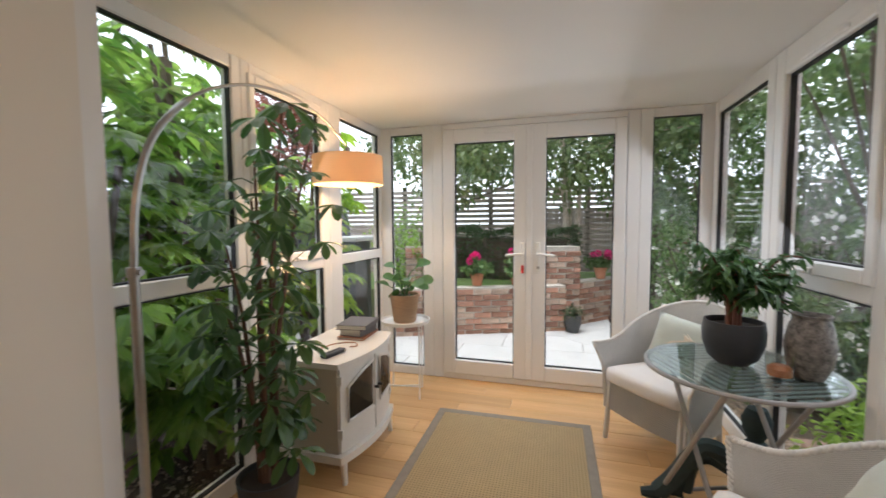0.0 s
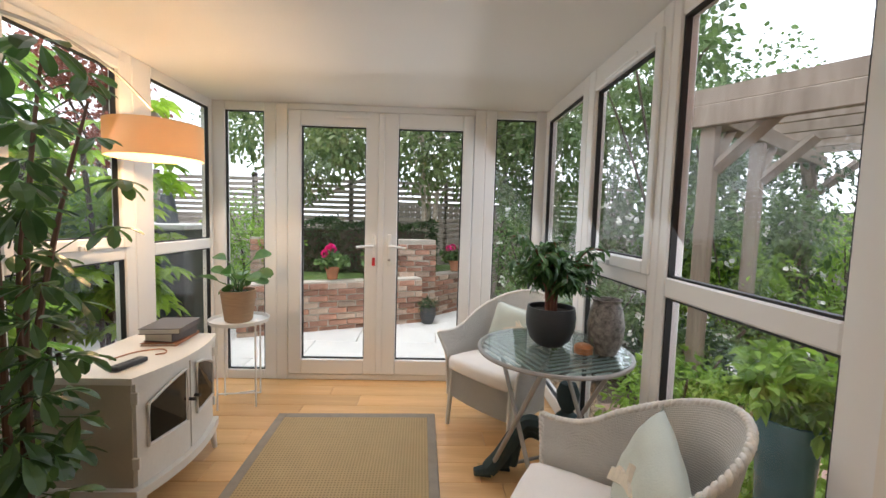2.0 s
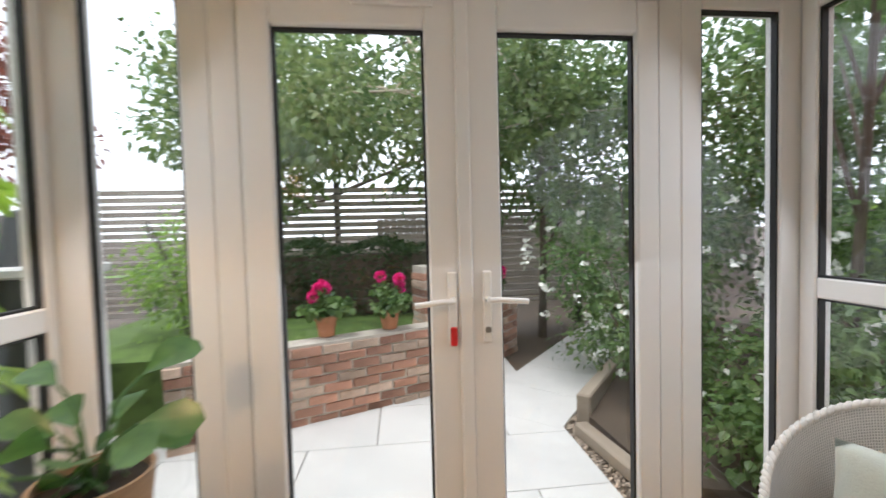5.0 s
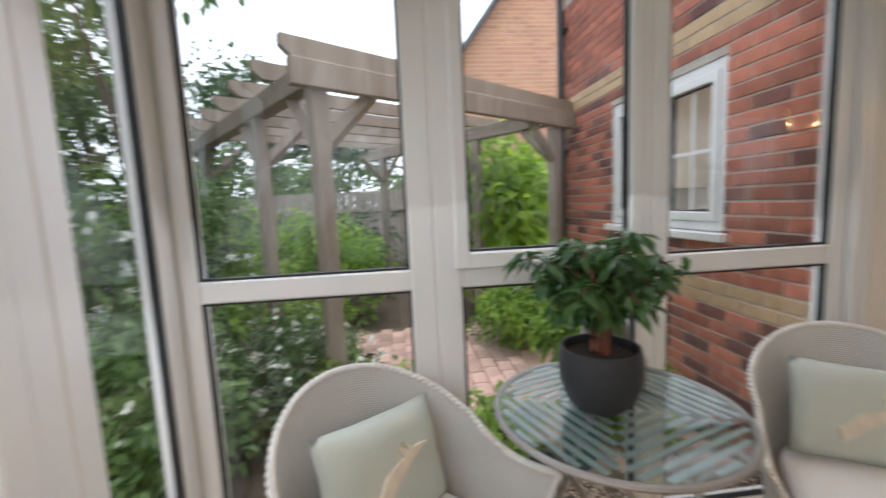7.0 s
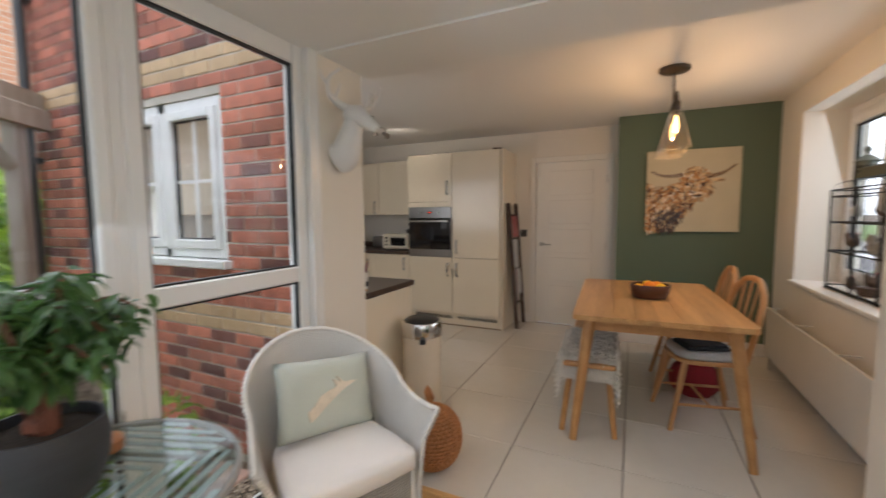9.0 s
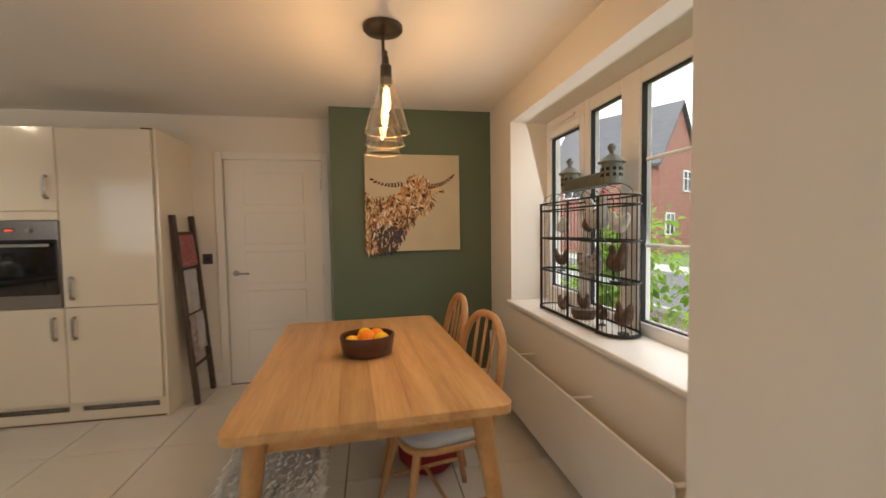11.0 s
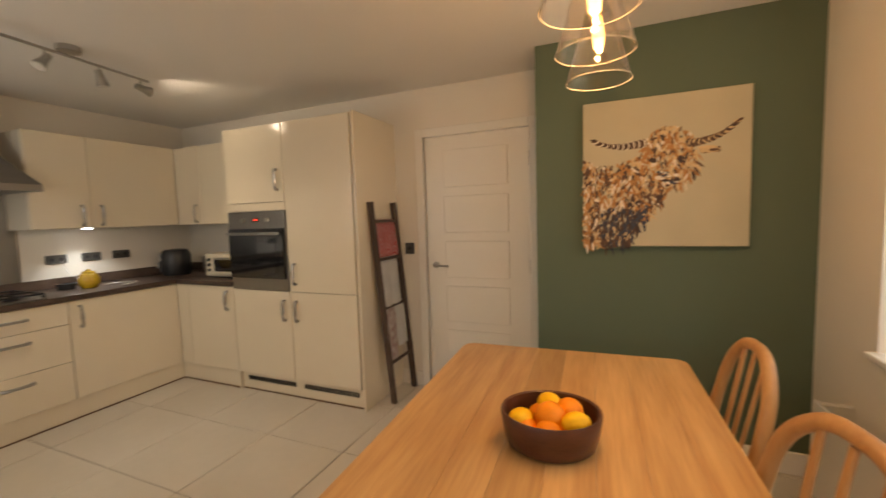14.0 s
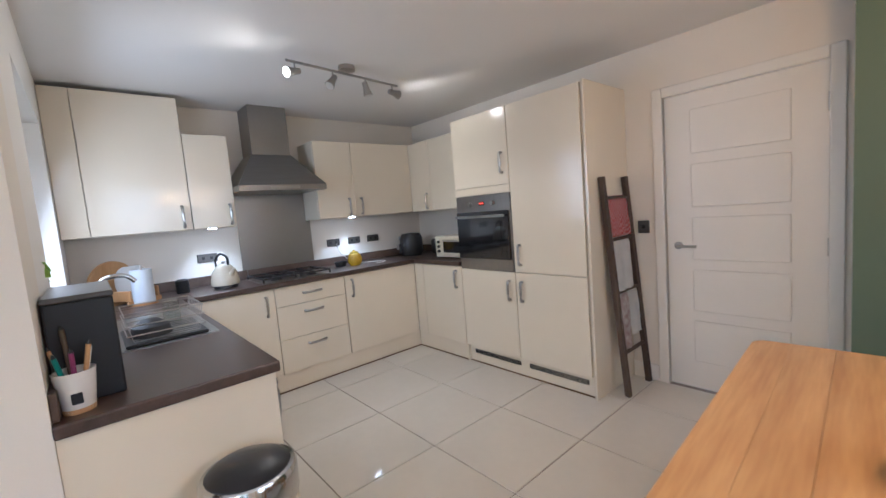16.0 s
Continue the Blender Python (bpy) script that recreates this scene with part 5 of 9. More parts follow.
M_UPSTAND = mat("brown_upstand", (0.11, 0.075, 0.058), 0.35, vary=0.2, scale=14, fine=90, bump=0.05)
FX, FY = 3.22, -1.395         # fronts of the east run and the south run
NF = 0.64                     # front of the north run


def bar_handle(parent, p, axis, ln=0.15, out=(0, 1, 0)):
    """Flat bowed bar handle."""
    o = Vector(out)
    a = Vector({"x": (1, 0, 0), "y": (0, 1, 0), "z": (0, 0, 1)}[axis])
    p = Vector(p)
    pts = [p - a * ln / 2, p - a * (ln / 2 - 0.006) + o * 0.026, p + o * 0.031, p + a * (ln / 2 - 0.006) + o * 0.026, p + a * ln / 2]
    bm = tube(bmesh.new(), curve_pts(pts, 3), 0.0105, 6)
    return part("handle", bm, M_CHROME, parent, "brushed steel bar handle", True)


def unit(name, label, bounds, doors, group="kitchen units", category="cabinet"):
    """A cabinet: carcass box and doors, each (bounds, handle point, handle axis, out)."""
    c = thing(name, label, category, 0, 0, 0, 0, group)
    part("carcass", B(*bounds, 0.002), M_CARCASS, c)
    for db, hp, ha, out in doors:
        d = part("drawer_front" if ha in "xy" else "door", B(*db, 0.003, 2), M_CREAM, c)
        if hp:
            bar_handle(d, hp, ha, 0.15, out)
    return c


W = (-1, 0, 0)
S_ = (0, 1, 0)
# south run: tall housings and base
oven_unit = c = unit("oven_housing", "cream gloss tall cabinet housing a built-in oven", (1.925, 2.528, KS, FY - 0.022, 0.149, 2.12),
         [((1.927, 2.526, FY - 0.02, FY, 0.152, 0.845), (1.985, FY, 0.70), "z", S_),
          ((1.927, 2.526, FY - 0.02, FY, 1.535, 2.115), (1.985, FY, 1.70), "z", S_)])
part("filler", B(1.927, 2.526, FY - 0.02, FY - 0.002, 1.472, 1.531, 0.002), M_CREAM, c)
c = unit("tall_fridge_housing", "cream gloss tall cabinet for a built-in fridge freezer", (1.301, 1.923, KS, FY - 0.022, 0.149, 2.12),
         [((1.318, 1.921, FY - 0.02, FY, 0.152, 0.845), (1.862, FY, 0.70), "z", S_),
          ((1.318, 1.921, FY - 0.02, FY, 0.851, 2.115), (1.862, FY, 0.985), "z", S_)])
part("side_panel", B(1.282, 1.300, KS, FY + 0.002, 0.0, 2.125, 0.002), M_CREAM, c)
for x0, owner in ((1.36, c), (1.95, oven_unit)):
    bm = bmesh.new()
    for k in range(46):
        box(bm, x0 + 0.011 * k, x0 + 0.011 * k + 0.0038, FY - 0.032, FY - 0.026, 0.082, 0.118)
    part("plinth_vent", bm, M_BLACK, owner, "dark slotted plinth grille")
bm = bmesh.new()
box(bm, 1.30, 2.53, FY - 0.05, FY - 0.032, 0.0, 0.148)
struct("plinth_south", bm, M_CREAM, "cream kitchen plinth", "plinth")
# the dark gap under the plinths, its shade laid on as a brown strip
M_FOOTGAP = mat("brown_plinth_gap_shade", (0.16, 0.10, 0.055), 0.7, vary=0.2)
bm = bmesh.new()
box(bm, 1.302, 2.513, FY - 0.0315, FY - 0.026, 0.0005, 0.011)
box(bm, 2.532, FX + 0.008, FY - 0.0165, FY - 0.011, 0.0005, 0.011)
box(bm, FX + 0.011, FX + 0.0165, FY - 0.0165, 0.655, 0.0005, 0.011)
struct("trim_plinth_seal", bm, M_FOOTGAP, "brown strip standing for the shaded gap at the plinth foot", "trim")
bm = bmesh.new()
box(bm, 2.53, FX + 0.05, FY - 0.035, FY - 0.017, 0.0, 0.148)
box(bm, 2.515, 2.53, FY - 0.045, FY - 0.002, 0.0, 0.148)
box(bm, FX + 0.017, FX + 0.035, FY - 0.017, 0.66, 0.0, 0.148)
box(bm, 1.40, FX + 0.017, NF + 0.045, NF + 0.06, 0.0, 0.148)
struct("plinth_east", bm, M_CREAM, "cream kitchen plinth", "plinth")
unit("corner_base_cabinet", "cream gloss corner base cabinet", (2.53, FX + 0.02, KS, FY - 0.022, 0.15, 0.865),
     [((2.532, FX - 0.14, FY - 0.02, FY, 0.152, 0.862), (2.60, FY, 0.745), "z", S_)])
part("post", B(FX - 0.137, FX, FY - 0.02, FY, 0.152, 0.862, 0.002), M_CREAM, thing("corner_post", "cream gloss corner filler post", "cabinet post"))
# east run
unit("base_cabinet", "cream gloss wide base cabinet", (FX + 0.022, KE, FY + 0.002, -0.609, 0.15, 0.865),
     [((FX, FX + 0.02, FY + 0.003, -0.611, 0.152, 0.862), (FX, -0.675, 0.745), "z", W)])
unit("drawer_unit", "cream gloss three-drawer base unit under the hob", (FX + 0.022, KE, -0.607, 0.003, 0.15, 0.865),
     [((FX, FX + 0.02, -0.605, 0.001, 0.705, 0.862), (FX, -0.302, 0.79), "y", W),
      ((FX, FX + 0.02, -0.605, 0.001, 0.432, 0.702), (FX, -0.302, 0.635), "y", W),
      ((FX, FX + 0.02, -0.605, 0.001, 0.152, 0.429), (FX, -0.302, 0.36), "y", W)])
unit("base_cabinet", "cream gloss base cabinet beside the drawers", (FX + 0.022, KE, 0.005, NF + 0.02, 0.15, 0.865),
     [((FX, FX + 0.02, 0.007, NF - 0.002, 0.152, 0.862), (FX, 0.075, 0.73), "z", W)])
# north run and its end panel
c = unit("sink_base_cabinet", "cream gloss base cabinets under the sink", (1.38, FX + 0.02, NF + 0.022, WALL_IN, 0.15, 0.865),
         [((1.38 + 0.58 * k, 1.957 + 0.58 * k, NF, NF + 0.02, 0.152, 0.862), (1.44 + 0.6 * k, NF, 0.74), "z", (0, -1, 0)) for k in range(3)])
part("end_panel", B(1.352, 1.378, NF - 0.008, WALL_IN, 0.0, 0.868, 0.002), M_CREAM, c)
# worktops
ct = thing("worktop", "dark brown laminate worktop", "worktop")
bm = bmesh.new()
box(bm, 1.333, FX - 0.02, 0.618, WALL_IN, 0.868, 0.906, 0.006, 2)
part("worktop_length", bm, M_TOP, ct)
bm = bmesh.new()
box(bm, FX - 0.02, KE, KS, WALL_IN, 0.868, 0.9062, 0.006, 2)
part("worktop_length", bm, M_TOP, ct)
bm = bmesh.new()
box(bm, 2.532, FX - 0.02, KS, FY + 0.02, 0.868, 0.906, 0.006, 2)
part("worktop_length", bm, M_TOP, ct)
bm = bmesh.new()
box(bm, KE - 0.018, KE, KS + 0.018, 0.026, 0.907, 0.985, 0.003)
box(bm, 2.532, KE, KS, KS + 0.018, 0.907, 0.985, 0.003)
box(bm, 1.36, KE, WALL_IN - 0.018, WALL_IN, 0.907, 0.985, 0.003)
box(bm, KE - 0.018, KE, 0.030, WALL_IN - 0.018, 0.907, 0.985, 0.003)
part("upstand", bm, M_UPSTAND, ct)

# wall cabinets
UX, UY = 3.46, -1.62
unit("tall_wall_cabinet", "tall cream gloss wall cabinet reaching near the ceiling", (UX + 0.02, KE, 0.452, 1.187, 1.38, 2.345),
     [((UX, UX + 0.018, 0.454, 1.040, 1.382, 2.343), (UX, 0.51, 1.48), "z", W), ((UX, UX + 0.018, 1.044, 1.187, 1.382, 2.343), None, "z", W)], "wall cabinets", "wall cabinet")
unit("wall_cabinet", "cream gloss wall cabinet beside the hood", (UX + 0.02, KE, 0.145, 0.449, 1.38, 2.09),
     [((UX, UX + 0.018, 0.147, 0.449, 1.382, 2.088), (UX, 0.185, 1.48), "z", W)], "wall cabinets", "wall cabinet")
unit("wall_cabinet", "cream gloss double wall cabinet", (UX + 0.02, KE, -1.62, -0.555, 1.38, 2.09),
     [((UX, UX + 0.018, -0.928, -0.557, 1.382, 2.088), (UX, -0.865, 1.48), "z", W),
      ((UX, UX + 0.018, -1.618, -0.932, 1.382, 2.088), (UX, -0.995, 1.48), "z", W)], "wall cabinets", "wall cabinet")
unit("corner_wall_cabinet", "cream gloss wall cabinet in the corner", (2.53, UX + 0.02, KS, UY - 0.02, 1.38, 2.09),
     [((2.532, 3.128, UY - 0.018, UY, 1.382, 2.088), None, "z", S_),
      ((3.132, UX, UY - 0.018, UY, 1.382, 2.088), (3.19, UY, 1.48), "z", S_)], "wall cabinets", "wall cabinet")
bm = bmesh.new()
rod(bm, (UX + 0.13, 0.30, 1.372), (UX + 0.13, 0.30, 1.380), 0.03, seg=16)
M_LED = mat("cool_led", (0.9, 0.9, 0.9), 0.3, emit=(0.85, 0.93, 1.0), emit_strength=12)
t_ = thing("under_cabinet_light", "round cool white light under the wall cabinet", "cabinet light", group="cabinet lights")
part("lens", bm, M_LED, t_)
t_ = thing("under_cabinet_light", "round cool white light under the wall cabinet", "cabinet light", group="cabinet lights")
part("lens", R((UX + 0.13, -0.95, 1.372), (UX + 0.13, -0.95, 1.380), 0.03, seg=16), M_LED, t_)
lamp("cabinet_light_lamp", "SPOT", look((UX + 0.13, 0.30, 1.365), (UX + 0.16, 0.30, 0)), 6, (0.85, 0.93, 1.0), 0.02, spot=110)
lamp("cabinet_light_lamp", "SPOT", look((UX + 0.13, -0.95, 1.365), (UX + 0.16, -0.95, 0)), 6, (0.85, 0.93, 1.0), 0.02, spot=110)

# cooker hood and splashback
h = thing("cooker_hood", "brushed steel chimney cooker hood", "cooker hood")
HY = -0.215
bm = bmesh.new()
y0, y1, x0, x1 = HY - 0.36, HY + 0.36, KE - 0.50, KE
v = [bm.verts.new(p) for p in ((x0, y0, 1.645), (x1, y0, 1.645), (x1, y1, 1.645), (x0, y1, 1.645),
                               (x0, y0, 1.69), (x1, y0, 1.69), (x1, y1, 1.69), (x0, y1, 1.69),
                               (KE - 0.27, HY - 0.165, 1.965), (x1, HY - 0.165, 1.965), (x1, HY + 0.165, 1.965), (KE - 0.27, HY + 0.165, 1.965))]
for q in ((3, 2, 1, 0), (0, 1, 5, 4), (1, 2, 6, 5), (2, 3, 7, 6), (3, 0, 4, 7), (4, 5, 9, 8), (5, 6, 10, 9), (6, 7, 11, 10), (7, 4, 8, 11), (8, 9, 10, 11)):
    bm.faces.new([v[i] for i in q])
part("canopy", bm, M_STEEL, h)
part("chimney", B(KE - 0.265, KE, HY - 0.16, HY + 0.16, 1.965, KC, 0.003), M_STEEL, h)
# paler steel bar in place of the light reflected along the hood's edge
part("reflection_strip", B(x0 - 0.004, x0, HY - 0.12, HY + 0.12, 1.655, 1.68), M_CHROME, h)
sp = thing("splashback", "brushed steel splashback behind the hob", "splashback")
part("sheet", B(KE - 0.012, KE - 0.004, -0.595, 0.063, 0.907, 1.645), M_STEEL, sp)
# hob
hob = thing("gas_hob", "steel four-burner gas hob set in the worktop", "hob", KE - 0.34, HY, 0.907)
part("tray", B(-0.24, 0.24, -0.29, 0.29, 0.0, 0.008, 0.003), M_STEEL, hob)
for sx in (-0.12, 0.12):
    for sy in (-0.15, 0.15):
        part("burner", lathe(bmesh.new(), [(0, 0.022), (0.035, 0.022), (0.038, 0.016), (0.045, 0.012), (0.045, 0.008)], 16, at=(sx, sy, 0)), M_BLACK, hob, "black cast burner")
for sy in (-0.15, 0.15):
    bm = bmesh.new()
    for a in (-0.21, -0.02, 0.02, 0.21):
        box(bm, a - 0.005, a + 0.005, sy - 0.13, sy + 0.13, 0.030, 0.042)
    for a in (-0.13, 0.0, 0.13):
        box(bm, -0.21, 0.21, sy + a - 0.005, sy + a + 0.005, 0.030, 0.042)
    for a in (-0.21, 0.21):
        for b in (-0.13, 0.13):
            box(bm, a - 0.006, a + 0.006, sy + b - 0.006, sy + b + 0.006, 0.008, 0.032)
    part("pan_support", bm, M_BLACK, hob, "black cast-iron grate")
for k in range(4):
    part("knob", R((0.19, -0.045 + 0.03 * k, 0.008), (0.19, -0.045 + 0.03 * k, 0.03), 0.011), M_BLACK, hob)

# oven
ov = thing("built_in_oven", "built-in steel oven with black glass door", "oven")
part("body", B(1.932, 2.522, FY - 0.4, FY + 0.004, 0.850, 1.468, 0.003), M_STEEL, ov)
od = part("door", B(1.94, 2.514, FY + 0.005, FY + 0.022, 0.945, 1.335, 0.005), M_BLACKGLASS, ov, "black glass oven door")
part("window", B(2.02, 2.434, FY + 0.0225, FY + 0.024, 0.99, 1.24, 0.002), M_BLACKGLASS, od)
bm = bmesh.new()
box(bm, 1.96, 2.494, FY + 0.045, FY + 0.058, 1.285, 1.307, 0.004)
box(bm, 1.98, 1.995, FY + 0.02, FY + 0.047, 1.287, 1.303)
box(bm, 2.459, 2.474, FY + 0.02, FY + 0.047, 1.287, 1.303)
part("handle", bm, M_CHROME, od, "steel bar handle")
for x in (2.10, 2.35):
    part("knob", R((x, FY + 0.003, 1.40), (x, FY + 0.028, 1.40), 0.018, 0.015, 14), M_CHROME, ov)
clock = part("display", B(2.195, 2.255, FY + 0.004, FY + 0.006, 1.388, 1.415), M_BLACKGLASS, ov)
M_REDLED = mat("red_led_digits", (0.3, 0.02, 0.02), 0.5, emit=(1, 0.08, 0.04), emit_strength=1.3)
bm = bmesh.new()
for k in range(4):
    box(bm, 2.203 + 0.012 * k, 2.210 + 0.012 * k, FY + 0.0062, FY + 0.0066, 1.396, 1.408)
part("digits", bm, M_REDLED, clock)

# spotlight bar
sb = thing("spotlight_bar", "brushed steel ceiling bar with four spotlights", "ceiling light")
part("rose", R((2.40, -0.37, KC - 0.028), (2.40, -0.37, KC), 0.055, seg=24), M_CHROME, sb)
part("bar", R((2.345, 0.06, KC - 0.05), (2.465, -0.82, KC - 0.05), 0.008), M_CHROME, sb)
M_BULBOFF = mat("frosted_bulb_lens", (0.6, 0.58, 0.55), 0.3)
M_BULB = mat("lit_spot_bulb", (1, 1, 1), 0.3, emit=(1.0, 0.9, 0.72), emit_strength=10)
for k, (f, tgt) in enumerate(((0.06, (2.15, 1.15, 2.02)), (0.36, (2.2, 0.3, 1.6)), (0.66, (2.4, -0.7, 1.5)), (0.94, (2.55, -1.96, 2.12)))):
    p = Vector((2.345 + 0.12 * f, 0.06 - 0.88 * f, KC - 0.05))
    dr = (Vector(tgt) - p).normalized()
    bm = R(p, p - Vector((0, 0, 0.05)), 0.005)
    q = p - Vector((0, 0, 0.055))
    rod(bm, q - dr * 0.03, q + dr * 0.015, 0.018, 0.022, 14)
    rod(bm, q + dr * 0.015, q + dr * 0.06, 0.022, 0.033, 14)
    head = part("spot_head", bm, M_CHROME, sb, smooth=True)
    part("bulb", R(q + dr * 0.058, q + dr * 0.064, 0.027, seg=16), M_BULBOFF if k else M_BULB, head)
    lamp("spot_lamp", "SPOT", look(q + dr * 0.07, q + dr), 9 if 0 < k < 3 else 3.2, (1.0, 0.84, 0.64), 0.045, spot=120)

# sockets and switches
for nm, lb, b in (("socket", "dark steel double socket on the wall", (KE - 0.012, KE - 0.001, 0.25, 0.40, 1.10, 1.17)),
                  ("socket", "dark steel double socket on the wall", (KE - 0.012, KE - 0.001, -0.89, -0.75, 1.10, 1.17)),
                  ("wall_switch", "dark steel wall switch", (KE - 0.012, KE - 0.001, -1.13, -0.99, 1.10, 1.17)),
                  ("wall_switch", "dark steel wall switch", (KE - 0.012, KE - 0.001, -1.36, -1.22, 1.10, 1.17)),
                  ("socket", "dark steel double socket on the wall", (2.75, 2.89, KS + 0.001, KS + 0.012, 1.09, 1.17)),
                  ("light_switch", "dark steel light switch beside the door", (1.135, 1.215, KS + 0.001, KS + 0.012, 1.09, 1.18))):
    s = thing(nm, lb, "switch" if "switch" in nm else "socket")
    part("plate", B(*b, 0.003), M_GREYPL, s)
    cx, cy, cz = (b[0] + b[1]) / 2, (b[2] + b[3]) / 2, (b[4] + b[5]) / 2
    for o in (-0.03, 0.03):
        if b[1] - b[0] < 0.02:
            part("rocker", B(b[0] - 0.003, b[0] + 0.002, cy + o - 0.011, cy + o + 0.011, cz - 0.012, cz + 0.012, 0.002), M_BLACK, s)
        elif "light" not in nm or o > 0:
            o = 0 if "light" in nm else o
            part("rocker", B(cx + o - 0.011, cx + o + 0.011, b[3] - 0.002, b[3] + 0.003, cz - 0.012, cz + 0.012, 0.002), M_BLACK, s)


# ---------------------------------------------------------------- garden room furniture
def weave_mat(name, colour, pitch=0.007, rough=0.7):
    """Woven paper cord: fine upright ribs and cross ribs as relief, the shade between them also in the colour."""
    m = mat(name, colour, rough, vary=0.06, scale=8, fine=60, bump=0)
    N, L = m.node_tree.nodes, m.node_tree.links
    tc = N.new("ShaderNodeTexCoord")
    uv = N.new("ShaderNodeUVMap")
    w1, w2 = N.new("ShaderNodeTexWave"), N.new("ShaderNodeTexWave")
    w1.inputs["Scale"].default_value = 0.314 / pitch
    w2.inputs["Scale"].default_value = 0.314 / pitch * 0.7
    w1.bands_direction, w2.bands_direction = "X", "Y"
    mx = N.new("ShaderNodeMath")
    mx.operation = "MAXIMUM"
    for w in (w1, w2):
        L.new(uv.outputs[0], w.inputs["Vector"])
    L.new(w1.outputs["Fac"], mx.inputs[0])
    L.new(w2.outputs["Fac"], mx.inputs[1])
    b = N.new("ShaderNodeBump")
    b.inputs["Strength"].default_value = 0.9
    b.inputs["Distance"].default_value = 0.003
    L.new(mx.outputs[0], b.inputs["Height"])
    p = N["Principled BSDF"]
    L.new(b.outputs[0], p.inputs["Normal"])
    src = p.inputs["Base Color"].links[0].from_socket
    # darkens the colour in the hollows, painting in the shade between ribs
    mul = N.new("ShaderNodeMix")
    mul.data_type, mul.blend_type = "RGBA", "MULTIPLY"
    mul.inputs["Factor"].default_value = 0.45
    L.new(src, mul.inputs["A"])
    L.new(mx.outputs[0], mul.inputs["B"])
    L.new(mul.outputs["Result"], p.inputs["Base Color"])
    return m


M_LOOM = weave_mat("white_loom_weave", (0.74, 0.72, 0.68), 0.0045)
M_LOOMEDGE = mat("white_braid", (0.70, 0.67, 0.62), 0.7, vary=0.12, scale=30, fine=140, bump=0.5)
M_LEGW = mat("white_painted_leg", (0.66, 0.63, 0.58), 0.45, vary=0.08, scale=8)
M_CUSHION = mat("white_seat_cushion", (0.78, 0.74, 0.70), 0.9, vary=0.04, scale=6, fine=160, bump=0.25, sheen=0.2)
M_PILLOW = mat("pale_sage_fabric", (0.50, 0.53, 0.46), 0.85, vary=0.06, scale=5, fine=180, bump=0.25, sheen=0.2)
M_HARE = mat("cream_hare_print", (0.66, 0.58, 0.46), 0.85, vary=0.15, scale=12, fine=120, bump=0.2)


def grid_faces(bm, rows, closed=False):
    """Faces between rows of vertices, with a uv from the arc lengths."""
    uv = bm.loops.layers.uv.verify()
    vs = [[bm.verts.new(p) for p in r] for r in rows]
    n = len(vs[0])
    for i in range(len(vs) - 1):
        for k in range(n if closed else n - 1):
            k2 = (k + 1) % n
            f = bm.faces.new((vs[i][k], vs[i][k2], vs[i + 1][k2], vs[i + 1][k]))
            for lp, (a, b) in zip(f.loops, ((i, k), (i, k + 1), (i + 1, k + 1), (i + 1, k))):
                lp[uv].uv = (b * 0.028, a * 0.04)
    return vs


def pillow_mesh(w, h, t, seed):
    bm = bmesh.new()
    n = 14
    r = random.Random(seed)
    for side in (1, -1):
        rows = []
        for j in range(n + 1):
            row = []
            for i in range(n + 1):
                u, v = 2 * i / n - 1, 2 * j / n - 1
                th = t * ((1 - u ** 4) * (1 - v ** 4)) ** 0.6
                pinch = 1 - 0.07 * (1 - abs(u * v))
                wr = 0.006 * noise.noise((u * 3 + seed, v * 3, side))
                row.append((u * w / 2 * (pinch if abs(v) > 0.5 else 0.96), side * (th / 2 + wr * (th > 0.01)), v * h / 2 * (pinch if abs(u) > 0.5 else 0.96)))
            rows.append(row)
        grid_faces(bm, rows)
    bmesh.ops.remove_doubles(bm, verts=bm.verts, dist=0.002)
    return bm


def hare_print(parent, w, y):
    """Pale leaping hare shape printed on the pillow."""
    bm = bmesh.new()
    prof = [(-0.50, -0.45), (-0.30, -0.30), (-0.05, -0.12), (0.15, 0.02), (0.30, 0.10), (0.55, 0.20), (0.42, 0.22), (0.28, 0.20), (0.10, 0.34), (0.20, 0.20), (0.02, 0.30), (0.08, 0.14), (-0.10, 0.08), (-0.28, 0.0), (-0.40, -0.15), (-0.55, -0.25)]
    f = bm.faces.new([bm.verts.new((a * w, y, b * w)) for a, b in prof])
    r_ = bmesh.ops.extrude_face_region(bm, geom=[f])
    for q in r_["geom"]:
        if isinstance(q, bmesh.types.BMVert):
            q.co.y += 0.022
    return part("hare_print", bm, M_HARE, parent, "cream printed leaping hare")


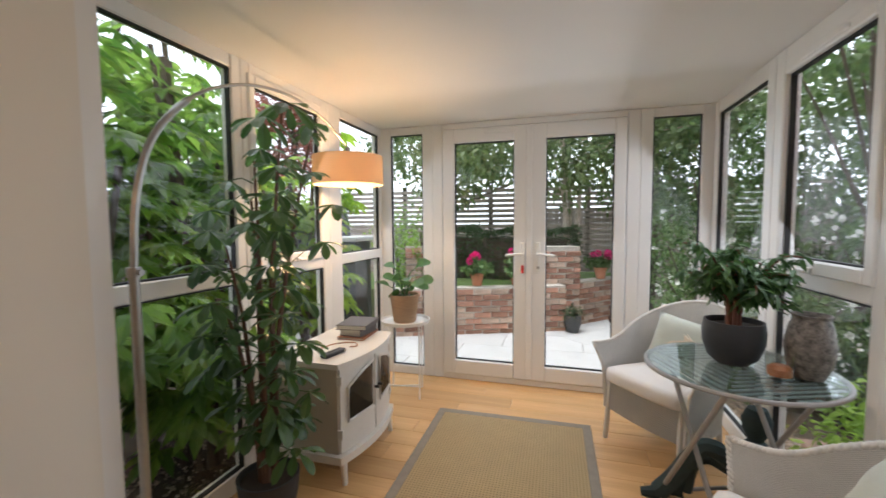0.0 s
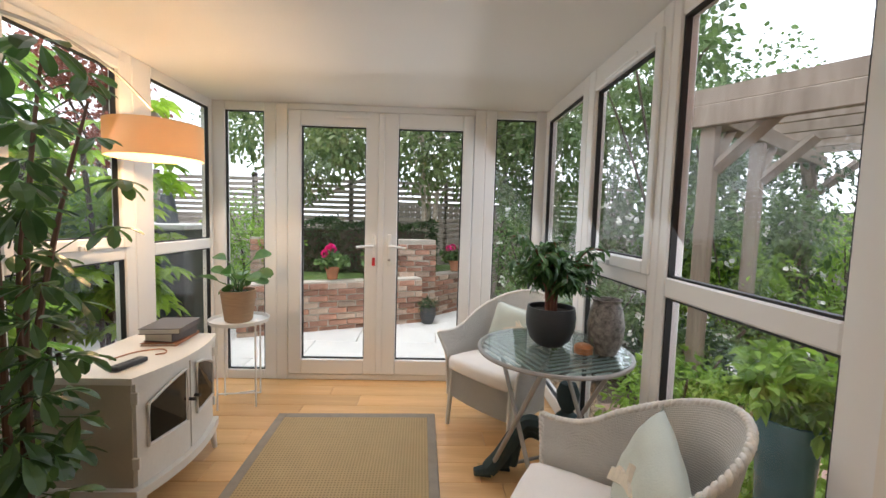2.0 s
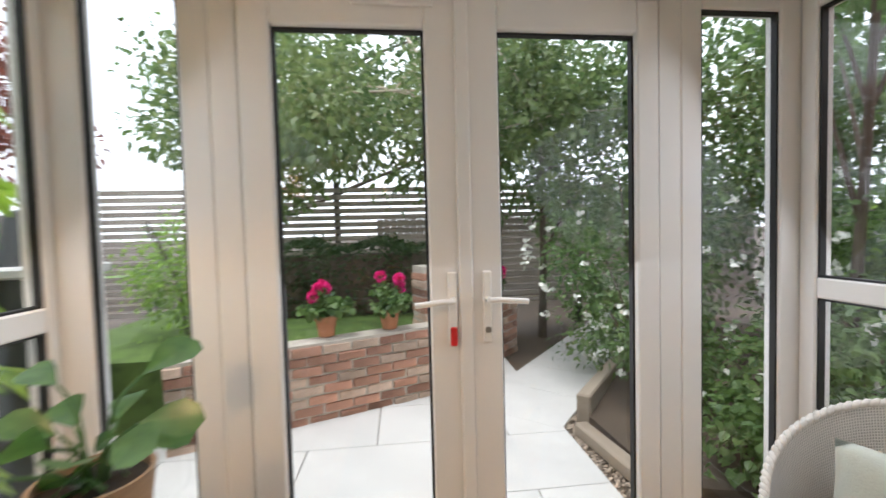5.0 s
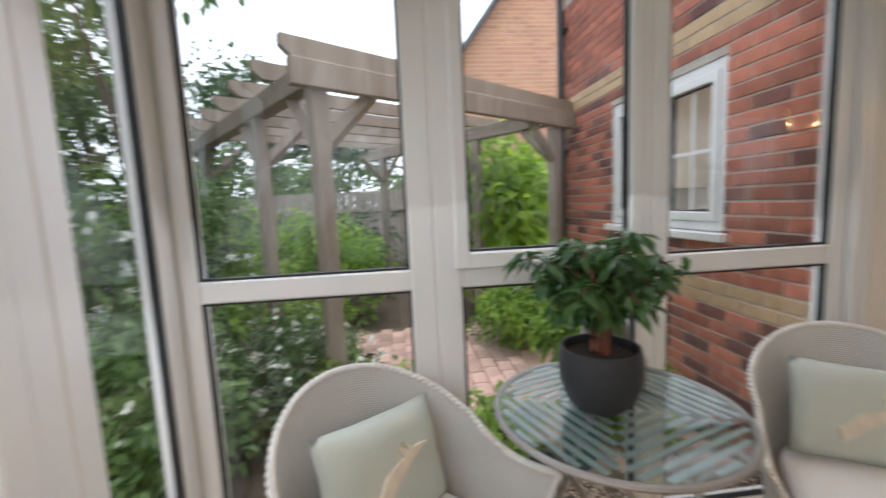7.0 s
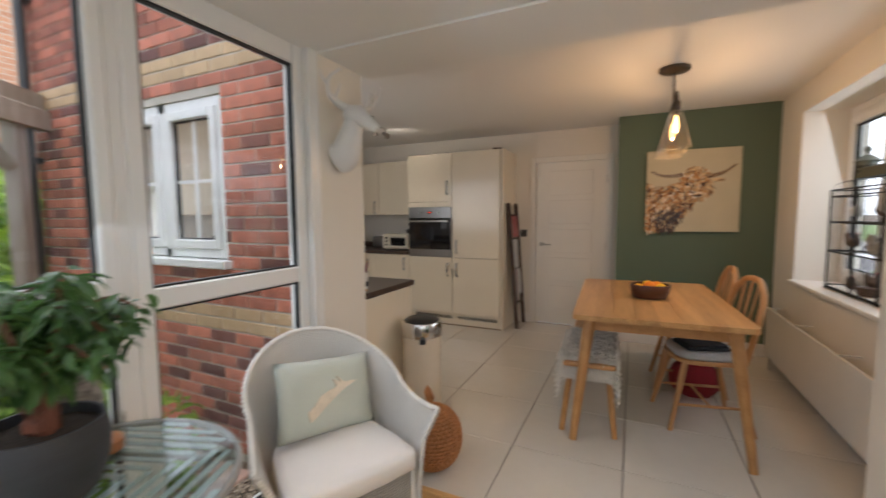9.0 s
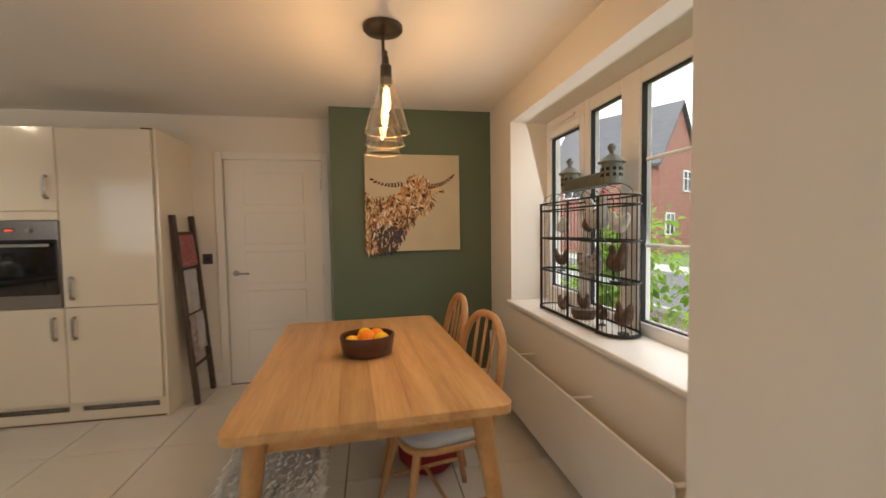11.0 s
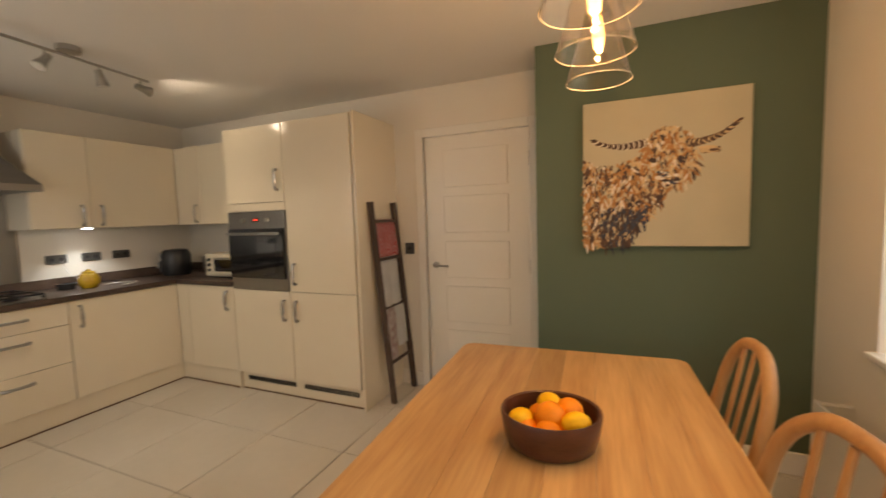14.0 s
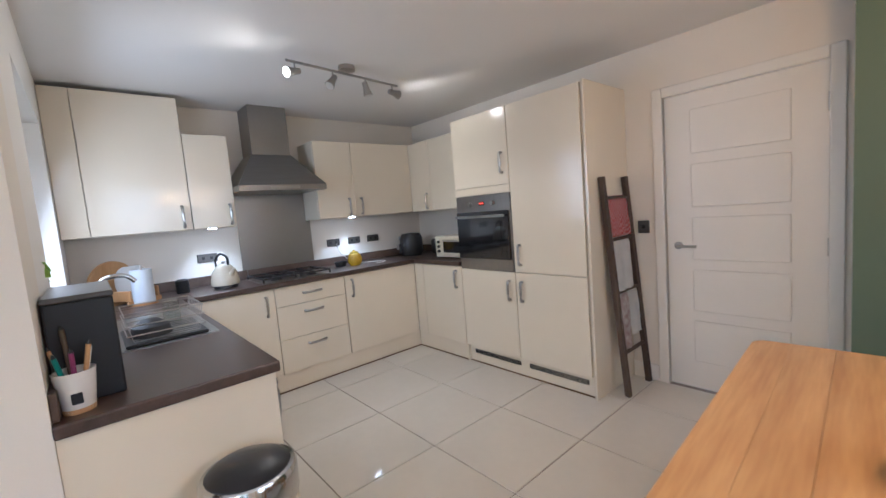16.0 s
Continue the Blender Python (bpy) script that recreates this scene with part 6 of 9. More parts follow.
def loom_chair(x, y, rz, label):
    """Tub armchair; it faces local -y."""
    c = thing("wicker_tub_chair", label, "armchair", x, y, 0, rz, "wicker tub chairs")
    # shell from one arm's front end round the back to the other
    N_ = 48
    RB, ARM, TURN = 0.272, 0.23, 0.56
    def line(u):
        """Point of the plan and its outward direction, u from -1 to 1."""
        s_ = 1 if u > 0 else -1
        if abs(u) < TURN:
            a = u / TURN * math.pi / 2
            return Vector((RB * math.sin(a), RB * math.cos(a) * 0.96, 0)), Vector((math.sin(a), math.cos(a), 0))
        q = (abs(u) - TURN) / (1 - TURN)
        return Vector((s_ * (RB + 0.012 * q), -ARM * q, 0)), Vector((s_, -0.35 * q ** 3, 0)).normalized()
    def crest(u):
        fall = 0.5 + 0.5 * math.cos(math.pi * min(1, abs(u) / 0.93))
        return 0.575 + 0.265 * fall ** 1.15
    rows_o, rows_i = [], []
    for j in range(15):
        v = j / 14
        ro, ri = [], []
        for k in range(N_ + 1):
            u = 2 * k / N_ - 1
            pt_, out = line(u)
            lean = -0.012 + 0.075 * v ** 1.6 * (0.75 + 0.25 * math.cos(u * 3)) + 0.045 * max(0, v - 0.7) / 0.3 * max(0, abs(u) - 0.6) / 0.4
            z = 0.19 + (crest(u) - 0.19) * v
            q = pt_ + out * lean
            ro.append((q.x, q.y, z))
            q = q - out * 0.014
            ri.append((q.x, q.y, z))
        rows_o.append(ro)
        rows_i.append(ri)
    bm = bmesh.new()
    grid_faces(bm, rows_o)
    part("outer_shell", bm, M_LOOM, c, smooth="all")
    bm = bmesh.new()
    grid_faces(bm, rows_i)
    part("inner_shell", bm, M_LOOM, c, smooth="all")
    # braid of short twisted lengths along the crest and down both fronts
    rim = [(Vector(a) + Vector(b)) / 2 + Vector((0, 0, 0.003)) for a, b in zip(rows_o[-1], rows_i[-1])]
    ends = [[(Vector(a[e]) + Vector(b[e])) / 2 for a, b in zip(rows_o, rows_i)] for e in (0, -1)]
    path = curve_pts(ends[0][:-1] + rim + ends[1][-2::-1], 5)
    bm = bmesh.new()
    for ph in (0.0, math.pi):
        tw = []
        for k, q in enumerate(path):
            d = (path[min(k + 1, len(path) - 1)] - path[max(k - 1, 0)]).normalized()
            sd = d.cross(Vector((0.3, 0.2, 1))).normalized()
            up = sd.cross(d)
            a = ph + k * 1.2
            tw.append(q + sd * 0.0045 * math.cos(a) + up * 0.0045 * math.sin(a))
        tube(bm, tw, 0.0085, 6)
    part("braided_rim", bm, M_LOOMEDGE, c, smooth="all")
    # apron under the seat
    p0, p1 = Vector(rows_o[0][0]), Vector(rows_o[0][-1])
    bm = bmesh.new()
    rows = []
    for z in (0.19, 0.25, 0.32, 0.385):
        rows.append([(p0.x + (p1.x - p0.x) * k / 20, p0.y - 0.022 * math.sin(math.pi * k / 20), z) for k in range(21)])
    grid_faces(bm, rows)
    bmesh.ops.solidify(bm, geom=bm.faces[:], thickness=0.012)
    part("apron", bm, M_LOOM, c)
    # boxed seat cushion, straight in front and round behind
    bm = bmesh.new()
    outline = [Vector((0.225 * math.sin(a), 0.225 * math.cos(a), 0)) for a in [math.pi * (k / 24 - 0.5) for k in range(25)]]
    outline += [Vector((0.243, -0.12, 0)), Vector((0.246, -0.235, 0)), Vector((0.225, -0.262, 0)), Vector((0.12, -0.272, 0)), Vector((0, -0.276, 0)), Vector((-0.12, -0.272, 0)), Vector((-0.225, -0.262, 0)), Vector((-0.246, -0.235, 0)), Vector((-0.243, -0.12, 0))]
    ring = lambda s, z: [(q.x * s, q.y * s, z) for q in outline]
    rows = [ring(0.6, 0.37), ring(0.96, 0.372), ring(1.0, 0.386), ring(1.005, 0.428), ring(0.98, 0.446), ring(0.86, 0.456), ring(0.4, 0.464)]
    vs = grid_faces(bm, rows, True)
    bm.faces.new(vs[0])
    bm.faces.new(vs[-1])
    part("seat_cushion", bm, M_CUSHION, c, "plump off-white seat cushion", "all")
    for sx in (-1, 1):
        for sy, rr in ((-0.215, 0.235), (0.17, 0.17)):
            part("leg", R((sx * rr, sy, 0.36), (sx * (rr + 0.012), sy * 1.12, 0.0), 0.017, 0.014), M_LEGW, c, smooth=True)
    p = thing("scatter_pillow", "pale sage pillow with a cream hare print", "pillow", 0, 0, 0, 0, "hare pillows")
    p.matrix_world = c.matrix_world @ pose(0.02, 0.105, 0.605, -20, 6, 4)
    body = part("pillow_cover", pillow_mesh(0.43, 0.31, 0.12, int(x * 10)), M_PILLOW, p, smooth="all")
    hare_print(p, 0.20, -0.070)
    return c


loom_chair(0.98, 3.33, -50, "white woven loom tub chair in the glazed corner")
loom_chair(1.0, 1.91, -118, "white woven loom tub chair by the brick-side window")

# rug
M_JUTE = weave_mat("jute_weave", (0.42, 0.31, 0.16), 0.010, 0.95)
M_RUGEDGE = mat("grey_rug_border", (0.25, 0.22, 0.18), 0.95, vary=0.1, scale=20, fine=200, bump=0.4)
rug = thing("jute_rug", "flat tan jute rug with a grey cloth border", "rug", 0.06, 2.62, 0.0, 1.0)
bm = bmesh.new()
grid_faces(bm, [[(-0.46 + 0.046 * i, -0.76 + 0.05 * j, 0.0095) for i in range(21)] for j in range(32)])
part("field", bm, M_JUTE, rug)
part("backing", B(-0.459, 0.459, -0.759, 0.789, 0.001, 0.007), M_RUGEDGE, rug)
bm = bmesh.new()
for q in ((-0.512, -0.46, -0.815, 0.845), (0.46, 0.512, -0.815, 0.845), (-0.46, 0.46, -0.815, -0.76), (-0.46, 0.46, 0.79, 0.845)):
    box(bm, *q, 0.001, 0.011, 0.003)
part("border", bm, M_RUGEDGE, rug)

# folding round table with patterned glass
M_TMETAL = mat("grey_painted_metal", (0.34, 0.32, 0.30), 0.45, 0.3, vary=0.08)
M_TGLASS = glass_mat("pale_table_glass", (0.86, 0.91, 0.90), 1.0, 0.02)
M_FROST = mat("frosted_strip", (0.42, 0.47, 0.47), 0.35, vary=0.05, spec=0.6)
tb = thing("round_glass_table", "round folding table with striped glass top", "table", 1.09, 2.70, 0, 20)
g = part("glass_top", R((0, 0, 0.718), (0, 0, 0.726), 0.345, seg=56), M_TGLASS, tb)
bm = bmesh.new()
tube(bm, [(0.348 * math.cos(2 * math.pi * k / 48), 0.348 * math.sin(2 * math.pi * k / 48), 0.712) for k in range(48)], 0.010, 8, True)
part("rim", bm, M_TMETAL, tb, smooth=True)
# stripes in four wedges, turned by quarters
for q in range(4):
    for k in range(9):
        d0 = 0.028 + 0.036 * k
        bm = bmesh.new()
        hw = min(d0, math.sqrt(max(0.0, 0.335 ** 2 - (d0 + 0.016) ** 2)))
        if hw < 0.02:
            bm.free()
            continue
        lo = -hw * 0.98
        box(bm, d0, d0 + 0.017, lo, hw * 0.98, 0.7125, 0.7165)
        ob = part("stripe", bm, M_FROST, tb, m=pose(0, 0, 0, 0, 0, 90 * q))
for sx in (-1, 1):
    a = part("leg_frame", tube(bmesh.new(), [(sx * 0.20, -0.20, 0.70), (sx * 0.20, 0.22, 0.012)], 0.011, 8), M_TMETAL, tb, smooth=True)
    b = part("leg_frame", tube(bmesh.new(), [(sx * 0.175, 0.20, 0.70), (sx * 0.175, -0.22, 0.012)], 0.011, 8), M_TMETAL, tb, smooth=True)
part("stretcher", R((-0.20, 0.2, 0.045), (0.20, 0.2, 0.045), 0.009), M_TMETAL, tb)
part("stretcher", R((-0.175, -0.2, 0.045), (0.175, -0.2, 0.045), 0.009), M_TMETAL, tb)
part("stretcher", R((-0.20, -0.19, 0.698), (0.20, -0.19, 0.698), 0.009), M_TMETAL, tb)
part("stretcher", R((-0.175, 0.19, 0.698), (0.175, 0.19, 0.698), 0.009), M_TMETAL, tb)

# ficus on the table
M_POTDARK = mat("charcoal_ribbed_pot", (0.030, 0.032, 0.036), 0.55, vary=0.15, scale=10, fine=80, bump=0.2, stretch=(1, 1, 6))
M_SOIL = mat("potting_soil", (0.035, 0.025, 0.018), 1.0, vary=0.4, scale=40, fine=120, bump=0.8)
M_REDSTEM = mat("red_brown_stem", (0.16, 0.055, 0.03), 0.6, vary=0.25, scale=14, fine=60, bump=0.3, stretch=(1, 1, 0.4))
L_FICUS = leaf_mat("ficus_leaf", (0.025, 0.070, 0.020), (0.085, 0.17, 0.045), 0.3, 0.25)


def pot_round(parent, prof, material, soil_r, soil_z, name="pot"):
    part(name, lathe(bmesh.new(), prof, 32), material, parent, smooth=True)
    part("soil", lathe(bmesh.new(), [(0, soil_z + 0.006), (soil_r * 0.6, soil_z + 0.004), (soil_r, soil_z)], 24), M_SOIL, parent)


pl = thing("potted_ficus", "bushy ficus in a charcoal ribbed pot on the table", "potted plant", 1.085, 2.745, 0.7265)
pot_round(pl, [(0, 0), (0.062, 0), (0.095, 0.03), (0.115, 0.09), (0.118, 0.14), (0.112, 0.185), (0.104, 0.185), (0.108, 0.14), (0.09, 0.12)], M_POTDARK, 0.106, 0.16)
bm = bmesh.new()
rg = random.Random(6)
tips = []
for k in range(7):
    a = k * 0.9 + rg.uniform(-0.3, 0.3)
    r0, r1 = 0.018, rg.uniform(0.05, 0.15)
    h = rg.uniform(0.34, 0.50)
    line = curve_pts([(r0 * math.cos(a), r0 * math.sin(a), 0.155), (r0 * 1.5 * math.cos(a), r0 * 1.5 * math.sin(a), 0.26), (r1 * 0.6 * math.cos(a), r1 * 0.6 * math.sin(a), h * 0.8), (r1 * math.cos(a), r1 * math.sin(a), h)], 5)
    tube(bm, line, [0.013 * (1 - 0.75 * i / len(line)) for i in range(len(line))], 7)
    tips += line[7:]
    for q in range(5):
        p = line[rg.randrange(7, len(line))]
        a2 = rg.uniform(0, 6.28)
        e = p + Vector((0.12 * math.cos(a2), 0.12 * math.sin(a2), rg.uniform(-0.04, 0.10)))
        ln2 = curve_pts([p, (p + e) / 2 + Vector((0, 0, 0.03)), e], 4)
        tube(bm, ln2, 0.0035, 5)
        tips += ln2[2:]
tagged(part("stem", bm, M_REDSTEM, pl, smooth=True), kind="stuff")
rn = np.random.default_rng(3)
P, F, U = [], [], []
for k in range(1150):
    b = tips[rn.integers(len(tips))]
    a = rn.uniform(0, 6.28)
    P.append(np.array(b) + rn.normal(size=3) * 0.012)
    F.append((math.cos(a), math.sin(a), rn.uniform(-0.9, 0.25)))
    U.append((rn.normal() * 0.4, rn.normal() * 0.4, 1))
mesh_part("foliage", leaf_mesh("foliage", P, F, U, 0.062 * rn.uniform(0.7, 1.2, 1150), 0.023, 0.3), L_FICUS, pl)

# glass jar and vase on the table
M_CLEAR = glass_mat("clear_glass", (0.96, 0.98, 0.97), 1.0)
j = thing("glass_jar", "clear glass jar with amber beads", "jar", 1.19, 2.585, 0.7265)
part("jar_wall", lathe(bmesh.new(), [(0, 0.002), (0.045, 0.0), (0.048, 0.01), (0.048, 0.10), (0.044, 0.10), (0.044, 0.012), (0, 0.01)], 24), M_CLEAR, j, smooth=True)
M_AMBER = mat("amber_beads", (0.45, 0.16, 0.05), 0.4, vary=0.3, scale=40, fine=90, bump=0.3)
part("beads", lathe(bmesh.new(), [(0, 0.012), (0.04, 0.012), (0.042, 0.04), (0.03, 0.05), (0, 0.053)], 20), M_AMBER, j, smooth=True)
M_VASE = mat("mottled_grey_vase", (0.10, 0.085, 0.075), 0.45, vary=0.6, scale=45, fine=120, bump=0.6, second=(0.30, 0.27, 0.24))
v_ = thing("mottled_vase", "mottled dark grey vase on the glass table", "vase", 1.30, 2.62, 0.7265)
part("vase_body", lathe(bmesh.new(), [(0, 0), (0.05, 0), (0.075, 0.06), (0.082, 0.13), (0.07, 0.20), (0.058, 0.235), (0.066, 0.25), (0.058, 0.25), (0.05, 0.235), (0.06, 0.19), (0.06, 0.1), (0, 0.04)], 28), M_VASE, v_, smooth=True)

# seated figure under the table: one plain shape
M_DOLL = mat("dark_teal_fabric", (0.022, 0.040, 0.042), 0.8, vary=0.3, scale=10, fine=80, bump=0.3)
bm = bmesh.new()
tube(bm, curve_pts([(0.20, -0.02, 0.16), (0.05, -0.04, 0.30), (-0.02, -0.02, 0.28), (-0.12, 0.0, 0.12), (-0.18, 0.0, 0.05)], 5), 0.042, 8)
tube(bm, curve_pts([(0.20, 0.08, 0.14), (0.06, 0.06, 0.22), (-0.02, 0.06, 0.18), (-0.06, 0.04, 0.05)], 5), 0.042, 8)
tube(bm, [(-0.17, 0.0, 0.045), (-0.25, 0.02, 0.03)], [0.035, 0.02], 8)
tube(bm, [(-0.06, 0.04, 0.045), (-0.14, 0.06, 0.028)], [0.035, 0.02], 8)
lathe(bm, [(0, 0.0), (0.085, 0.0), (0.10, 0.08), (0.085, 0.20), (0.06, 0.30), (0.03, 0.33), (0.055, 0.38), (0.06, 0.43), (0.04, 0.48), (0, 0.49)], 14, at=(0.24, 0.03, 0.0))
dl_ = part("seated_doll", bm, M_DOLL, None, smooth=True)
dl_.matrix_world = pose(1.0, 2.82, 0.0, 0, 0, 5)
tagged(dl_, "dark teal seated doll with bent knees under the table", "doll")

# electric stove cabinet
M_STOVE = mat("white_enamel", (0.68, 0.65, 0.60), 0.35, vary=0.05, scale=6, fine=70, bump=0.05)
M_STOVESIDE = mat("beige_stove_side", (0.46, 0.41, 0.33), 0.5, vary=0.06, scale=6)
M_FIREGLASS = mat("dark_fire_glass", (0.022, 0.018, 0.015), 0.08, vary=0.2, bump=0)
st = thing("stove_heater", "white electric stove heater with arched glass doors", "stove", -0.70, 2.79, 0, 0)
# local: front faces +x, runs along y from -0.31 to 0.31
def bow(y, b=0.055):
    return b * (1 - (y / 0.31) ** 2)
def bowed(bm, x0, z0, z1, y0, y1, back, b=0.055, n=14):
    pts = [(x0 + bow(y0 + (y1 - y0) * k / n, b), y0 + (y1 - y0) * k / n) for k in range(n + 1)]
    top = [bm.verts.new((x, y, z1)) for x, y in pts] + [bm.verts.new((back, y1, z1)), bm.verts.new((back, y0, z1))]
    bot = [bm.verts.new((q.co.x, q.co.y, z0)) for q in top]
    bm.faces.new(top)
    bm.faces.new(bot[::-1])
    m_ = len(top)
    for i in range(m_):
        bm.faces.new((bot[i], bot[(i + 1) % m_], top[(i + 1) % m_], top[i]))
    return bm
part("top_plate", bowed(bmesh.new(), 0.012, 0.612, 0.64, -0.325, 0.325, -0.40), M_STOVE, st)
part("body", bowed(bmesh.new(), -0.02, 0.16, 0.612, -0.30, 0.30, -0.38), M_STOVESIDE, st)
part("base_plate", bowed(bmesh.new(), 0.02, 0.12, 0.16, -0.325, 0.325, -0.40), M_STOVE, st)
for s in (-1, 1):
    bm = bmesh.new()
    y0, y1 = (s * 0.295, s * 0.006)
    if y0 > y1:
        y0, y1 = y1, y0
    bowed(bm, -0.006, 0.165, 0.608, y0, y1, -0.03)
    d_ = part("door", bm, M_STOVE, st)
    # arched glass with a raised frame
    def arch(yc, w, z0, z1, n=10):
        out = [(yc - w / 2, z0), (yc + w / 2, z0)]
        for k in range(n + 1):
            u = k / n
            yy = yc + w / 2 - w * u
            rise = (1 - ((yy) / 0.29) ** 2) * 0.10
            out.append((yy, z1 - 0.10 + rise))
        return out
    yc = s * 0.148
    bm = bmesh.new()
    f = bm.faces.new([bm.verts.new((bow(y) + 0.003, y, z)) for y, z in arch(yc, 0.20, 0.33, 0.57)])
    bmesh.ops.solidify(bm, geom=[f], thickness=0.004)
    part("glass", bm, M_FIREGLASS, d_, "dark arched glass")
    bm = bmesh.new()
    tube(bm, [(bow(y) + 0.006, y, z) for y, z in arch(yc, 0.215, 0.322, 0.58)], 0.007, 6, True)
    part("glazing_frame", bm, M_STOVE, d_)
    for z in (0.24, 0.52):
        part("hinge", B(-0.02, 0.012, s * 0.296 - 0.006, s * 0.296 + 0.006, z, z + 0.05, 0.003), M_STOVE, d_)
    part("knob", R((bow(0) + 0.002, s * 0.022, 0.42), (bow(0) + 0.03, s * 0.022, 0.42), 0.008), M_BLACK, d_)
for x in (0.0, -0.36):
    for y in (-0.28, 0.28):
        part("leg", R((x, y, 0.12), (x + 0.012, y * 1.02, 0), 0.02, 0.013), M_STOVE, st, smooth=True)
M_BOOKRED = mat("tan_book_cover", (0.36, 0.14, 0.06), 0.6, vary=0.1)
M_BOOKGREY = mat("dark_book_cover", (0.09, 0.075, 0.07), 0.5, vary=0.15)
M_PAGES = mat("book_pages", (0.60, 0.56, 0.48), 0.9, vary=0.1, scale=4, fine=300, stretch=(1, 1, 20))
z = 0.641
for k, (w, l, h, mt, lb, a) in enumerate(((0.17, 0.24, 0.014, M_BOOKRED, "thin tan book lying on the stove", 4), (0.15, 0.19, 0.045, M_PAGES, "thick grey book in a stack", -5), (0.19, 0.24, 0.028, M_BOOKGREY, "large dark book topping a stack", 7))):
    b_ = thing("book", lb, "book", -0.86, 2.99, z, a, "stack of books")
    part("page_block", B(-w / 2 + 0.004, w / 2 - 0.004, -l / 2 + 0.004, l / 2 - 0.004, 0.003, h - 0.003), M_PAGES, b_)
    cm = M_BOOKGREY if mt is M_PAGES else mt
    part("cover", B(-w / 2, w / 2, -l / 2, l / 2, 0, 0.003), cm, b_)
    part("cover", B(-w / 2, w / 2, -l / 2, l / 2, h - 0.003, h), cm, b_)
    part("spine", B(w / 2 - 0.003, w / 2, -l / 2, l / 2, 0.003, h - 0.003), cm, b_)
    z += h + 0.0005
rm = thing("remote_control", "black remote control lying on the stove", "remote control", -0.80, 2.60, 0.641, 78)
part("shell", B(-0.075, 0.075, -0.024, 0.024, 0, 0.022, 0.008, 3), M_BLACK, rm, smooth=True)
for k in range(6):
    part("button", R((-0.05 + 0.018 * k, 0, 0.022), (-0.05 + 0.018 * k, 0, 0.024), 0.005, seg=8), M_GREYPL, rm)
cb = thing("cable_loop", "thin brown cord looped on the stove", "cord", -0.83, 2.72, 0.641)
part("cord", tube(bmesh.new(), curve_pts([(-0.10, -0.06, 0.004), (-0.06, 0.05, 0.004), (0.03, 0.10, 0.004), (0.08, 0.05, 0.004), (0.05, 0.02, 0.004)], 6), 0.003, 6), M_BOOKRED, cb)

# white wire side table with plant
M_WIRE = mat("white_powder_coat", (0.78, 0.77, 0.75), 0.4, vary=0.02)
sd = thing("wire_side_table", "white round side table on thin wire legs", "side table", -0.80, 3.63, 0, 15)
part("tray", lathe(bmesh.new(), [(0, 0.575), (0.185, 0.575), (0.192, 0.60), (0.187, 0.60), (0.182, 0.581), (0, 0.581)], 36), M_WIRE, sd, smooth=True)
for k in range(4):
    a, b = radians(90 * k + 45), radians(90 * k + 225)
    part("leg", tube(bmesh.new(), [(0.165 * math.cos(a), 0.165 * math.sin(a), 0.575), (0.165 * math.cos(a), 0.165 * math.sin(a), 0.008)], 0.006, 8), M_WIRE, sd)
for k in range(2):
    a = radians(90 * k + 45)
    part("cross_bar", R((0.165 * math.cos(a), 0.165 * math.sin(a), 0.008 + 0.008 * k), (-0.165 * math.cos(a), -0.165 * math.sin(a), 0.12), 0.005, seg=8), M_WIRE, sd)
M_BASKETPOT = mat("tan_fibre_pot", (0.34, 0.22, 0.13), 0.85, vary=0.15, scale=12, fine=90, bump=0.4, stretch=(1, 1, 8))
pl = thing("potted_foliage_plant", "broad-leaved green plant in a tan fibre pot", "potted plant", -0.80, 3.62, 0.582)
pot_round(pl, [(0, 0), (0.078, 0), (0.088, 0.01), (0.112, 0.20), (0.115, 0.215), (0.106, 0.215), (0.098, 0.17)], M_BASKETPOT, 0.104, 0.195)
L_BROAD = leaf_mat("broad_leaf", (0.03, 0.085, 0.02), (0.09, 0.19, 0.045), 0.3, 0.3)
bm = bmesh.new()
P, F, U, S = [], [], [], []
rg = random.Random(9)
for k in range(11):
    a = k * 2.4
    r1 = rg.uniform(0.05, 0.15)
    h = rg.uniform(0.27, 0.42)
    tip = Vector((r1 * math.cos(a), r1 * math.sin(a), h))
    tube(bm, curve_pts([(0.02 * math.cos(a), 0.02 * math.sin(a), 0.19), (r1 * 0.4 * math.cos(a), r1 * 0.4 * math.sin(a), h * 0.85), tip], 4), 0.004, 6)
    P.append(tip)
    F.append((math.cos(a), math.sin(a), rg.uniform(0.0, 0.9)))
    U.append((rg.uniform(-0.5, 0.5), rg.uniform(-0.9, -0.2), 0.8))
    S.append(rg.uniform(0.12, 0.165))
part("stalks", bm, L_BROAD, pl)
for k in range(11):
    mesh_part("leaf", leaf_mesh("leaf", P[k:k + 1], F[k:k + 1], U[k:k + 1], S[k], S[k] * 0.62, 0.12, True), L_BROAD, pl, smooth="all")
mesh_part("undergrowth", cap_mesh("undergrowth", np.random.default_rng(8), 16, (0, 0, 0.23), (0.10, 0.10, 0.05), 0.08, 0.04), L_BROAD, pl)

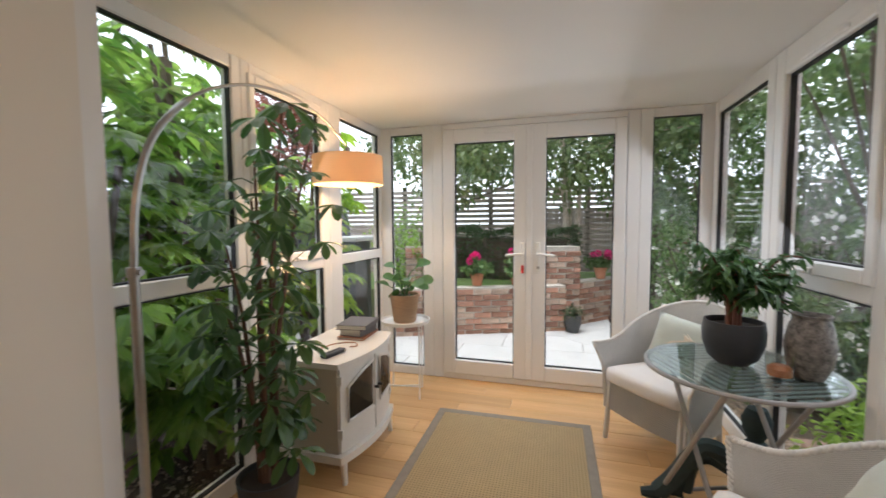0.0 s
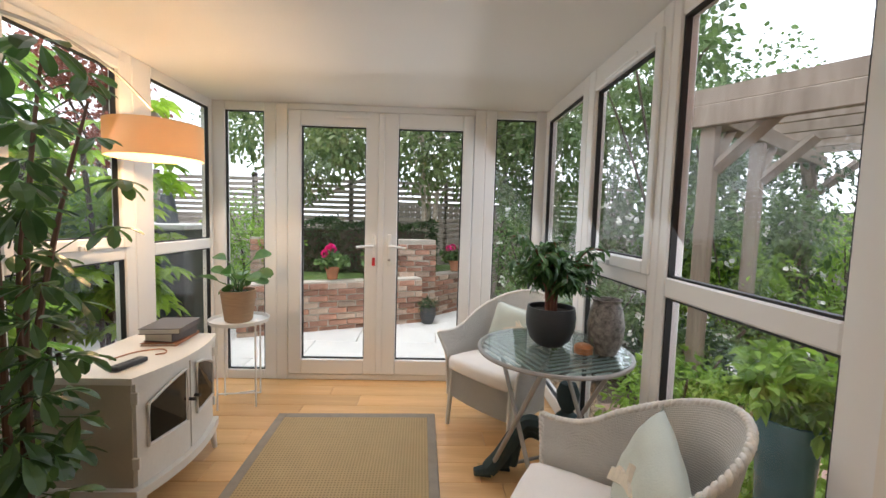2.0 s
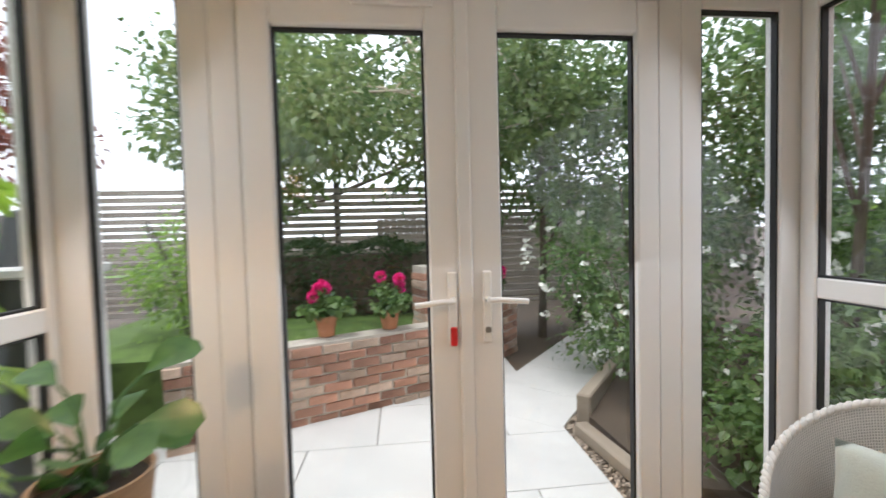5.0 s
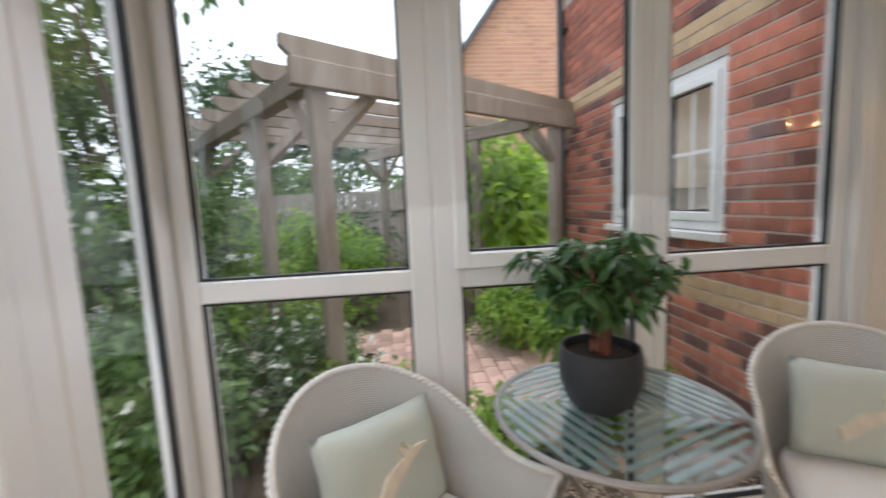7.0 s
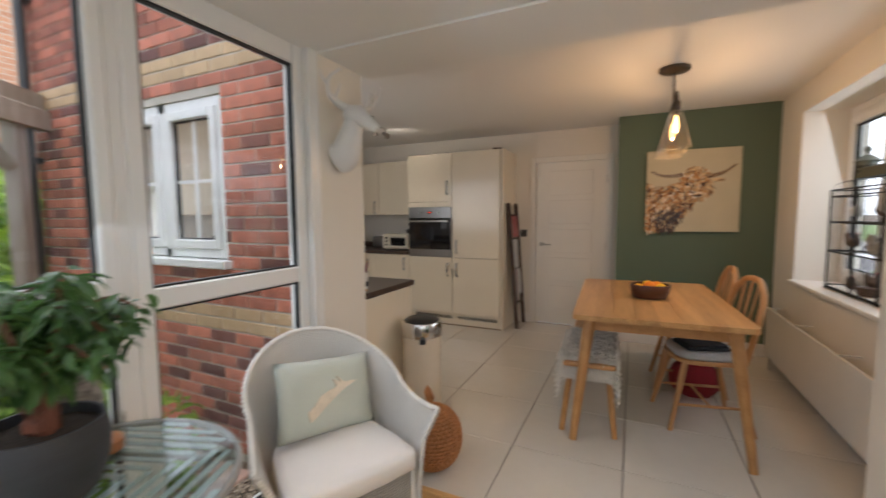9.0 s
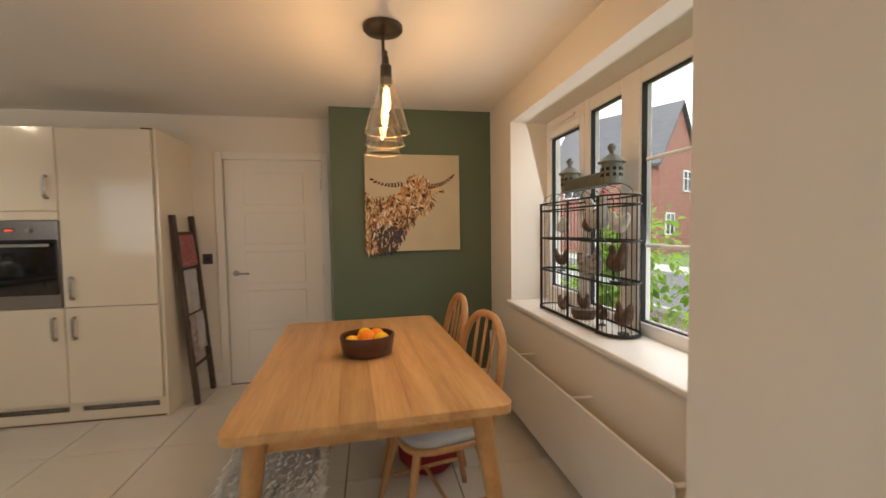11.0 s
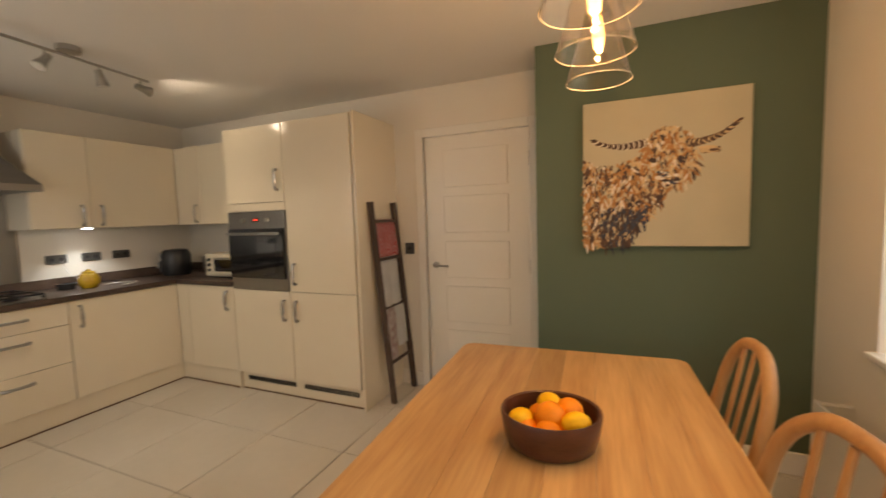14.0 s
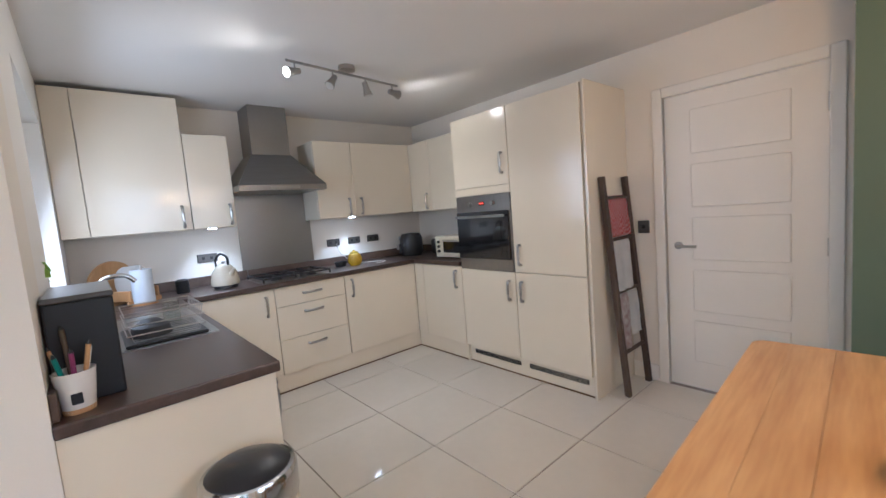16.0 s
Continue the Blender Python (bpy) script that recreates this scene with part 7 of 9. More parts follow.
# arc floor lamp
lp = thing("arc_floor_lamp", "tall brushed steel arc lamp with a cream drum shade", "floor lamp", -0.855, 1.615, 0)
part("base", lathe(bmesh.new(), [(0, 0.0), (0.15, 0.0), (0.15, 0.02), (0.14, 0.028), (0, 0.03)], 36), M_CHROME, lp, smooth=True)
part("pole", R((0, 0, 0.028), (0, 0.0, 1.20), 0.0145, 0.0145, 16), M_CHROME, lp, smooth=True)
part("collar", R((0, 0, 1.185), (0, 0, 1.215), 0.020, seg=16), M_CHROME, lp, smooth=True)
part("knob", R((0, 0, 1.2), (0.035, 0.0, 1.2), 0.009, seg=12), M_CHROME, lp)
arc = curve_pts([(0, 0, 1.20), (0, 0.02, 1.43), (0, 0.085, 1.62), (0, 0.225, 1.775), (0, 0.385, 1.865), (0, 0.57, 1.92), (0, 0.80, 1.935), (0, 1.05, 1.89), (0, 1.26, 1.80)], 8)
part("arc_arm", tube(bmesh.new(), arc, [0.0115 if i < 24 else 0.0065 for i in range(len(arc))], 10), M_CHROME, lp, smooth=True)
M_SHADE = bpy.data.materials.new("cream_lamp_shade")
M_SHADE.use_nodes = True
_n, _l = M_SHADE.node_tree.nodes, M_SHADE.node_tree.links
_p = _n["Principled BSDF"]
_p.inputs["Base Color"].default_value = (0.78, 0.58, 0.36, 1)
_p.inputs["Roughness"].default_value = 0.9
_t = _n.new("ShaderNodeBsdfTranslucent")
_t.inputs[0].default_value = (0.62, 0.48, 0.32, 1)
_nz = _n.new("ShaderNodeTexNoise")
_nz.inputs["Scale"].default_value = 180
_b = _n.new("ShaderNodeBump")
_b.inputs["Strength"].default_value = 0.15
_l.new(_nz.outputs["Fac"], _b.inputs["Height"])
_l.new(_b.outputs[0], _p.inputs["Normal"])
_m = _n.new("ShaderNodeMixShader")
_m.inputs[0].default_value = 0.3
_l.new(_p.outputs[0], _m.inputs[1])
_l.new(_t.outputs[0], _m.inputs[2])
_l.new(_m.outputs[0], _n["Material Output"].inputs[0])
SX, SY = 0.0, 1.28
part("shade", lathe(bmesh.new(), [(0.205, 1.57), (0.205, 1.735), (0.202, 1.735), (0.202, 1.57), (0.205, 1.57)], 48, at=(SX, SY, 0)), M_SHADE, lp, "cream fabric drum shade", True)
part("spider", R((SX - 0.2, SY, 1.73), (SX + 0.2, SY, 1.73), 0.003, seg=6), M_CHROME, lp)
part("socket", R((SX, SY, 1.79), (SX, SY, 1.70), 0.016, seg=12), M_CHROME, lp)
M_WARMBULB = mat("warm_bulb", (1, 0.9, 0.7), 0.3, emit=(1.0, 0.62, 0.28), emit_strength=30)
bm = bmesh.new()
bmesh.ops.create_uvsphere(bm, u_segments=14, v_segments=10, radius=0.028, matrix=Matrix.Translation((SX, SY, 1.665)))
part("bulb", bm, M_WARMBULB, lp, smooth=True)
lamp("arc_lamp_light", "POINT", pose(-0.855 + SX, 1.615 + SY, 1.625), 14, (1.0, 0.62, 0.30), 0.035)

# umbrella plant on the floor
M_SCHSTEM = mat("brown_plant_stem", (0.11, 0.055, 0.03), 0.7, vary=0.3, scale=14, fine=60, bump=0.4, stretch=(1, 1, 0.4))
L_SCHEF = leaf_mat("umbrella_plant_leaf", (0.026, 0.065, 0.02), (0.085, 0.16, 0.045), 0.28, 0.35)
sc = thing("umbrella_plant", "tall umbrella plant in a dark floor pot", "potted plant", -0.90, 2.20, 0)
pot_round(sc, [(0, 0), (0.10, 0), (0.125, 0.12), (0.135, 0.21), (0.125, 0.21), (0.115, 0.15)], M_POTDARK, 0.122, 0.185)
bm = bmesh.new()
rg = random.Random(12)
rn = np.random.default_rng(12)
P, F, U, S = [], [], [], []
stalks = bmesh.new()
for k, (a, r1, h) in enumerate(((0.2, 0.06, 1.30), (1.5, 0.16, 1.88), (2.6, 0.10, 1.45), (4.2, 0.14, 1.25), (5.3, 0.10, 1.60), (1.2, 0.26, 1.72), (4.8, 0.22, 1.0))):
    line = curve_pts([(0.03 * math.cos(a), 0.03 * math.sin(a), 0.18), (0.05 * math.cos(a), 0.05 * math.sin(a), h * 0.4), (r1 * 0.6 * math.cos(a), r1 * 0.6 * math.sin(a), h * 0.75), (r1 * math.cos(a), r1 * math.sin(a), h)], 8)
    tube(bm, line, [0.015 * (1 - 0.7 * i / len(line)) for i in range(len(line))], 7)
    for i in range(4, len(line)):
        for q in range(1 if i % 3 == k % 3 or i % 7 == 0 else 0):
            a2 = rg.uniform(0, 6.28)
            st_ = rg.uniform(0.10, 0.21)
            c = line[i] + Vector((st_ * math.cos(a2), st_ * math.sin(a2), rg.uniform(-0.02, 0.10)))
            c.x = max(c.x, -0.24)
            tube(stalks, [line[i], (line[i] + c) / 2 + Vector((0, 0, 0.02)), c], 0.0025, 4)
            nl = rg.choice((5, 6, 7))
            for m_ in range(nl):
                an = 2 * math.pi * m_ / nl + a2
                P.append(c)
                F.append((math.cos(an), math.sin(an), rg.uniform(-0.9, 0.05)))
                U.append((rg.uniform(-0.2, 0.2), rg.uniform(-0.2, 0.2), 1))
                S.append(rg.uniform(0.075, 0.115))
for k in range(14):      # side shoots reaching towards the wall end
    b0 = Vector((0.08, -0.04, 0.38 + 0.108 * k))
    a2 = radians(rg.uniform(-58, -8))
    st_ = rg.uniform(0.07, 0.155)
    c = b0 + Vector((st_ * math.cos(a2), st_ * math.sin(a2), rg.uniform(0.0, 0.08)))
    tube(stalks, [Vector((0.03, -0.01, b0.z - 0.06)), b0, c], 0.003, 4)
    for m_ in range(8):
        an = 2 * math.pi * m_ / 8 + a2
        P.append(c + Vector((0.025 * math.cos(an), 0.025 * math.sin(an), 0)))
        F.append((math.cos(an), math.sin(an), rg.uniform(-0.8, 0.1)))
        U.append((rg.uniform(-0.3, 0.3), rg.uniform(-0.3, 0.3), 1))
        S.append(rg.uniform(0.085, 0.12))
part("stem", bm, M_SCHSTEM, sc, smooth=True)
tagged(part("leaf_stalk", stalks, L_SCHEF, sc), kind="stuff")
S = np.array(S)
mesh_part("foliage", leaf_mesh("foliage", P, F, U, S, S * 0.48, 0.22, True), L_SCHEF, sc)

# deer head on the wall end: one plain shape
M_DEER = mat("white_resin", (0.74, 0.73, 0.71), 0.6, vary=0.04, scale=8, fine=90, bump=0.1)
bm = bmesh.new()
tube(bm, curve_pts([(0.0, 0, -0.07), (-0.045, 0, -0.05), (-0.085, 0, 0.04), (-0.115, 0, 0.13)], 5), [0.088, 0.092, 0.092, 0.09, 0.087, 0.083, 0.078, 0.074, 0.070, 0.066, 0.062, 0.058, 0.056, 0.054, 0.052, 0.05], 16, flat=1.15)
tube(bm, curve_pts([(-0.07, 0, 0.16), (-0.15, 0, 0.14), (-0.22, 0, 0.095), (-0.275, 0, 0.06)], 5), [0.045, 0.055, 0.06, 0.062, 0.060, 0.056, 0.052, 0.048, 0.044, 0.040, 0.037, 0.034, 0.031, 0.028, 0.026, 0.018], 12)
for s in (-1, 1):
    tube(bm, curve_pts([(-0.085, s * 0.045, 0.175), (-0.07, s * 0.085, 0.205), (-0.06, s * 0.125, 0.235), (-0.055, s * 0.15, 0.245)], 4), [0.016, 0.021, 0.026, 0.030, 0.032, 0.033, 0.033, 0.031, 0.028, 0.024, 0.018, 0.012, 0.005], 10, flat=0.45)
    tube(bm, curve_pts([(-0.10, s * 0.025, 0.19), (-0.088, s * 0.10, 0.205), (-0.09, s * 0.18, 0.235), (-0.125, s * 0.215, 0.30), (-0.175, s * 0.185, 0.345)], 5), [0.018 - 0.0006 * i for i in range(21)], 10)
    tube(bm, curve_pts([(-0.088, s * 0.13, 0.213), (-0.105, s * 0.125, 0.255), (-0.125, s * 0.125, 0.295)], 4), [0.012 - 0.001 * i for i in range(9)], 8)
    tube(bm, curve_pts([(-0.105, s * 0.203, 0.268), (-0.085, s * 0.225, 0.305), (-0.08, s * 0.232, 0.345)], 4), [0.011 - 0.001 * i for i in range(9)], 8)
deer = part("deer_head", bm, M_DEER, None, smooth=True)
deer.matrix_world = pose(JE - 0.003, 1.40, 1.74) @ Matrix.Scale(0.90, 4)
tagged(deer, "white resin stag head mounted on the cream wall end", "wall ornament")


# ---------------------------------------------------------------- dining area
TX, TY, TR = -0.195, -0.15, 2.8
dt = thing("dining_table", "honey oak dining table with splayed legs", "dining table", TX, TY, 0, TR)
PL = 8
for k in range(PL):
    x0, x1 = -0.475 + 0.95 * k / PL, -0.475 + 0.95 * (k + 1) / PL
    b_ = bmesh.new()
    e = 0.0005
    inset = 0.0 if 0 < k < PL - 1 else 0.045
    if inset:
        s = -1 if k == 0 else 1
        xo, xi = (x0, x1) if k == 0 else (x1, x0)
        pts = [(xi, -0.76), (xi, 0.76)] + [(xo - s * 0.05 + s * 0.05 * math.sin(radians(q * 15)), 0.71 + 0.05 * math.cos(radians(q * 15))) for q in range(7)] + [(xo - s * 0.05 + s * 0.05 * math.cos(radians(q * 15)), -0.71 - 0.05 * math.sin(radians(q * 15))) for q in range(7)]
        f = b_.faces.new([b_.verts.new((px, py, 0.73)) for px, py in pts])
        r_ = bmesh.ops.extrude_face_region(b_, geom=[f])
        for q in r_["geom"]:
            if isinstance(q, bmesh.types.BMVert):
                q.co.z = 0.76
    else:
        box(b_, x0 + e, x1 - e, -0.76, 0.76, 0.73, 0.76)
    part("plank", b_, M_OAKTOP, dt)
part("apron_rail", B(-0.37, 0.37, 0.65, 0.672, 0.655, 0.73), M_OAK, dt)
part("apron_rail", B(-0.37, 0.37, -0.672, -0.65, 0.655, 0.73), M_OAK, dt)
part("apron_rail", B(-0.385, -0.363, -0.65, 0.65, 0.655, 0.73), M_OAK, dt)
part("apron_rail", B(0.363, 0.385, -0.65, 0.65, 0.655, 0.73), M_OAK, dt)
for sx in (-1, 1):
    for sy in (-1, 1):
        bm = bmesh.new()
        tube(bm, [(sx * 0.375, sy * 0.665, 0.729), (sx * 0.455, sy * 0.795, 0.0)], [0.038, 0.022], 12)
        part("leg", bm, M_OAK, dt, smooth=True)

# bench with sheepskin
M_FLEECE = mat("white_sheepskin", (0.84, 0.81, 0.75), 1.0, vary=0.12, scale=20, fine=120, bump=0.9, sheen=0.6)
bn = thing("oak_bench", "oak bench beside the dining table", "bench", 0.175, -0.05, 0, TR)
part("seat", B(-0.155, 0.155, -0.62, 0.62, 0.415, 0.445, 0.012, 2), M_OAK, bn)
part("rail", B(-0.012, 0.012, -0.5, 0.5, 0.36, 0.414), M_OAK, bn)
for sx in (-1, 1):
    for sy in (-1, 1):
        part("leg", tube(bmesh.new(), [(sx * 0.11, sy * 0.53, 0.42), (sx * 0.155, sy * 0.62, 0.0)], [0.022, 0.017], 10), M_OAK, bn, smooth=True)
fl = thing("sheepskin_throw", "white sheepskin draped over the bench end", "sheepskin", 0.171, 0.225, 0, TR)
bm = bmesh.new()
rows = []
for j in range(29):
    v = j / 28
    y = -0.42 + 0.84 * v
    row = []
    for i in range(25):
        u = 2 * i / 24 - 1
        w = 0.30 * (1 - 0.12 * math.cos(v * 6.28))
        a = u * w
        n_ = 0.016 * noise.noise((u * 9, v * 16, 1)) + 0.010 * noise.noise((u * 21, v * 38, 4))
        if abs(a) < 0.165:
            p = [a, y, 0.462 + n_]
        else:
            d = abs(a) - 0.165
            p = [math.copysign(0.168 + 0.03 * d + n_ * 0.8, a), y, 0.455 - d * 1.15]
        if v > 0.86:
            d = (v - 0.86) * 0.84
            p[2] -= d * 1.0
            p[1] -= d * 0.55
        row.append(p)
    rows.append(row)
grid_faces(bm, rows)
bmesh.ops.solidify(bm, geom=bm.faces[:], thickness=0.016)
part("fleece", bm, M_FLEECE, fl, smooth="all")
rn = np.random.default_rng(4)
pts = np.array([p for r_ in rows for p in r_])
idx = rn.integers(0, len(pts), 5000)
pp = pts[idx] + rn.normal(size=(5000, 3)) * (0.008, 0.012, 0.006)
dd = rn.normal(size=(5000, 3)) * 0.6 + np.stack([np.sign(pp[:, 0]) * (np.abs(pp[:, 0]) > 0.16), np.zeros(5000), np.where(np.abs(pp[:, 0]) > 0.16, -0.6, 0.8)], 1)
tagged(mesh_part("wool", leaf_mesh("wool", pp, dd, rn.normal(size=(5000, 3)), 0.015, 0.006, 0.3), M_FLEECE, fl), kind="stuff")


# chairs with hoop backs
M_OAKCH = wood_mat("oak_chair", (0.40, 0.19, 0.07), (0.52, 0.28, 0.11), 9, 0.38, "z", 0.05)
M_PAD = mat("pale_grey_seat_pad", (0.50, 0.49, 0.48), 0.95, vary=0.08, scale=20, fine=150, bump=0.4)
def dining_chair(x, y, rz):
    c = thing("dining_chair", "oak dining chair with a hooped spindle back", "chair", x, y, 0, rz, "dining chairs")
    # faces local -y
    bm = bmesh.new()
    rows = [[(0.20 * s * math.copysign(abs(math.cos(2 * math.pi * k / 32)) ** 0.6, math.cos(2 * math.pi * k / 32)), 0.20 * s * math.copysign(abs(math.sin(2 * math.pi * k / 32)) ** 0.6, math.sin(2 * math.pi * k / 32)), z) for k in range(32)] for s, z in ((0.9, 0.42), (1.0, 0.428), (1.0, 0.445), (0.96, 0.452), (0.6, 0.447))]
    vs = grid_faces(bm, rows, True)
    bm.faces.new(vs[0])
    bm.faces.new(vs[-1])
    part("seat", bm, M_OAKCH, c, smooth=True)
    hoop = curve_pts([(-0.185, 0.17, 0.44), (-0.20, 0.205, 0.62), (-0.185, 0.250, 0.83), (-0.10, 0.272, 0.93), (0, 0.278, 0.95), (0.10, 0.272, 0.93), (0.185, 0.250, 0.83), (0.20, 0.205, 0.62), (0.185, 0.17, 0.44)], 6)
    part("hoop_back", tube(bmesh.new(), hoop, 0.019, 10), M_OAKCH, c, smooth=True)
    for k in (-1, 0, 1):
        part("back_slat", tube(bmesh.new(), curve_pts([(0.065 * k, 0.17, 0.445), (0.075 * k, 0.22, 0.66), (0.085 * k, 0.272, 0.93)], 4), 0.011, 8, flat=0.6), M_OAKCH, c, smooth=True)
    for sx in (-1, 1):
        for sy in (-1, 1):
            part("leg", tube(bmesh.new(), [(sx * 0.14, sy * 0.14, 0.43), (sx * 0.205, sy * 0.235, 0.0)], [0.019, 0.014], 10), M_OAKCH, c, smooth=True)
    for sx in (-1, 1):
        part("stretcher", R((sx * 0.170, -0.18, 0.16), (sx * 0.170, 0.18, 0.16), 0.009), M_OAKCH, c)
    part("stretcher", R((-0.168, 0.0, 0.16), (0.168, 0.0, 0.16), 0.009), M_OAKCH, c)
    return c


def seat_pad(x, y, rz):
    p = thing("seat_pad", "quilted pale grey seat pad on a chair", "cushion", x, y, 0.4525, rz, "seat pads")
    bm = bmesh.new()
    rows = []
    for s, z in ((0.97, 0.0), (1.03, 0.012), (1.03, 0.026), (0.97, 0.038), (0.75, 0.042), (0.4, 0.036)):
        rows.append([(0.19 * s * math.copysign(abs(math.cos(2 * math.pi * k / 32)) ** 0.6, math.cos(2 * math.pi * k / 32)), 0.19 * s * math.copysign(abs(math.sin(2 * math.pi * k / 32)) ** 0.6, math.sin(2 * math.pi * k / 32)), z) for k in range(32)])
    vs = grid_faces(bm, rows, True)
    bm.faces.new(vs[0])
    bm.faces.new(vs[-1])
    part("pad", bm, M_PAD, p, smooth="all")
    for a in range(4):
        part("tuft", R((0.08 * math.cos(a * 1.57), 0.08 * math.sin(a * 1.57), 0.036), (0.08 * math.cos(a * 1.57), 0.08 * math.sin(a * 1.57), 0.043), 0.008), M_PAD, p)
    return p


# both chairs stand at the window side, facing the table
for cx, cy, a in ((-0.51, 0.06, 102), (-0.49, -0.53, 92)):
    dining_chair(cx, cy, a)
    seat_pad(cx, cy, a)
M_DARKCLOTH = mat("dark_folded_cloth", (0.02, 0.02, 0.025), 0.95, vary=0.3, scale=20)
t = thing("folded_cloth", "dark folded cloth lying on a chair", "cloth", -0.50, 0.07, 0.496, 20)
part("fold", B(-0.13, 0.13, -0.11, 0.11, 0, 0.02, 0.009, 2), M_DARKCLOTH, t)
part("fold", B(-0.12, 0.12, -0.10, 0.10, 0.0205, 0.036, 0.007, 2), M_DARKCLOTH, t)
M_CRIMSON = mat("crimson_felt", (0.24, 0.012, 0.02), 0.9, vary=0.2, scale=14, fine=100, bump=0.3)
t = thing("red_floor_bag", "round crimson felt bag under the table", "bag", -0.53, -0.40, 0.0)
part("bag_body", lathe(bmesh.new(), [(0, 0.0), (0.12, 0.0), (0.17, 0.06), (0.175, 0.12), (0.14, 0.20), (0.07, 0.235), (0, 0.24)], 24), M_CRIMSON, t, smooth=True)

# fruit bowl
M_BOWL = mat("brown_glazed_stoneware", (0.085, 0.030, 0.016), 0.3, vary=0.3, scale=8, fine=60, bump=0.1, stretch=(1, 1, 3))
bw = thing("fruit_bowl", "deep oval brown stoneware bowl on the table", "bowl", -0.2, -0.115, 0.7605, 12)
part("bowl_wall", lathe(bmesh.new(), [(0, 0.0), (0.105, 0.0), (0.116, 0.008), (0.128, 0.05), (0.134, 0.094), (0.131, 0.10), (0.124, 0.097), (0.118, 0.05), (0.104, 0.015), (0, 0.012)], 44, 1.0, 0.88), M_BOWL, bw, smooth=True)
M_ORANGE_F = mat("orange_peel", (0.90, 0.27, 0.003), 0.62, vary=0.08, scale=10, fine=160, bump=0.35)
M_LEMON = mat("lemon_peel", (0.92, 0.50, 0.004), 0.62, vary=0.08, scale=10, fine=160, bump=0.35)
def fruit(nm, lb, mt, dx, dy, dz, r, long=1.0, rz=0):
    p = thing(nm, lb, nm, -0.2 + dx, -0.115 + dy, 0.7605 + dz, rz, "fruit in the bowl")
    bm = bmesh.new()
    bmesh.ops.create_uvsphere(bm, u_segments=20, v_segments=14, radius=r)
    for v in bm.verts:
        v.co.x *= long
        v.co.z *= 0.94
        if long > 1.1 and abs(v.co.x) > r * long * 0.85:
            v.co.y *= 0.8
            v.co.x *= 1.05
    part("peel", bm, mt, p, smooth="all")
    part("stalk_end", R((r * long * 0.97, 0, 0), (r * long * 1.01, 0, 0), 0.004, seg=8), M_BARK, p)
for q in ((-0.06, 0.02, 0.052, 0.040), (0.03, -0.04, 0.052, 0.040), (0.065, 0.045, 0.052, 0.038), (0.0, 0.05, 0.052, 0.037), (-0.045, -0.045, 0.05, 0.037), (0.0, 0.008, 0.082, 0.040), (-0.045, -0.04, 0.080, 0.038)):
    fruit("orange", "ripe orange in a fruit bowl", M_ORANGE_F, *q)
for q in ((-0.068, 0.02, 0.078, 0.032, 1.2, 30), (0.01, -0.055, 0.084, 0.034, 1.2, 130), (0.075, 0.035, 0.074, 0.031, 1.2, 60)):
    fruit("lemon", "yellow lemon in a fruit bowl", M_LEMON, *q)

# pendant bar with three glass cones
M_DARKBRASS = mat("aged_dark_metal", (0.10, 0.085, 0.07), 0.4, 0.9, vary=0.2, scale=12)
M_RIMGLINT = mat("pale_edge_glint", (0.55, 0.50, 0.40), 0.1, vary=0.02)
M_CONE = glass_mat("clear_lamp_glass", (1.0, 0.97, 0.92), 1.6, 0.01)
pd = thing("pendant_light", "dark metal pendant with three clear glass cones", "pendant light", -0.31, -0.19, 0)
part("ceiling_rose", lathe(bmesh.new(), [(0, KC - 0.035), (0.02, KC - 0.034), (0.09, KC - 0.026), (0.098, KC - 0.018), (0.098, KC - 0.001), (0, KC - 0.001)], 36), M_DARKBRASS, pd, smooth=True)
part("drop_rod", R((0, 0, KC - 0.03), (0, 0, 2.145), 0.008), M_DARKBRASS, pd)
part("hanging_bar", R((0, -0.265, 2.14), (0, 0.265, 2.14), 0.009), M_DARKBRASS, pd, smooth=True)
M_FILAMENT = mat("glowing_filament_bulb", (1, 0.8, 0.5), 0.2, emit=(1.0, 0.60, 0.22), emit_strength=4)
for k, y in enumerate((0.255, 0.0, -0.255)):
    part("stem", R((0, y, 2.14), (0, y, 2.12), 0.007), M_DARKBRASS, pd)
    part("lamp_holder", lathe(bmesh.new(), [(0, 2.125), (0.012, 2.125), (0.014, 2.09), (0.024, 2.085), (0.026, 2.01), (0.02, 2.0), (0, 2.0)], 18, at=(0, y, 0)), M_DARKBRASS, pd, smooth=True)
    cone = part("glass_cone", lathe(bmesh.new(), [(0.030, 2.03), (0.045, 1.985), (0.098, 1.80), (0.100, 1.795), (0.097, 1.797), (0.042, 1.984), (0.027, 2.028)], 36, at=(0, y, 0)), M_CONE, pd, "clear glass cone shade", True)
    cone.visible_shadow = False
    # opaque pale ring: the glint along the glass edge put in as colour
    rim = part("rim", tube(bmesh.new(), [(0.0985 * math.cos(2 * math.pi * q / 36), y + 0.0985 * math.sin(2 * math.pi * q / 36), 1.797) for q in range(36)], 0.0011, 6, True), M_RIMGLINT, cone)
    part("bulb", lathe(bmesh.new(), [(0, 2.0), (0.011, 1.99), (0.015, 1.965), (0.018, 1.93), (0.015, 1.90), (0, 1.885)], 16, at=(0, y, 0)), M_FILAMENT, pd, smooth=True)
    lamp("pendant_lamp", "POINT", pose(-0.31, -0.19 + y, 1.868), 3.4, (1.0, 0.56, 0.24), 0.009)

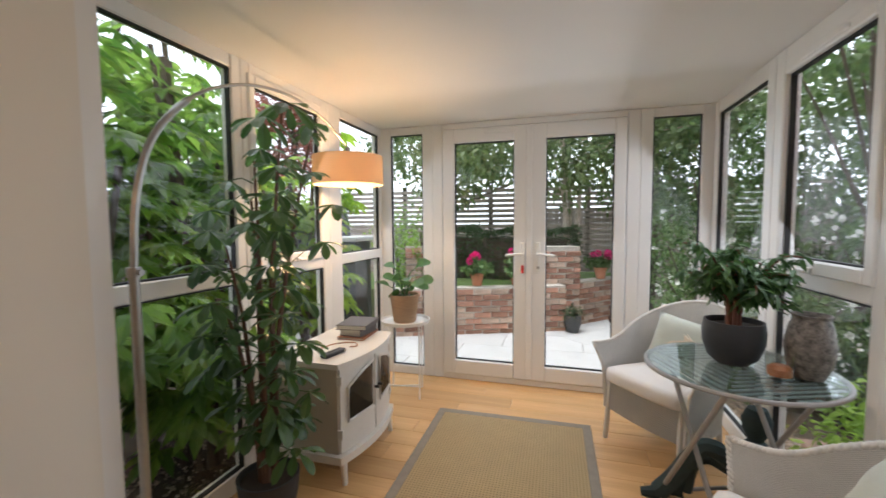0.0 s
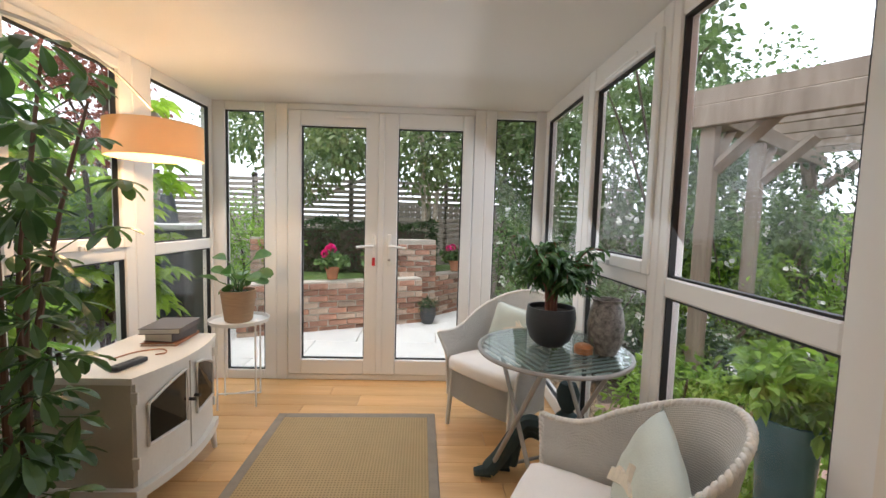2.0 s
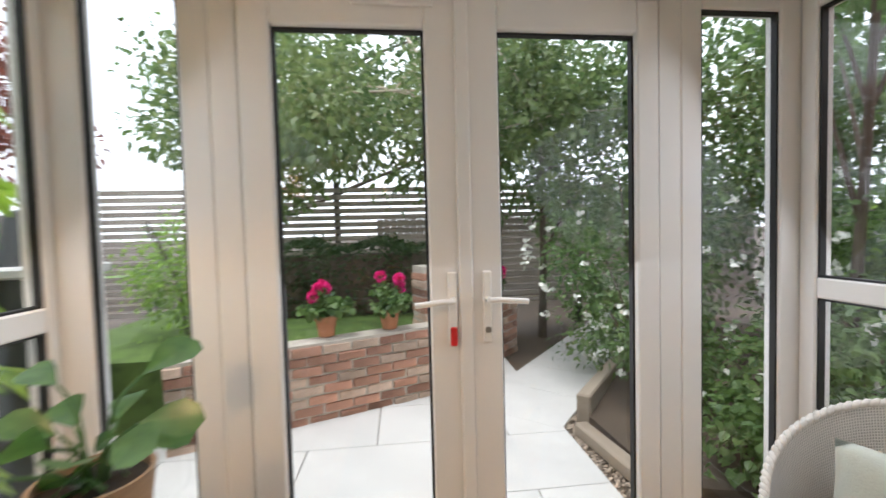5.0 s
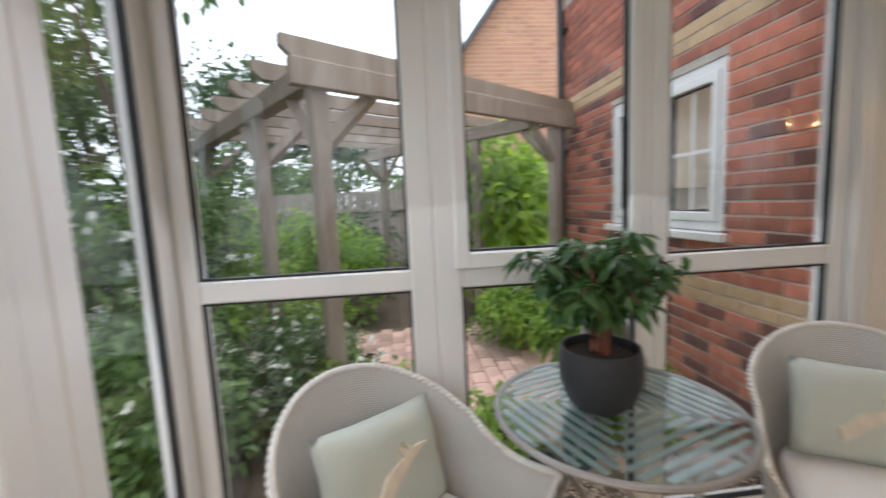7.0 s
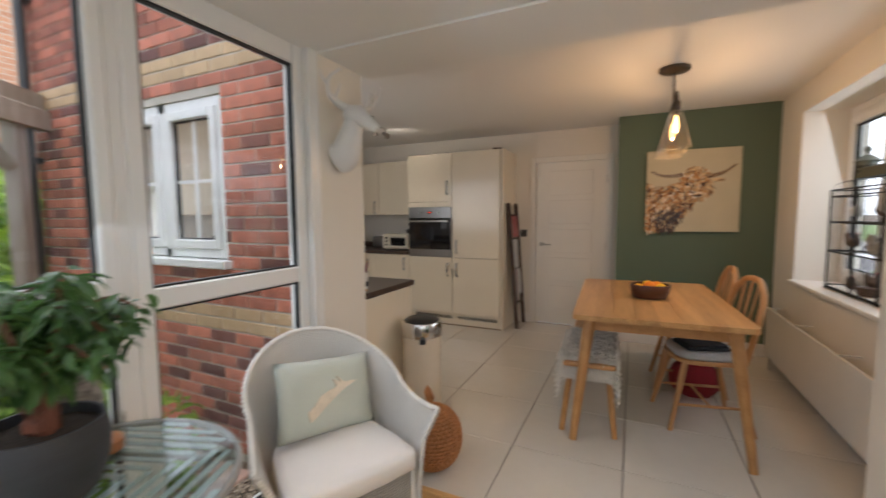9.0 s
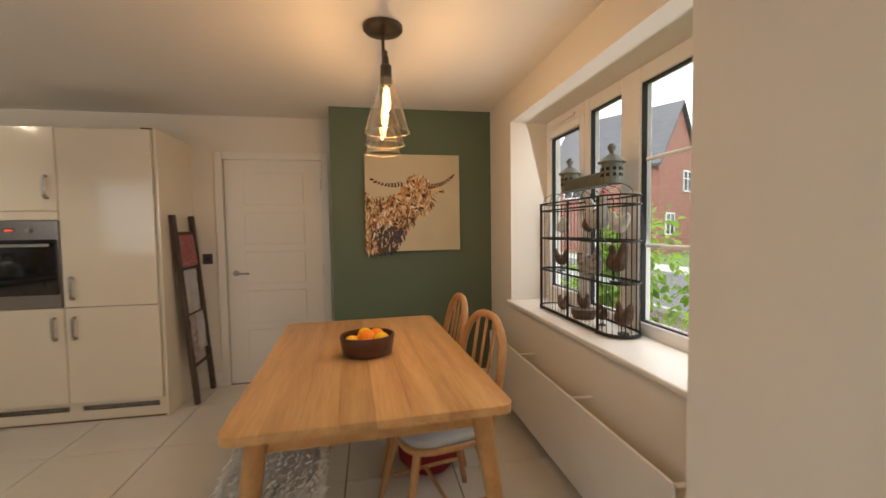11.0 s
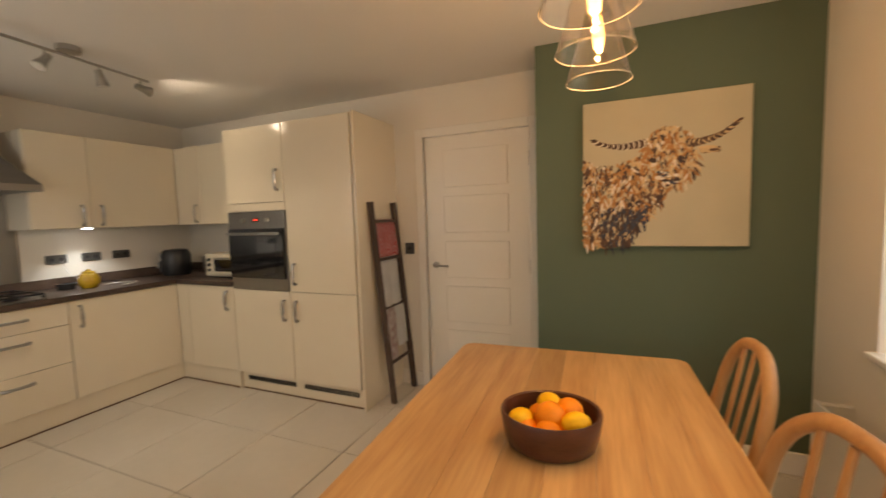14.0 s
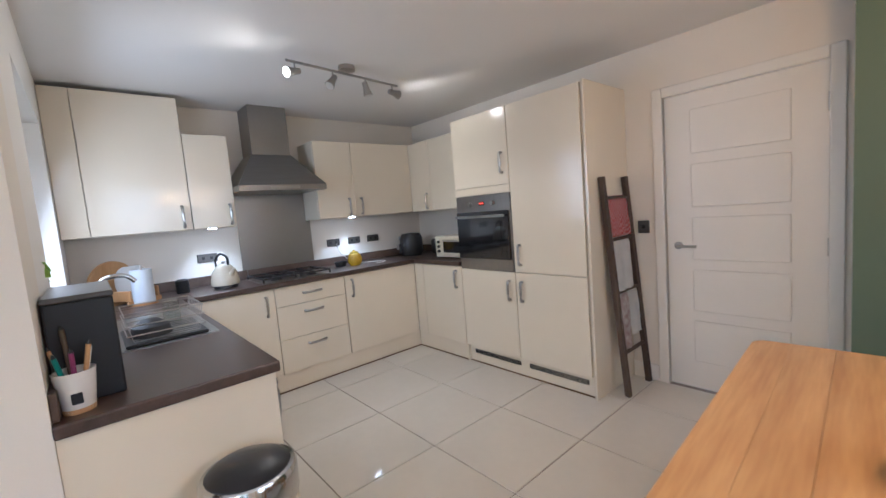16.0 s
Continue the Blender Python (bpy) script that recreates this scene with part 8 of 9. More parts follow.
# painting of a long-haired cow: body of strokes on a canvas
M_CANVAS = mat("putty_canvas", (0.50, 0.44, 0.30), 0.8, vary=0.06, scale=4, fine=220, bump=0.2)
PX0, PX1, PZ0, PZ1, PY = -0.985, -0.19, 1.186, 1.99, -1.518
pt = thing("cow_painting", "square canvas of a shaggy brown highland cow", "painting")
part("canvas", B(PX0, PX1, -1.5645, PY, PZ0, PZ1, 0.004), M_CANVAS, pt)
STROKES = {"umber": (0.10, 0.045, 0.022), "ginger": (0.42, 0.19, 0.055), "sand": (0.60, 0.42, 0.22), "cream": (0.75, 0.66, 0.52), "blue_black": (0.035, 0.04, 0.06), "dark_brown": (0.05, 0.025, 0.016)}
SM = {k: mat(k + "_paint", c, 0.6, vary=0.15, scale=30, fine=200, bump=0.3) for k, c in STROKES.items()}
rg = random.Random(21)
W_ = PX1 - PX0


def at_canvas(u, v):
    # u from the cow's left edge (east) across to the west, v down
    return PX1 - u * W_, PZ1 - v * (PZ1 - PZ0)


layers = {k: bmesh.new() for k in STROKES}


def stroke(key, u, v, ang, ln, wd, lift):
    x, z = at_canvas(u, v)
    ca, sa = math.cos(ang), math.sin(ang)
    n = 4
    left, right = [], []
    bend = rg.uniform(-0.3, 0.3)
    for i in range(n + 1):
        t = i / n
        a = ang + bend * t
        px = x - ln * t * math.cos(a)
        pz = z - ln * t * math.sin(a)
        w = wd * math.sin(math.pi * (0.15 + 0.8 * t))
        left.append(layers[key].verts.new((px - w * math.sin(a), PY + lift, pz + w * math.cos(a))))
        right.append(layers[key].verts.new((px + w * math.sin(a), PY + lift, pz - w * math.cos(a))))
    for i in range(n):
        layers[key].faces.new((left[i], left[i + 1], right[i + 1], right[i]))


def body(u, v):
    """Inside the cow's outline."""
    head = ((u - 0.54) / 0.17) ** 2 + ((v - 0.40) / 0.20) ** 2 < 1
    neck = 0.0 < u < 0.62 and v > 0.38 + 0.05 * math.sin(u * 9) and v < 1.0 and u < 0.60 - (v - 0.55) * 0.75 and v > 0.38
    return head or neck


order = 0
for k in range(2600):
    u, v = rg.uniform(0, 0.75), rg.uniform(0.2, 0.99)
    if not body(u, v):
        continue
    order += 1
    dark = v > 0.72 and 0.12 < u < 0.42
    q = rg.random()
    if dark:
        key = "blue_black" if q < 0.45 else "dark_brown" if q < 0.75 else "umber" if q < 0.9 else "sand"
    elif ((u - 0.54) / 0.17) ** 2 + ((v - 0.40) / 0.20) ** 2 < 1:
        key = "ginger" if q < 0.40 else "sand" if q < 0.72 else "cream" if q < 0.80 else "umber" if q < 0.93 else "dark_brown"
    else:
        key = "ginger" if q < 0.32 else "sand" if q < 0.5 else "umber" if q < 0.75 else "dark_brown" if q < 0.87 else "cream"
    stroke(key, u, v, radians(rg.uniform(50, 125)), rg.uniform(0.02, 0.065) if u > 0.02 else 0.02, rg.uniform(0.003, 0.009), 0.0006 + 0.0000009 * order)
for k in range(40):        # horns
    t = k / 39
    stroke("umber" if k % 2 == 0 else "cream" if k % 4 == 1 else "dark_brown", 0.41 - 0.32 * t, 0.305 + 0.01 * math.sin(3 * t) - 0.05 * t ** 4, radians(175), 0.035, 0.024 * (1 - 0.7 * t), 0.0022 + 0.00003 * k)
    stroke("umber" if k % 2 else "sand" if k % 4 else "dark_brown", 0.68 + 0.27 * t, 0.325 - 0.02 * t - 0.10 * t ** 3, radians(170), 0.035, 0.024 * (1 - 0.7 * t), 0.0022 + 0.00003 * k)
for k in range(30):        # ears, muzzle
    stroke("sand" if k % 3 else "umber", 0.70 + rg.uniform(0, 0.09), 0.365 + rg.uniform(-0.01, 0.02), radians(10), 0.04, 0.008, 0.0034 + 0.00003 * k)
    stroke("cream" if k % 2 else "blue_black", 0.515 + rg.uniform(-0.05, 0.07), 0.535 + rg.uniform(-0.035, 0.04), radians(rg.uniform(0, 40)), 0.022, 0.007, 0.0034 + 0.00003 * k)
for k in range(18):
    stroke("dark_brown", 0.50 + rg.uniform(-0.01, 0.09), 0.555 + rg.uniform(-0.005, 0.01), radians(5), 0.02, 0.004, 0.0044 + 0.00002 * k)
    stroke("dark_brown", (0.44, 0.60)[k % 2] + rg.uniform(-0.015, 0.015), 0.42 + rg.uniform(-0.015, 0.015), radians(40), 0.022, 0.006, 0.0044 + 0.00002 * k)
for key, bm in layers.items():
    tagged(part("brush_strokes", bm, SM[key], pt), kind="stuff")

# radiator
M_RAD = mat("white_radiator", (0.76, 0.73, 0.67), 0.35, vary=0.02)
rd = thing("radiator", "long low cream panel radiator under the window", "radiator", KW + 0.03, 0, 0)
bm = bmesh.new()
box(bm, 0.085, 0.10, -1.20, 0.80, 0.14, 0.555, 0.006, 2)
part("front_panel", bm, M_RAD, rd)
part("back_panel", B(0.03, 0.045, -1.195, 0.795, 0.15, 0.44, 0.004), M_RAD, rd)
bm = bmesh.new()
for k in range(60):
    y = -1.185 + 1.97 * k / 59
    box(bm, 0.046, 0.084, y - 0.002, y + 0.002, 0.16, 0.40)
part("convector", bm, M_RAD, rd)
for y in (-1.195, -0.6, 0.1, 0.783):
    part("top_bar", B(-0.029, 0.085, y, y + 0.016, 0.538, 0.546), M_RAD, rd)
for y in (-1.17, 0.77):
    part("pipe", R((0.06, y, 0.14), (0.06, y, 0.0), 0.008), M_CHROME, rd)

# leaning ladder with towels
M_LADDER = wood_mat("dark_brown_wood", (0.045, 0.028, 0.02), (0.09, 0.06, 0.045), 10, 0.6, "z", 0.05)
ld = thing("towel_ladder", "dark wooden ladder leaning on the tall cabinet", "ladder")
for y in (-1.55, -1.88):
    bm = bmesh.new()
    tube(bm, [(1.16, y - 0.035, 0.0), (1.255, y + 0.03, 1.505)], 0.024, 4)
    part("rail", bm, M_LADDER, ld)
RUNG = []
for z in (0.30, 0.72, 1.08, 1.36):
    x = 1.16 + 0.095 * z / 1.5
    part("rung", R((x, -1.57 + 0.043 * z, z), (x, -1.90 + 0.043 * z, z), 0.013), M_LADDER, ld)
    RUNG.append((x, z))


def towel_mat(name, a, b, n):
    m = mat(name, a, 0.95, vary=0.05, scale=20, fine=160, bump=0.3)
    N, L = m.node_tree.nodes, m.node_tree.links
    tc, ck = N.new("ShaderNodeTexCoord"), N.new("ShaderNodeTexChecker")
    ck.inputs["Scale"].default_value = n
    ck.inputs["Color1"].default_value, ck.inputs["Color2"].default_value = (*a, 1), (*b, 1)
    L.new(tc.outputs["Object"], ck.inputs["Vector"])
    L.new(ck.outputs["Color"], N["Principled BSDF"].inputs["Base Color"])
    return m


M_TOWEL_R = towel_mat("red_check_cloth", (0.58, 0.03, 0.05), (0.74, 0.50, 0.48), 64)
M_TOWEL_W = mat("white_tea_towel", (0.82, 0.81, 0.79), 0.95, vary=0.06, scale=10, fine=160, bump=0.3)
M_TOWEL_P = mat("spotted_tea_towel", (0.80, 0.78, 0.75), 0.95, vary=0.0, second=(0.45, 0.25, 0.24), scale=24, fine=90, bump=0.3)


def towel(rung, y0, y1, drop, material, label, seed):
    x, z = RUNG[rung]
    t = thing("tea_towel", label, "towel", 0, 0, 0, 0, "towels on the ladder")
    bm = bmesh.new()
    rows = []
    for i in range(17):
        yy = y0 + (y1 - y0) * i / 16
        row = []
        for k in range(15):
            s = 2 * k / 14 - 1
            d = abs(s) * drop * (1.0 if s < 0 else 0.85)
            wv = 0.008 * math.sin(yy * 60 + seed) * abs(s) + 0.006 * noise.noise((yy * 12, s * 3, seed))
            off = math.copysign(min(0.016, abs(s) * 0.1 + 0.002), s)
            if abs(s) < 0.12:
                row.append((x + s * 0.13, yy, z + 0.0155))
            else:
                row.append((x + off + wv - (0.095 / 1.5) * d, yy, z + 0.010 - d))
        rows.append(row)
    grid_faces(bm, rows)
    bmesh.ops.solidify(bm, geom=bm.faces[:], thickness=0.003)
    part("cloth", bm, material, t, smooth="all")


towel(3, -1.545, -1.815, 0.27, M_TOWEL_R, "red and white checked cloth on a ladder rung", 1)
towel(2, -1.56, -1.80, 0.36, M_TOWEL_W, "plain white tea towel on a ladder rung", 2)
towel(1, -1.56, -1.70, 0.40, M_TOWEL_P, "white tea towel with dark red print", 3)
towel(1, -1.705, -1.845, 0.33, M_TOWEL_W, "plain white tea towel on a ladder rung", 4)

# wire display cage with hens on the window board
M_IRON = mat("dark_iron_wire", (0.028, 0.026, 0.024), 0.55, 0.6, vary=0.2)
M_ZINC = mat("greenish_zinc", (0.14, 0.15, 0.12), 0.55, 0.5, vary=0.2, scale=10)
CZ = 0.821
cg = thing("wire_display_cage", "dark wire cage shelf with a lantern roof", "display cage", -1.455, -0.315, CZ)


def stadium(L_, D_, z, n=10):
    out = []
    for s, c in ((1, L_ / 2 - D_ / 2), (-1, -(L_ / 2 - D_ / 2))):
        for k in range(n + 1):
            a = -math.pi / 2 + math.pi * k / n
            out.append((s * D_ / 2 * math.sin(a) * (1 if s > 0 else 1), c + s * D_ / 2 * math.cos(a), z))
    return out


CL, CD = 0.92, 0.19
for z, r_ in ((0.012, 0.009), (0.268, 0.006), (0.475, 0.006), (0.655, 0.005), (0.70, 0.005)):
    part("hoop", tube(bmesh.new(), stadium(CL, CD, z), r_, 6, True), M_IRON, cg)
for z in (0.008, 0.26, 0.467):
    bm = bmesh.new()
    vs = grid_faces(bm, [stadium(CL - 0.02, CD - 0.02, z - 0.002), stadium(CL - 0.02, CD - 0.02, z + 0.004)], True)
    bm.faces.new(vs[0])
    bm.faces.new(vs[-1])
    part("glass_shelf" if z > 0.1 else "base_board", bm, M_CLEAR if z > 0.1 else M_RAD, cg)
st_ = stadium(CL, CD, 0)
for k in range(0, len(st_), 1):
    p = st_[k]
    part("wire", R((p[0], p[1], 0.012), (p[0], p[1], 0.70), 0.0016, seg=5), M_IRON, cg)
for s in (-1, 1):
    for k in range(19):
        y = -0.36 + 0.72 * k / 18
        part("wire", R((s * CD / 2, y, 0.012), (s * CD / 2, y, 0.70), 0.0011 if s > 0 else 0.0014, seg=5), M_IRON, cg)
for y in (-0.375, 0.0, 0.32):
    part("upright", R((CD / 2, y, 0.0), (CD / 2, y, 0.70), 0.0075, seg=8), M_IRON, cg)
for k in range(8):
    y = -0.34 + 0.097 * k
    part("roof_wire", tube(bmesh.new(), curve_pts([(-CD / 2, y, 0.70), (-0.07, y, 0.745), (0.0, y, 0.765), (0.07, y, 0.745), (CD / 2, y, 0.70)], 4), 0.002, 5), M_IRON, cg)
part("ridge_box", B(-0.045, 0.045, -0.15, 0.28, 0.765, 0.832, 0.006), M_ZINC, cg)
for y in (-0.155, 0.29):
    tw = part("turret", lathe(bmesh.new(), [(0.051, 0.765), (0.051, 0.872), (0.046, 0.872), (0.046, 0.765)], 18, at=(0, y, 0)), M_ZINC, cg)
    for q in range(10):
        a = 2 * math.pi * q / 10
        for z in (0.81, 0.84):
            part("slot", B(-0.008, 0.008, -0.002, 0.002, -0.008, 0.008), M_SLOT, tw, m=Matrix.Translation((0.0515 * math.cos(a), y + 0.0515 * math.sin(a), z)) @ Matrix.Rotation(a + math.pi / 2, 4, "Z"))
    part("turret_cap", lathe(bmesh.new(), [(0.068, 0.872), (0.068, 0.878), (0.03, 0.91), (0.012, 0.92), (0.012, 0.93), (0.02, 0.945), (0.021, 0.955), (0.012, 0.97), (0, 0.972)], 20, at=(0, y, 0)), M_ZINC, cg, smooth=True)

HEN = {"white": mat("white_glazed_hen", (0.50, 0.49, 0.46), 0.5, vary=0.25, scale=30, fine=80, bump=0.2),
       "brown": mat("brown_carved_hen", (0.10, 0.06, 0.04), 0.6, vary=0.4, scale=30, fine=80, bump=0.4),
       "striped": mat("speckled_hen", (0.55, 0.52, 0.47), 0.6, vary=0.0, second=(0.07, 0.06, 0.05), scale=26, fine=60, bump=0.2, stretch=(1, 1, 3))}
M_COMB = mat("red_comb", (0.45, 0.02, 0.02), 0.5, vary=0.1)


def hen(x, y, z, s, kind, rz, tail=1.0, legs=True, tall=1.0):
    h = thing("hen_figurine", {"white": "white glazed hen figurine on a shelf", "brown": "brown carved hen figurine on a shelf", "striped": "speckled black and white hen figurine"}[kind], "figurine", x, y, z, rz, "hen figurines")
    bm = bmesh.new()
    l0 = 0.30 * s if legs else 0.0
    tube(bm, curve_pts([(0, -0.44 * s, l0 + (0.50 + 0.3 * tail) * s), (0, -0.30 * s, l0 + 0.48 * s), (0, -0.05 * s, l0 + 0.30 * s), (0, 0.18 * s, l0 + 0.34 * s), (0, 0.24 * s, l0 + 0.58 * s * tall), (0, 0.30 * s, l0 + 0.72 * s * tall), (0, 0.40 * s, l0 + 0.70 * s * tall)], 4),
         [q * s for q in (0.04, 0.10, 0.13, 0.15, 0.17, 0.20, 0.24, 0.27, 0.29, 0.30, 0.29, 0.27, 0.24, 0.20, 0.16, 0.13, 0.11, 0.105, 0.10, 0.10, 0.10, 0.085, 0.06, 0.035, 0.01)][:25], 12)
    part("hen_body", bm, HEN[kind], h, smooth="all")
    if legs:
        for q in (-0.08, 0.08):
            part("leg", R((q * s, 0, 0.006), (q * s, 0, l0 + 0.1 * s), 0.012 * s + 0.001, seg=6), M_IRON, h)
        part("stand", R((0, 0, 0), (0, 0, 0.006), 0.20 * s, seg=16), M_IRON, h)
    part("comb", tube(bmesh.new(), [(0, 0.22 * s, l0 + 0.80 * s * tall), (0, 0.28 * s, l0 + 0.87 * s * tall), (0, 0.35 * s, l0 + 0.82 * s * tall)], [0.02 * s, 0.045 * s, 0.02 * s], 6, flat=0.5), M_COMB, h)
    return h


s0, s1, s2 = CZ + 0.0125, CZ + 0.2645, CZ + 0.4715
hen(-1.45, -0.55, s2, 0.13, "white", 160, 0.7)
hen(-1.47, -0.26, s2, 0.15, "brown", 170, 1.3)
hen(-1.44, -0.13, s2, 0.20, "white", 0, 1.3, True, 1.15)
hen(-1.45, 0.045, s2, 0.14, "white", 190, 0.6)
hen(-1.45, -0.575, s1, 0.12, "brown", 20, 1.3)
hen(-1.45, -0.22, s1, 0.21, "striped", 10, 0.5, False)
hen(-1.45, 0.03, s1, 0.17, "brown", 175, 1.5)
hen(-1.45, -0.55, s0, 0.11, "brown", 0, 1.0, False)
hen(-1.45, -0.29, s0 + 0.055, 0.11, "brown", 10, 1.0, False)
hen(-1.45, -0.10, s0, 0.10, "brown", 170, 0.8)
hen(-1.45, 0.09, s0, 0.14, "brown", 180, 1.2)
t = thing("wicker_nest", "small brown wicker nest in the cage", "nest", -1.45, -0.29, s0)
part("nest_wall", lathe(bmesh.new(), [(0, 0), (0.06, 0), (0.072, 0.03), (0.07, 0.055), (0.05, 0.055), (0, 0.04)], 18), HEN["brown"], t)

# pedal bin
M_BINBODY = mat("cream_bin_enamel", (0.66, 0.58, 0.46), 0.25, vary=0.02)
bn_ = thing("pedal_bin", "cream pedal bin with a steel and black lid", "bin", 1.185, 0.79, 0, 30)
part("bin_body", lathe(bmesh.new(), [(0, 0), (0.128, 0), (0.128, 0.575), (0, 0.575)], 40), M_BINBODY, bn_, smooth=True)
part("bin_collar", lathe(bmesh.new(), [(0.131, 0.57), (0.134, 0.58), (0.134, 0.655), (0.128, 0.666), (0.117, 0.668), (0.117, 0.57)], 40), M_POLISH, bn_, "polished steel collar", True)
part("bin_lid", lathe(bmesh.new(), [(0, 0.698), (0.05, 0.695), (0.095, 0.684), (0.116, 0.671), (0.116, 0.66), (0, 0.66)], 40), M_BLACK, bn_, "black domed lid", True)
part("latch", B(-0.02, 0.02, 0.128, 0.16, 0.545, 0.58, 0.006), M_BLACK, bn_)
part("foot_ring", lathe(bmesh.new(), [(0.126, 0.0), (0.132, 0.0), (0.132, 0.02), (0.126, 0.02)], 32), M_BLACK, bn_)

# wicker apple basket
M_WICKER = mat("honey_wicker", (0.40, 0.17, 0.055), 0.6, vary=0.25, scale=30, fine=110, bump=0.4)
bk = thing("apple_basket", "honey wicker basket shaped like an apple", "basket", 0.88, 1.25, 0.0)
prof = []
for k in range(23):
    a = -1.35 + 2.75 * k / 22
    prof.append((0.155 * math.cos(a) ** 0.8 if math.cos(a) > 0 else 0.01, 0.165 + 0.165 * math.sin(a)))
part("inner_lining", lathe(bmesh.new(), [(r_ * 0.95, z) for r_, z in prof], 24), M_WICKER, bk)
bm = bmesh.new()
for j, (r_, z) in enumerate(prof):
    n_ = 60
    tube(bm, [((r_ + 0.004 * (1 if (k + j) % 2 else -1)) * math.cos(2 * math.pi * k / n_), (r_ + 0.004 * (1 if (k + j) % 2 else -1)) * math.sin(2 * math.pi * k / n_), z) for k in range(n_)], 0.0065, 5, True)
tagged(part("weave", bm, M_WICKER, bk, smooth=True), kind="stuff")
for k in range(20):
    a = 2 * math.pi * k / 20
    part("stake", tube(bmesh.new(), [(1.03 * r_ * math.cos(a), 1.03 * r_ * math.sin(a), z) for r_, z in prof[1:-1:2]], 0.004, 5), M_WICKER, bk)
part("stalk", R((0, 0, 0.32), (0.01, 0.0, 0.37), 0.008), M_WICKER, bk)
mesh_part("wicker_leaf", leaf_mesh("wicker_leaf", [(0.0, 0.0, 0.34)], [(0.4, -0.2, 0.9)], [(0, 1, 0.2)], 0.12, 0.055, 0.1), M_WICKER, bk)

# ---------------------------------------------------------------- worktop things
WT = 0.9065
M_KETTLE = mat("cream_enamel", (0.72, 0.66, 0.53), 0.2, vary=0.02)
kt = thing("kettle", "cream dome kettle with a black handle", "kettle", 3.46, 0.285, WT, 200)
part("kettle_base", R((0, 0, 0), (0, 0, 0.025), 0.085, 0.08, 28), M_BLACK, kt)
part("kettle_body", lathe(bmesh.new(), [(0, 0.026), (0.10, 0.026), (0.104, 0.05), (0.09, 0.12), (0.055, 0.17), (0.05, 0.175), (0.03, 0.188), (0, 0.19)], 32), M_KETTLE, kt, smooth=True)
part("kettle_knob", lathe(bmesh.new(), [(0, 0.21), (0.014, 0.207), (0.014, 0.197), (0.006, 0.19), (0, 0.188)], 14), M_CHROME, kt, smooth=True)
part("spout", tube(bmesh.new(), [(0.075, 0, 0.10), (0.115, 0, 0.135), (0.13, 0, 0.155)], [0.022, 0.014, 0.011], 10), M_KETTLE, kt, smooth=True)
part("kettle_handle", tube(bmesh.new(), curve_pts([(-0.085, 0, 0.13), (-0.10, 0, 0.21), (-0.03, 0, 0.265), (0.05, 0, 0.24), (0.06, 0, 0.18)], 5), 0.010, 8), M_BLACK, kt, smooth=True)
M_YEL = mat("yellow_glazed_jar", (0.62, 0.40, 0.03), 0.25, vary=0.25, scale=20, fine=60)
jr = thing("yellow_jar", "yellow patterned ceramic jar with lid", "jar", 3.50, -0.885, WT)
part("jar_body", lathe(bmesh.new(), [(0, 0), (0.045, 0), (0.066, 0.03), (0.07, 0.07), (0.055, 0.11), (0.04, 0.118), (0, 0.12)], 26), M_YEL, jr, smooth=True)
part("jar_lid", lathe(bmesh.new(), [(0, 0.15), (0.012, 0.148), (0.016, 0.138), (0.04, 0.13), (0.044, 0.12), (0, 0.119)], 20), M_YEL, jr, smooth=True)
tn = thing("dark_dish", "small dark dish beside the hob", "dish", 3.60, -0.78, WT)
part("dish_wall", lathe(bmesh.new(), [(0, 0), (0.05, 0), (0.062, 0.045), (0.057, 0.045), (0.046, 0.008), (0, 0.006)], 22), M_POTDARK, tn, smooth=True)
cb = thing("white_cable", "white charging cable trailing over the worktop", "cable", 0, 0, 0)
part("cord", tube(bmesh.new(), curve_pts([(KE - 0.014, -0.85, 1.12), (KE - 0.03, -0.88, 1.02), (3.66, -0.98, WT + 0.006), (3.54, -1.10, WT + 0.005), (3.46, -1.20, WT + 0.005), (3.38, -1.14, WT + 0.005), (3.36, -1.04, WT + 0.005)], 6), 0.0035, 6), M_WIRE, cb, smooth=True)
af = thing("air_fryer", "black air fryer on the worktop", "air fryer", 3.54, -1.62, WT, -45)
part("fryer_body", lathe(bmesh.new(), [(0, 0), (0.11, 0), (0.125, 0.04), (0.125, 0.19), (0.10, 0.24), (0, 0.25)], 30), M_BLACK, af, smooth=True)
part("basket_front", B(-0.07, 0.07, 0.10, 0.13, 0.03, 0.14, 0.012, 2), M_BLACK, af)
part("basket_handle", B(-0.016, 0.016, 0.13, 0.165, 0.07, 0.125, 0.006), M_CHROME, af)
part("dial", R((0, 0.118, 0.195), (0, 0.132, 0.195), 0.026, seg=20), M_CHROME, af)
tr_ = thing("steel_toaster", "grey steel toaster against the wall", "toaster", 3.20, -1.80, WT)
part("toaster_body", B(-0.13, 0.13, -0.08, 0.08, 0.008, 0.17, 0.025, 3), M_STEEL, tr_, smooth=True)
part("lever", B(-0.138, -0.13, -0.015, 0.015, 0.09, 0.11, 0.003), M_BLACK, tr_)
mo = thing("mini_oven", "cream countertop mini oven with a glass door", "mini oven", 2.81, -1.66, WT)
part("oven_shell", B(-0.20, 0.20, -0.16, 0.14, 0.012, 0.215, 0.012, 2), M_KETTLE, mo)
md = part("oven_door", B(-0.185, 0.09, 0.1405, 0.152, 0.035, 0.195, 0.004), M_KETTLE, mo)
part("glass", B(-0.16, 0.065, 0.1525, 0.155, 0.06, 0.165, 0.002), M_BLACKGLASS, md)
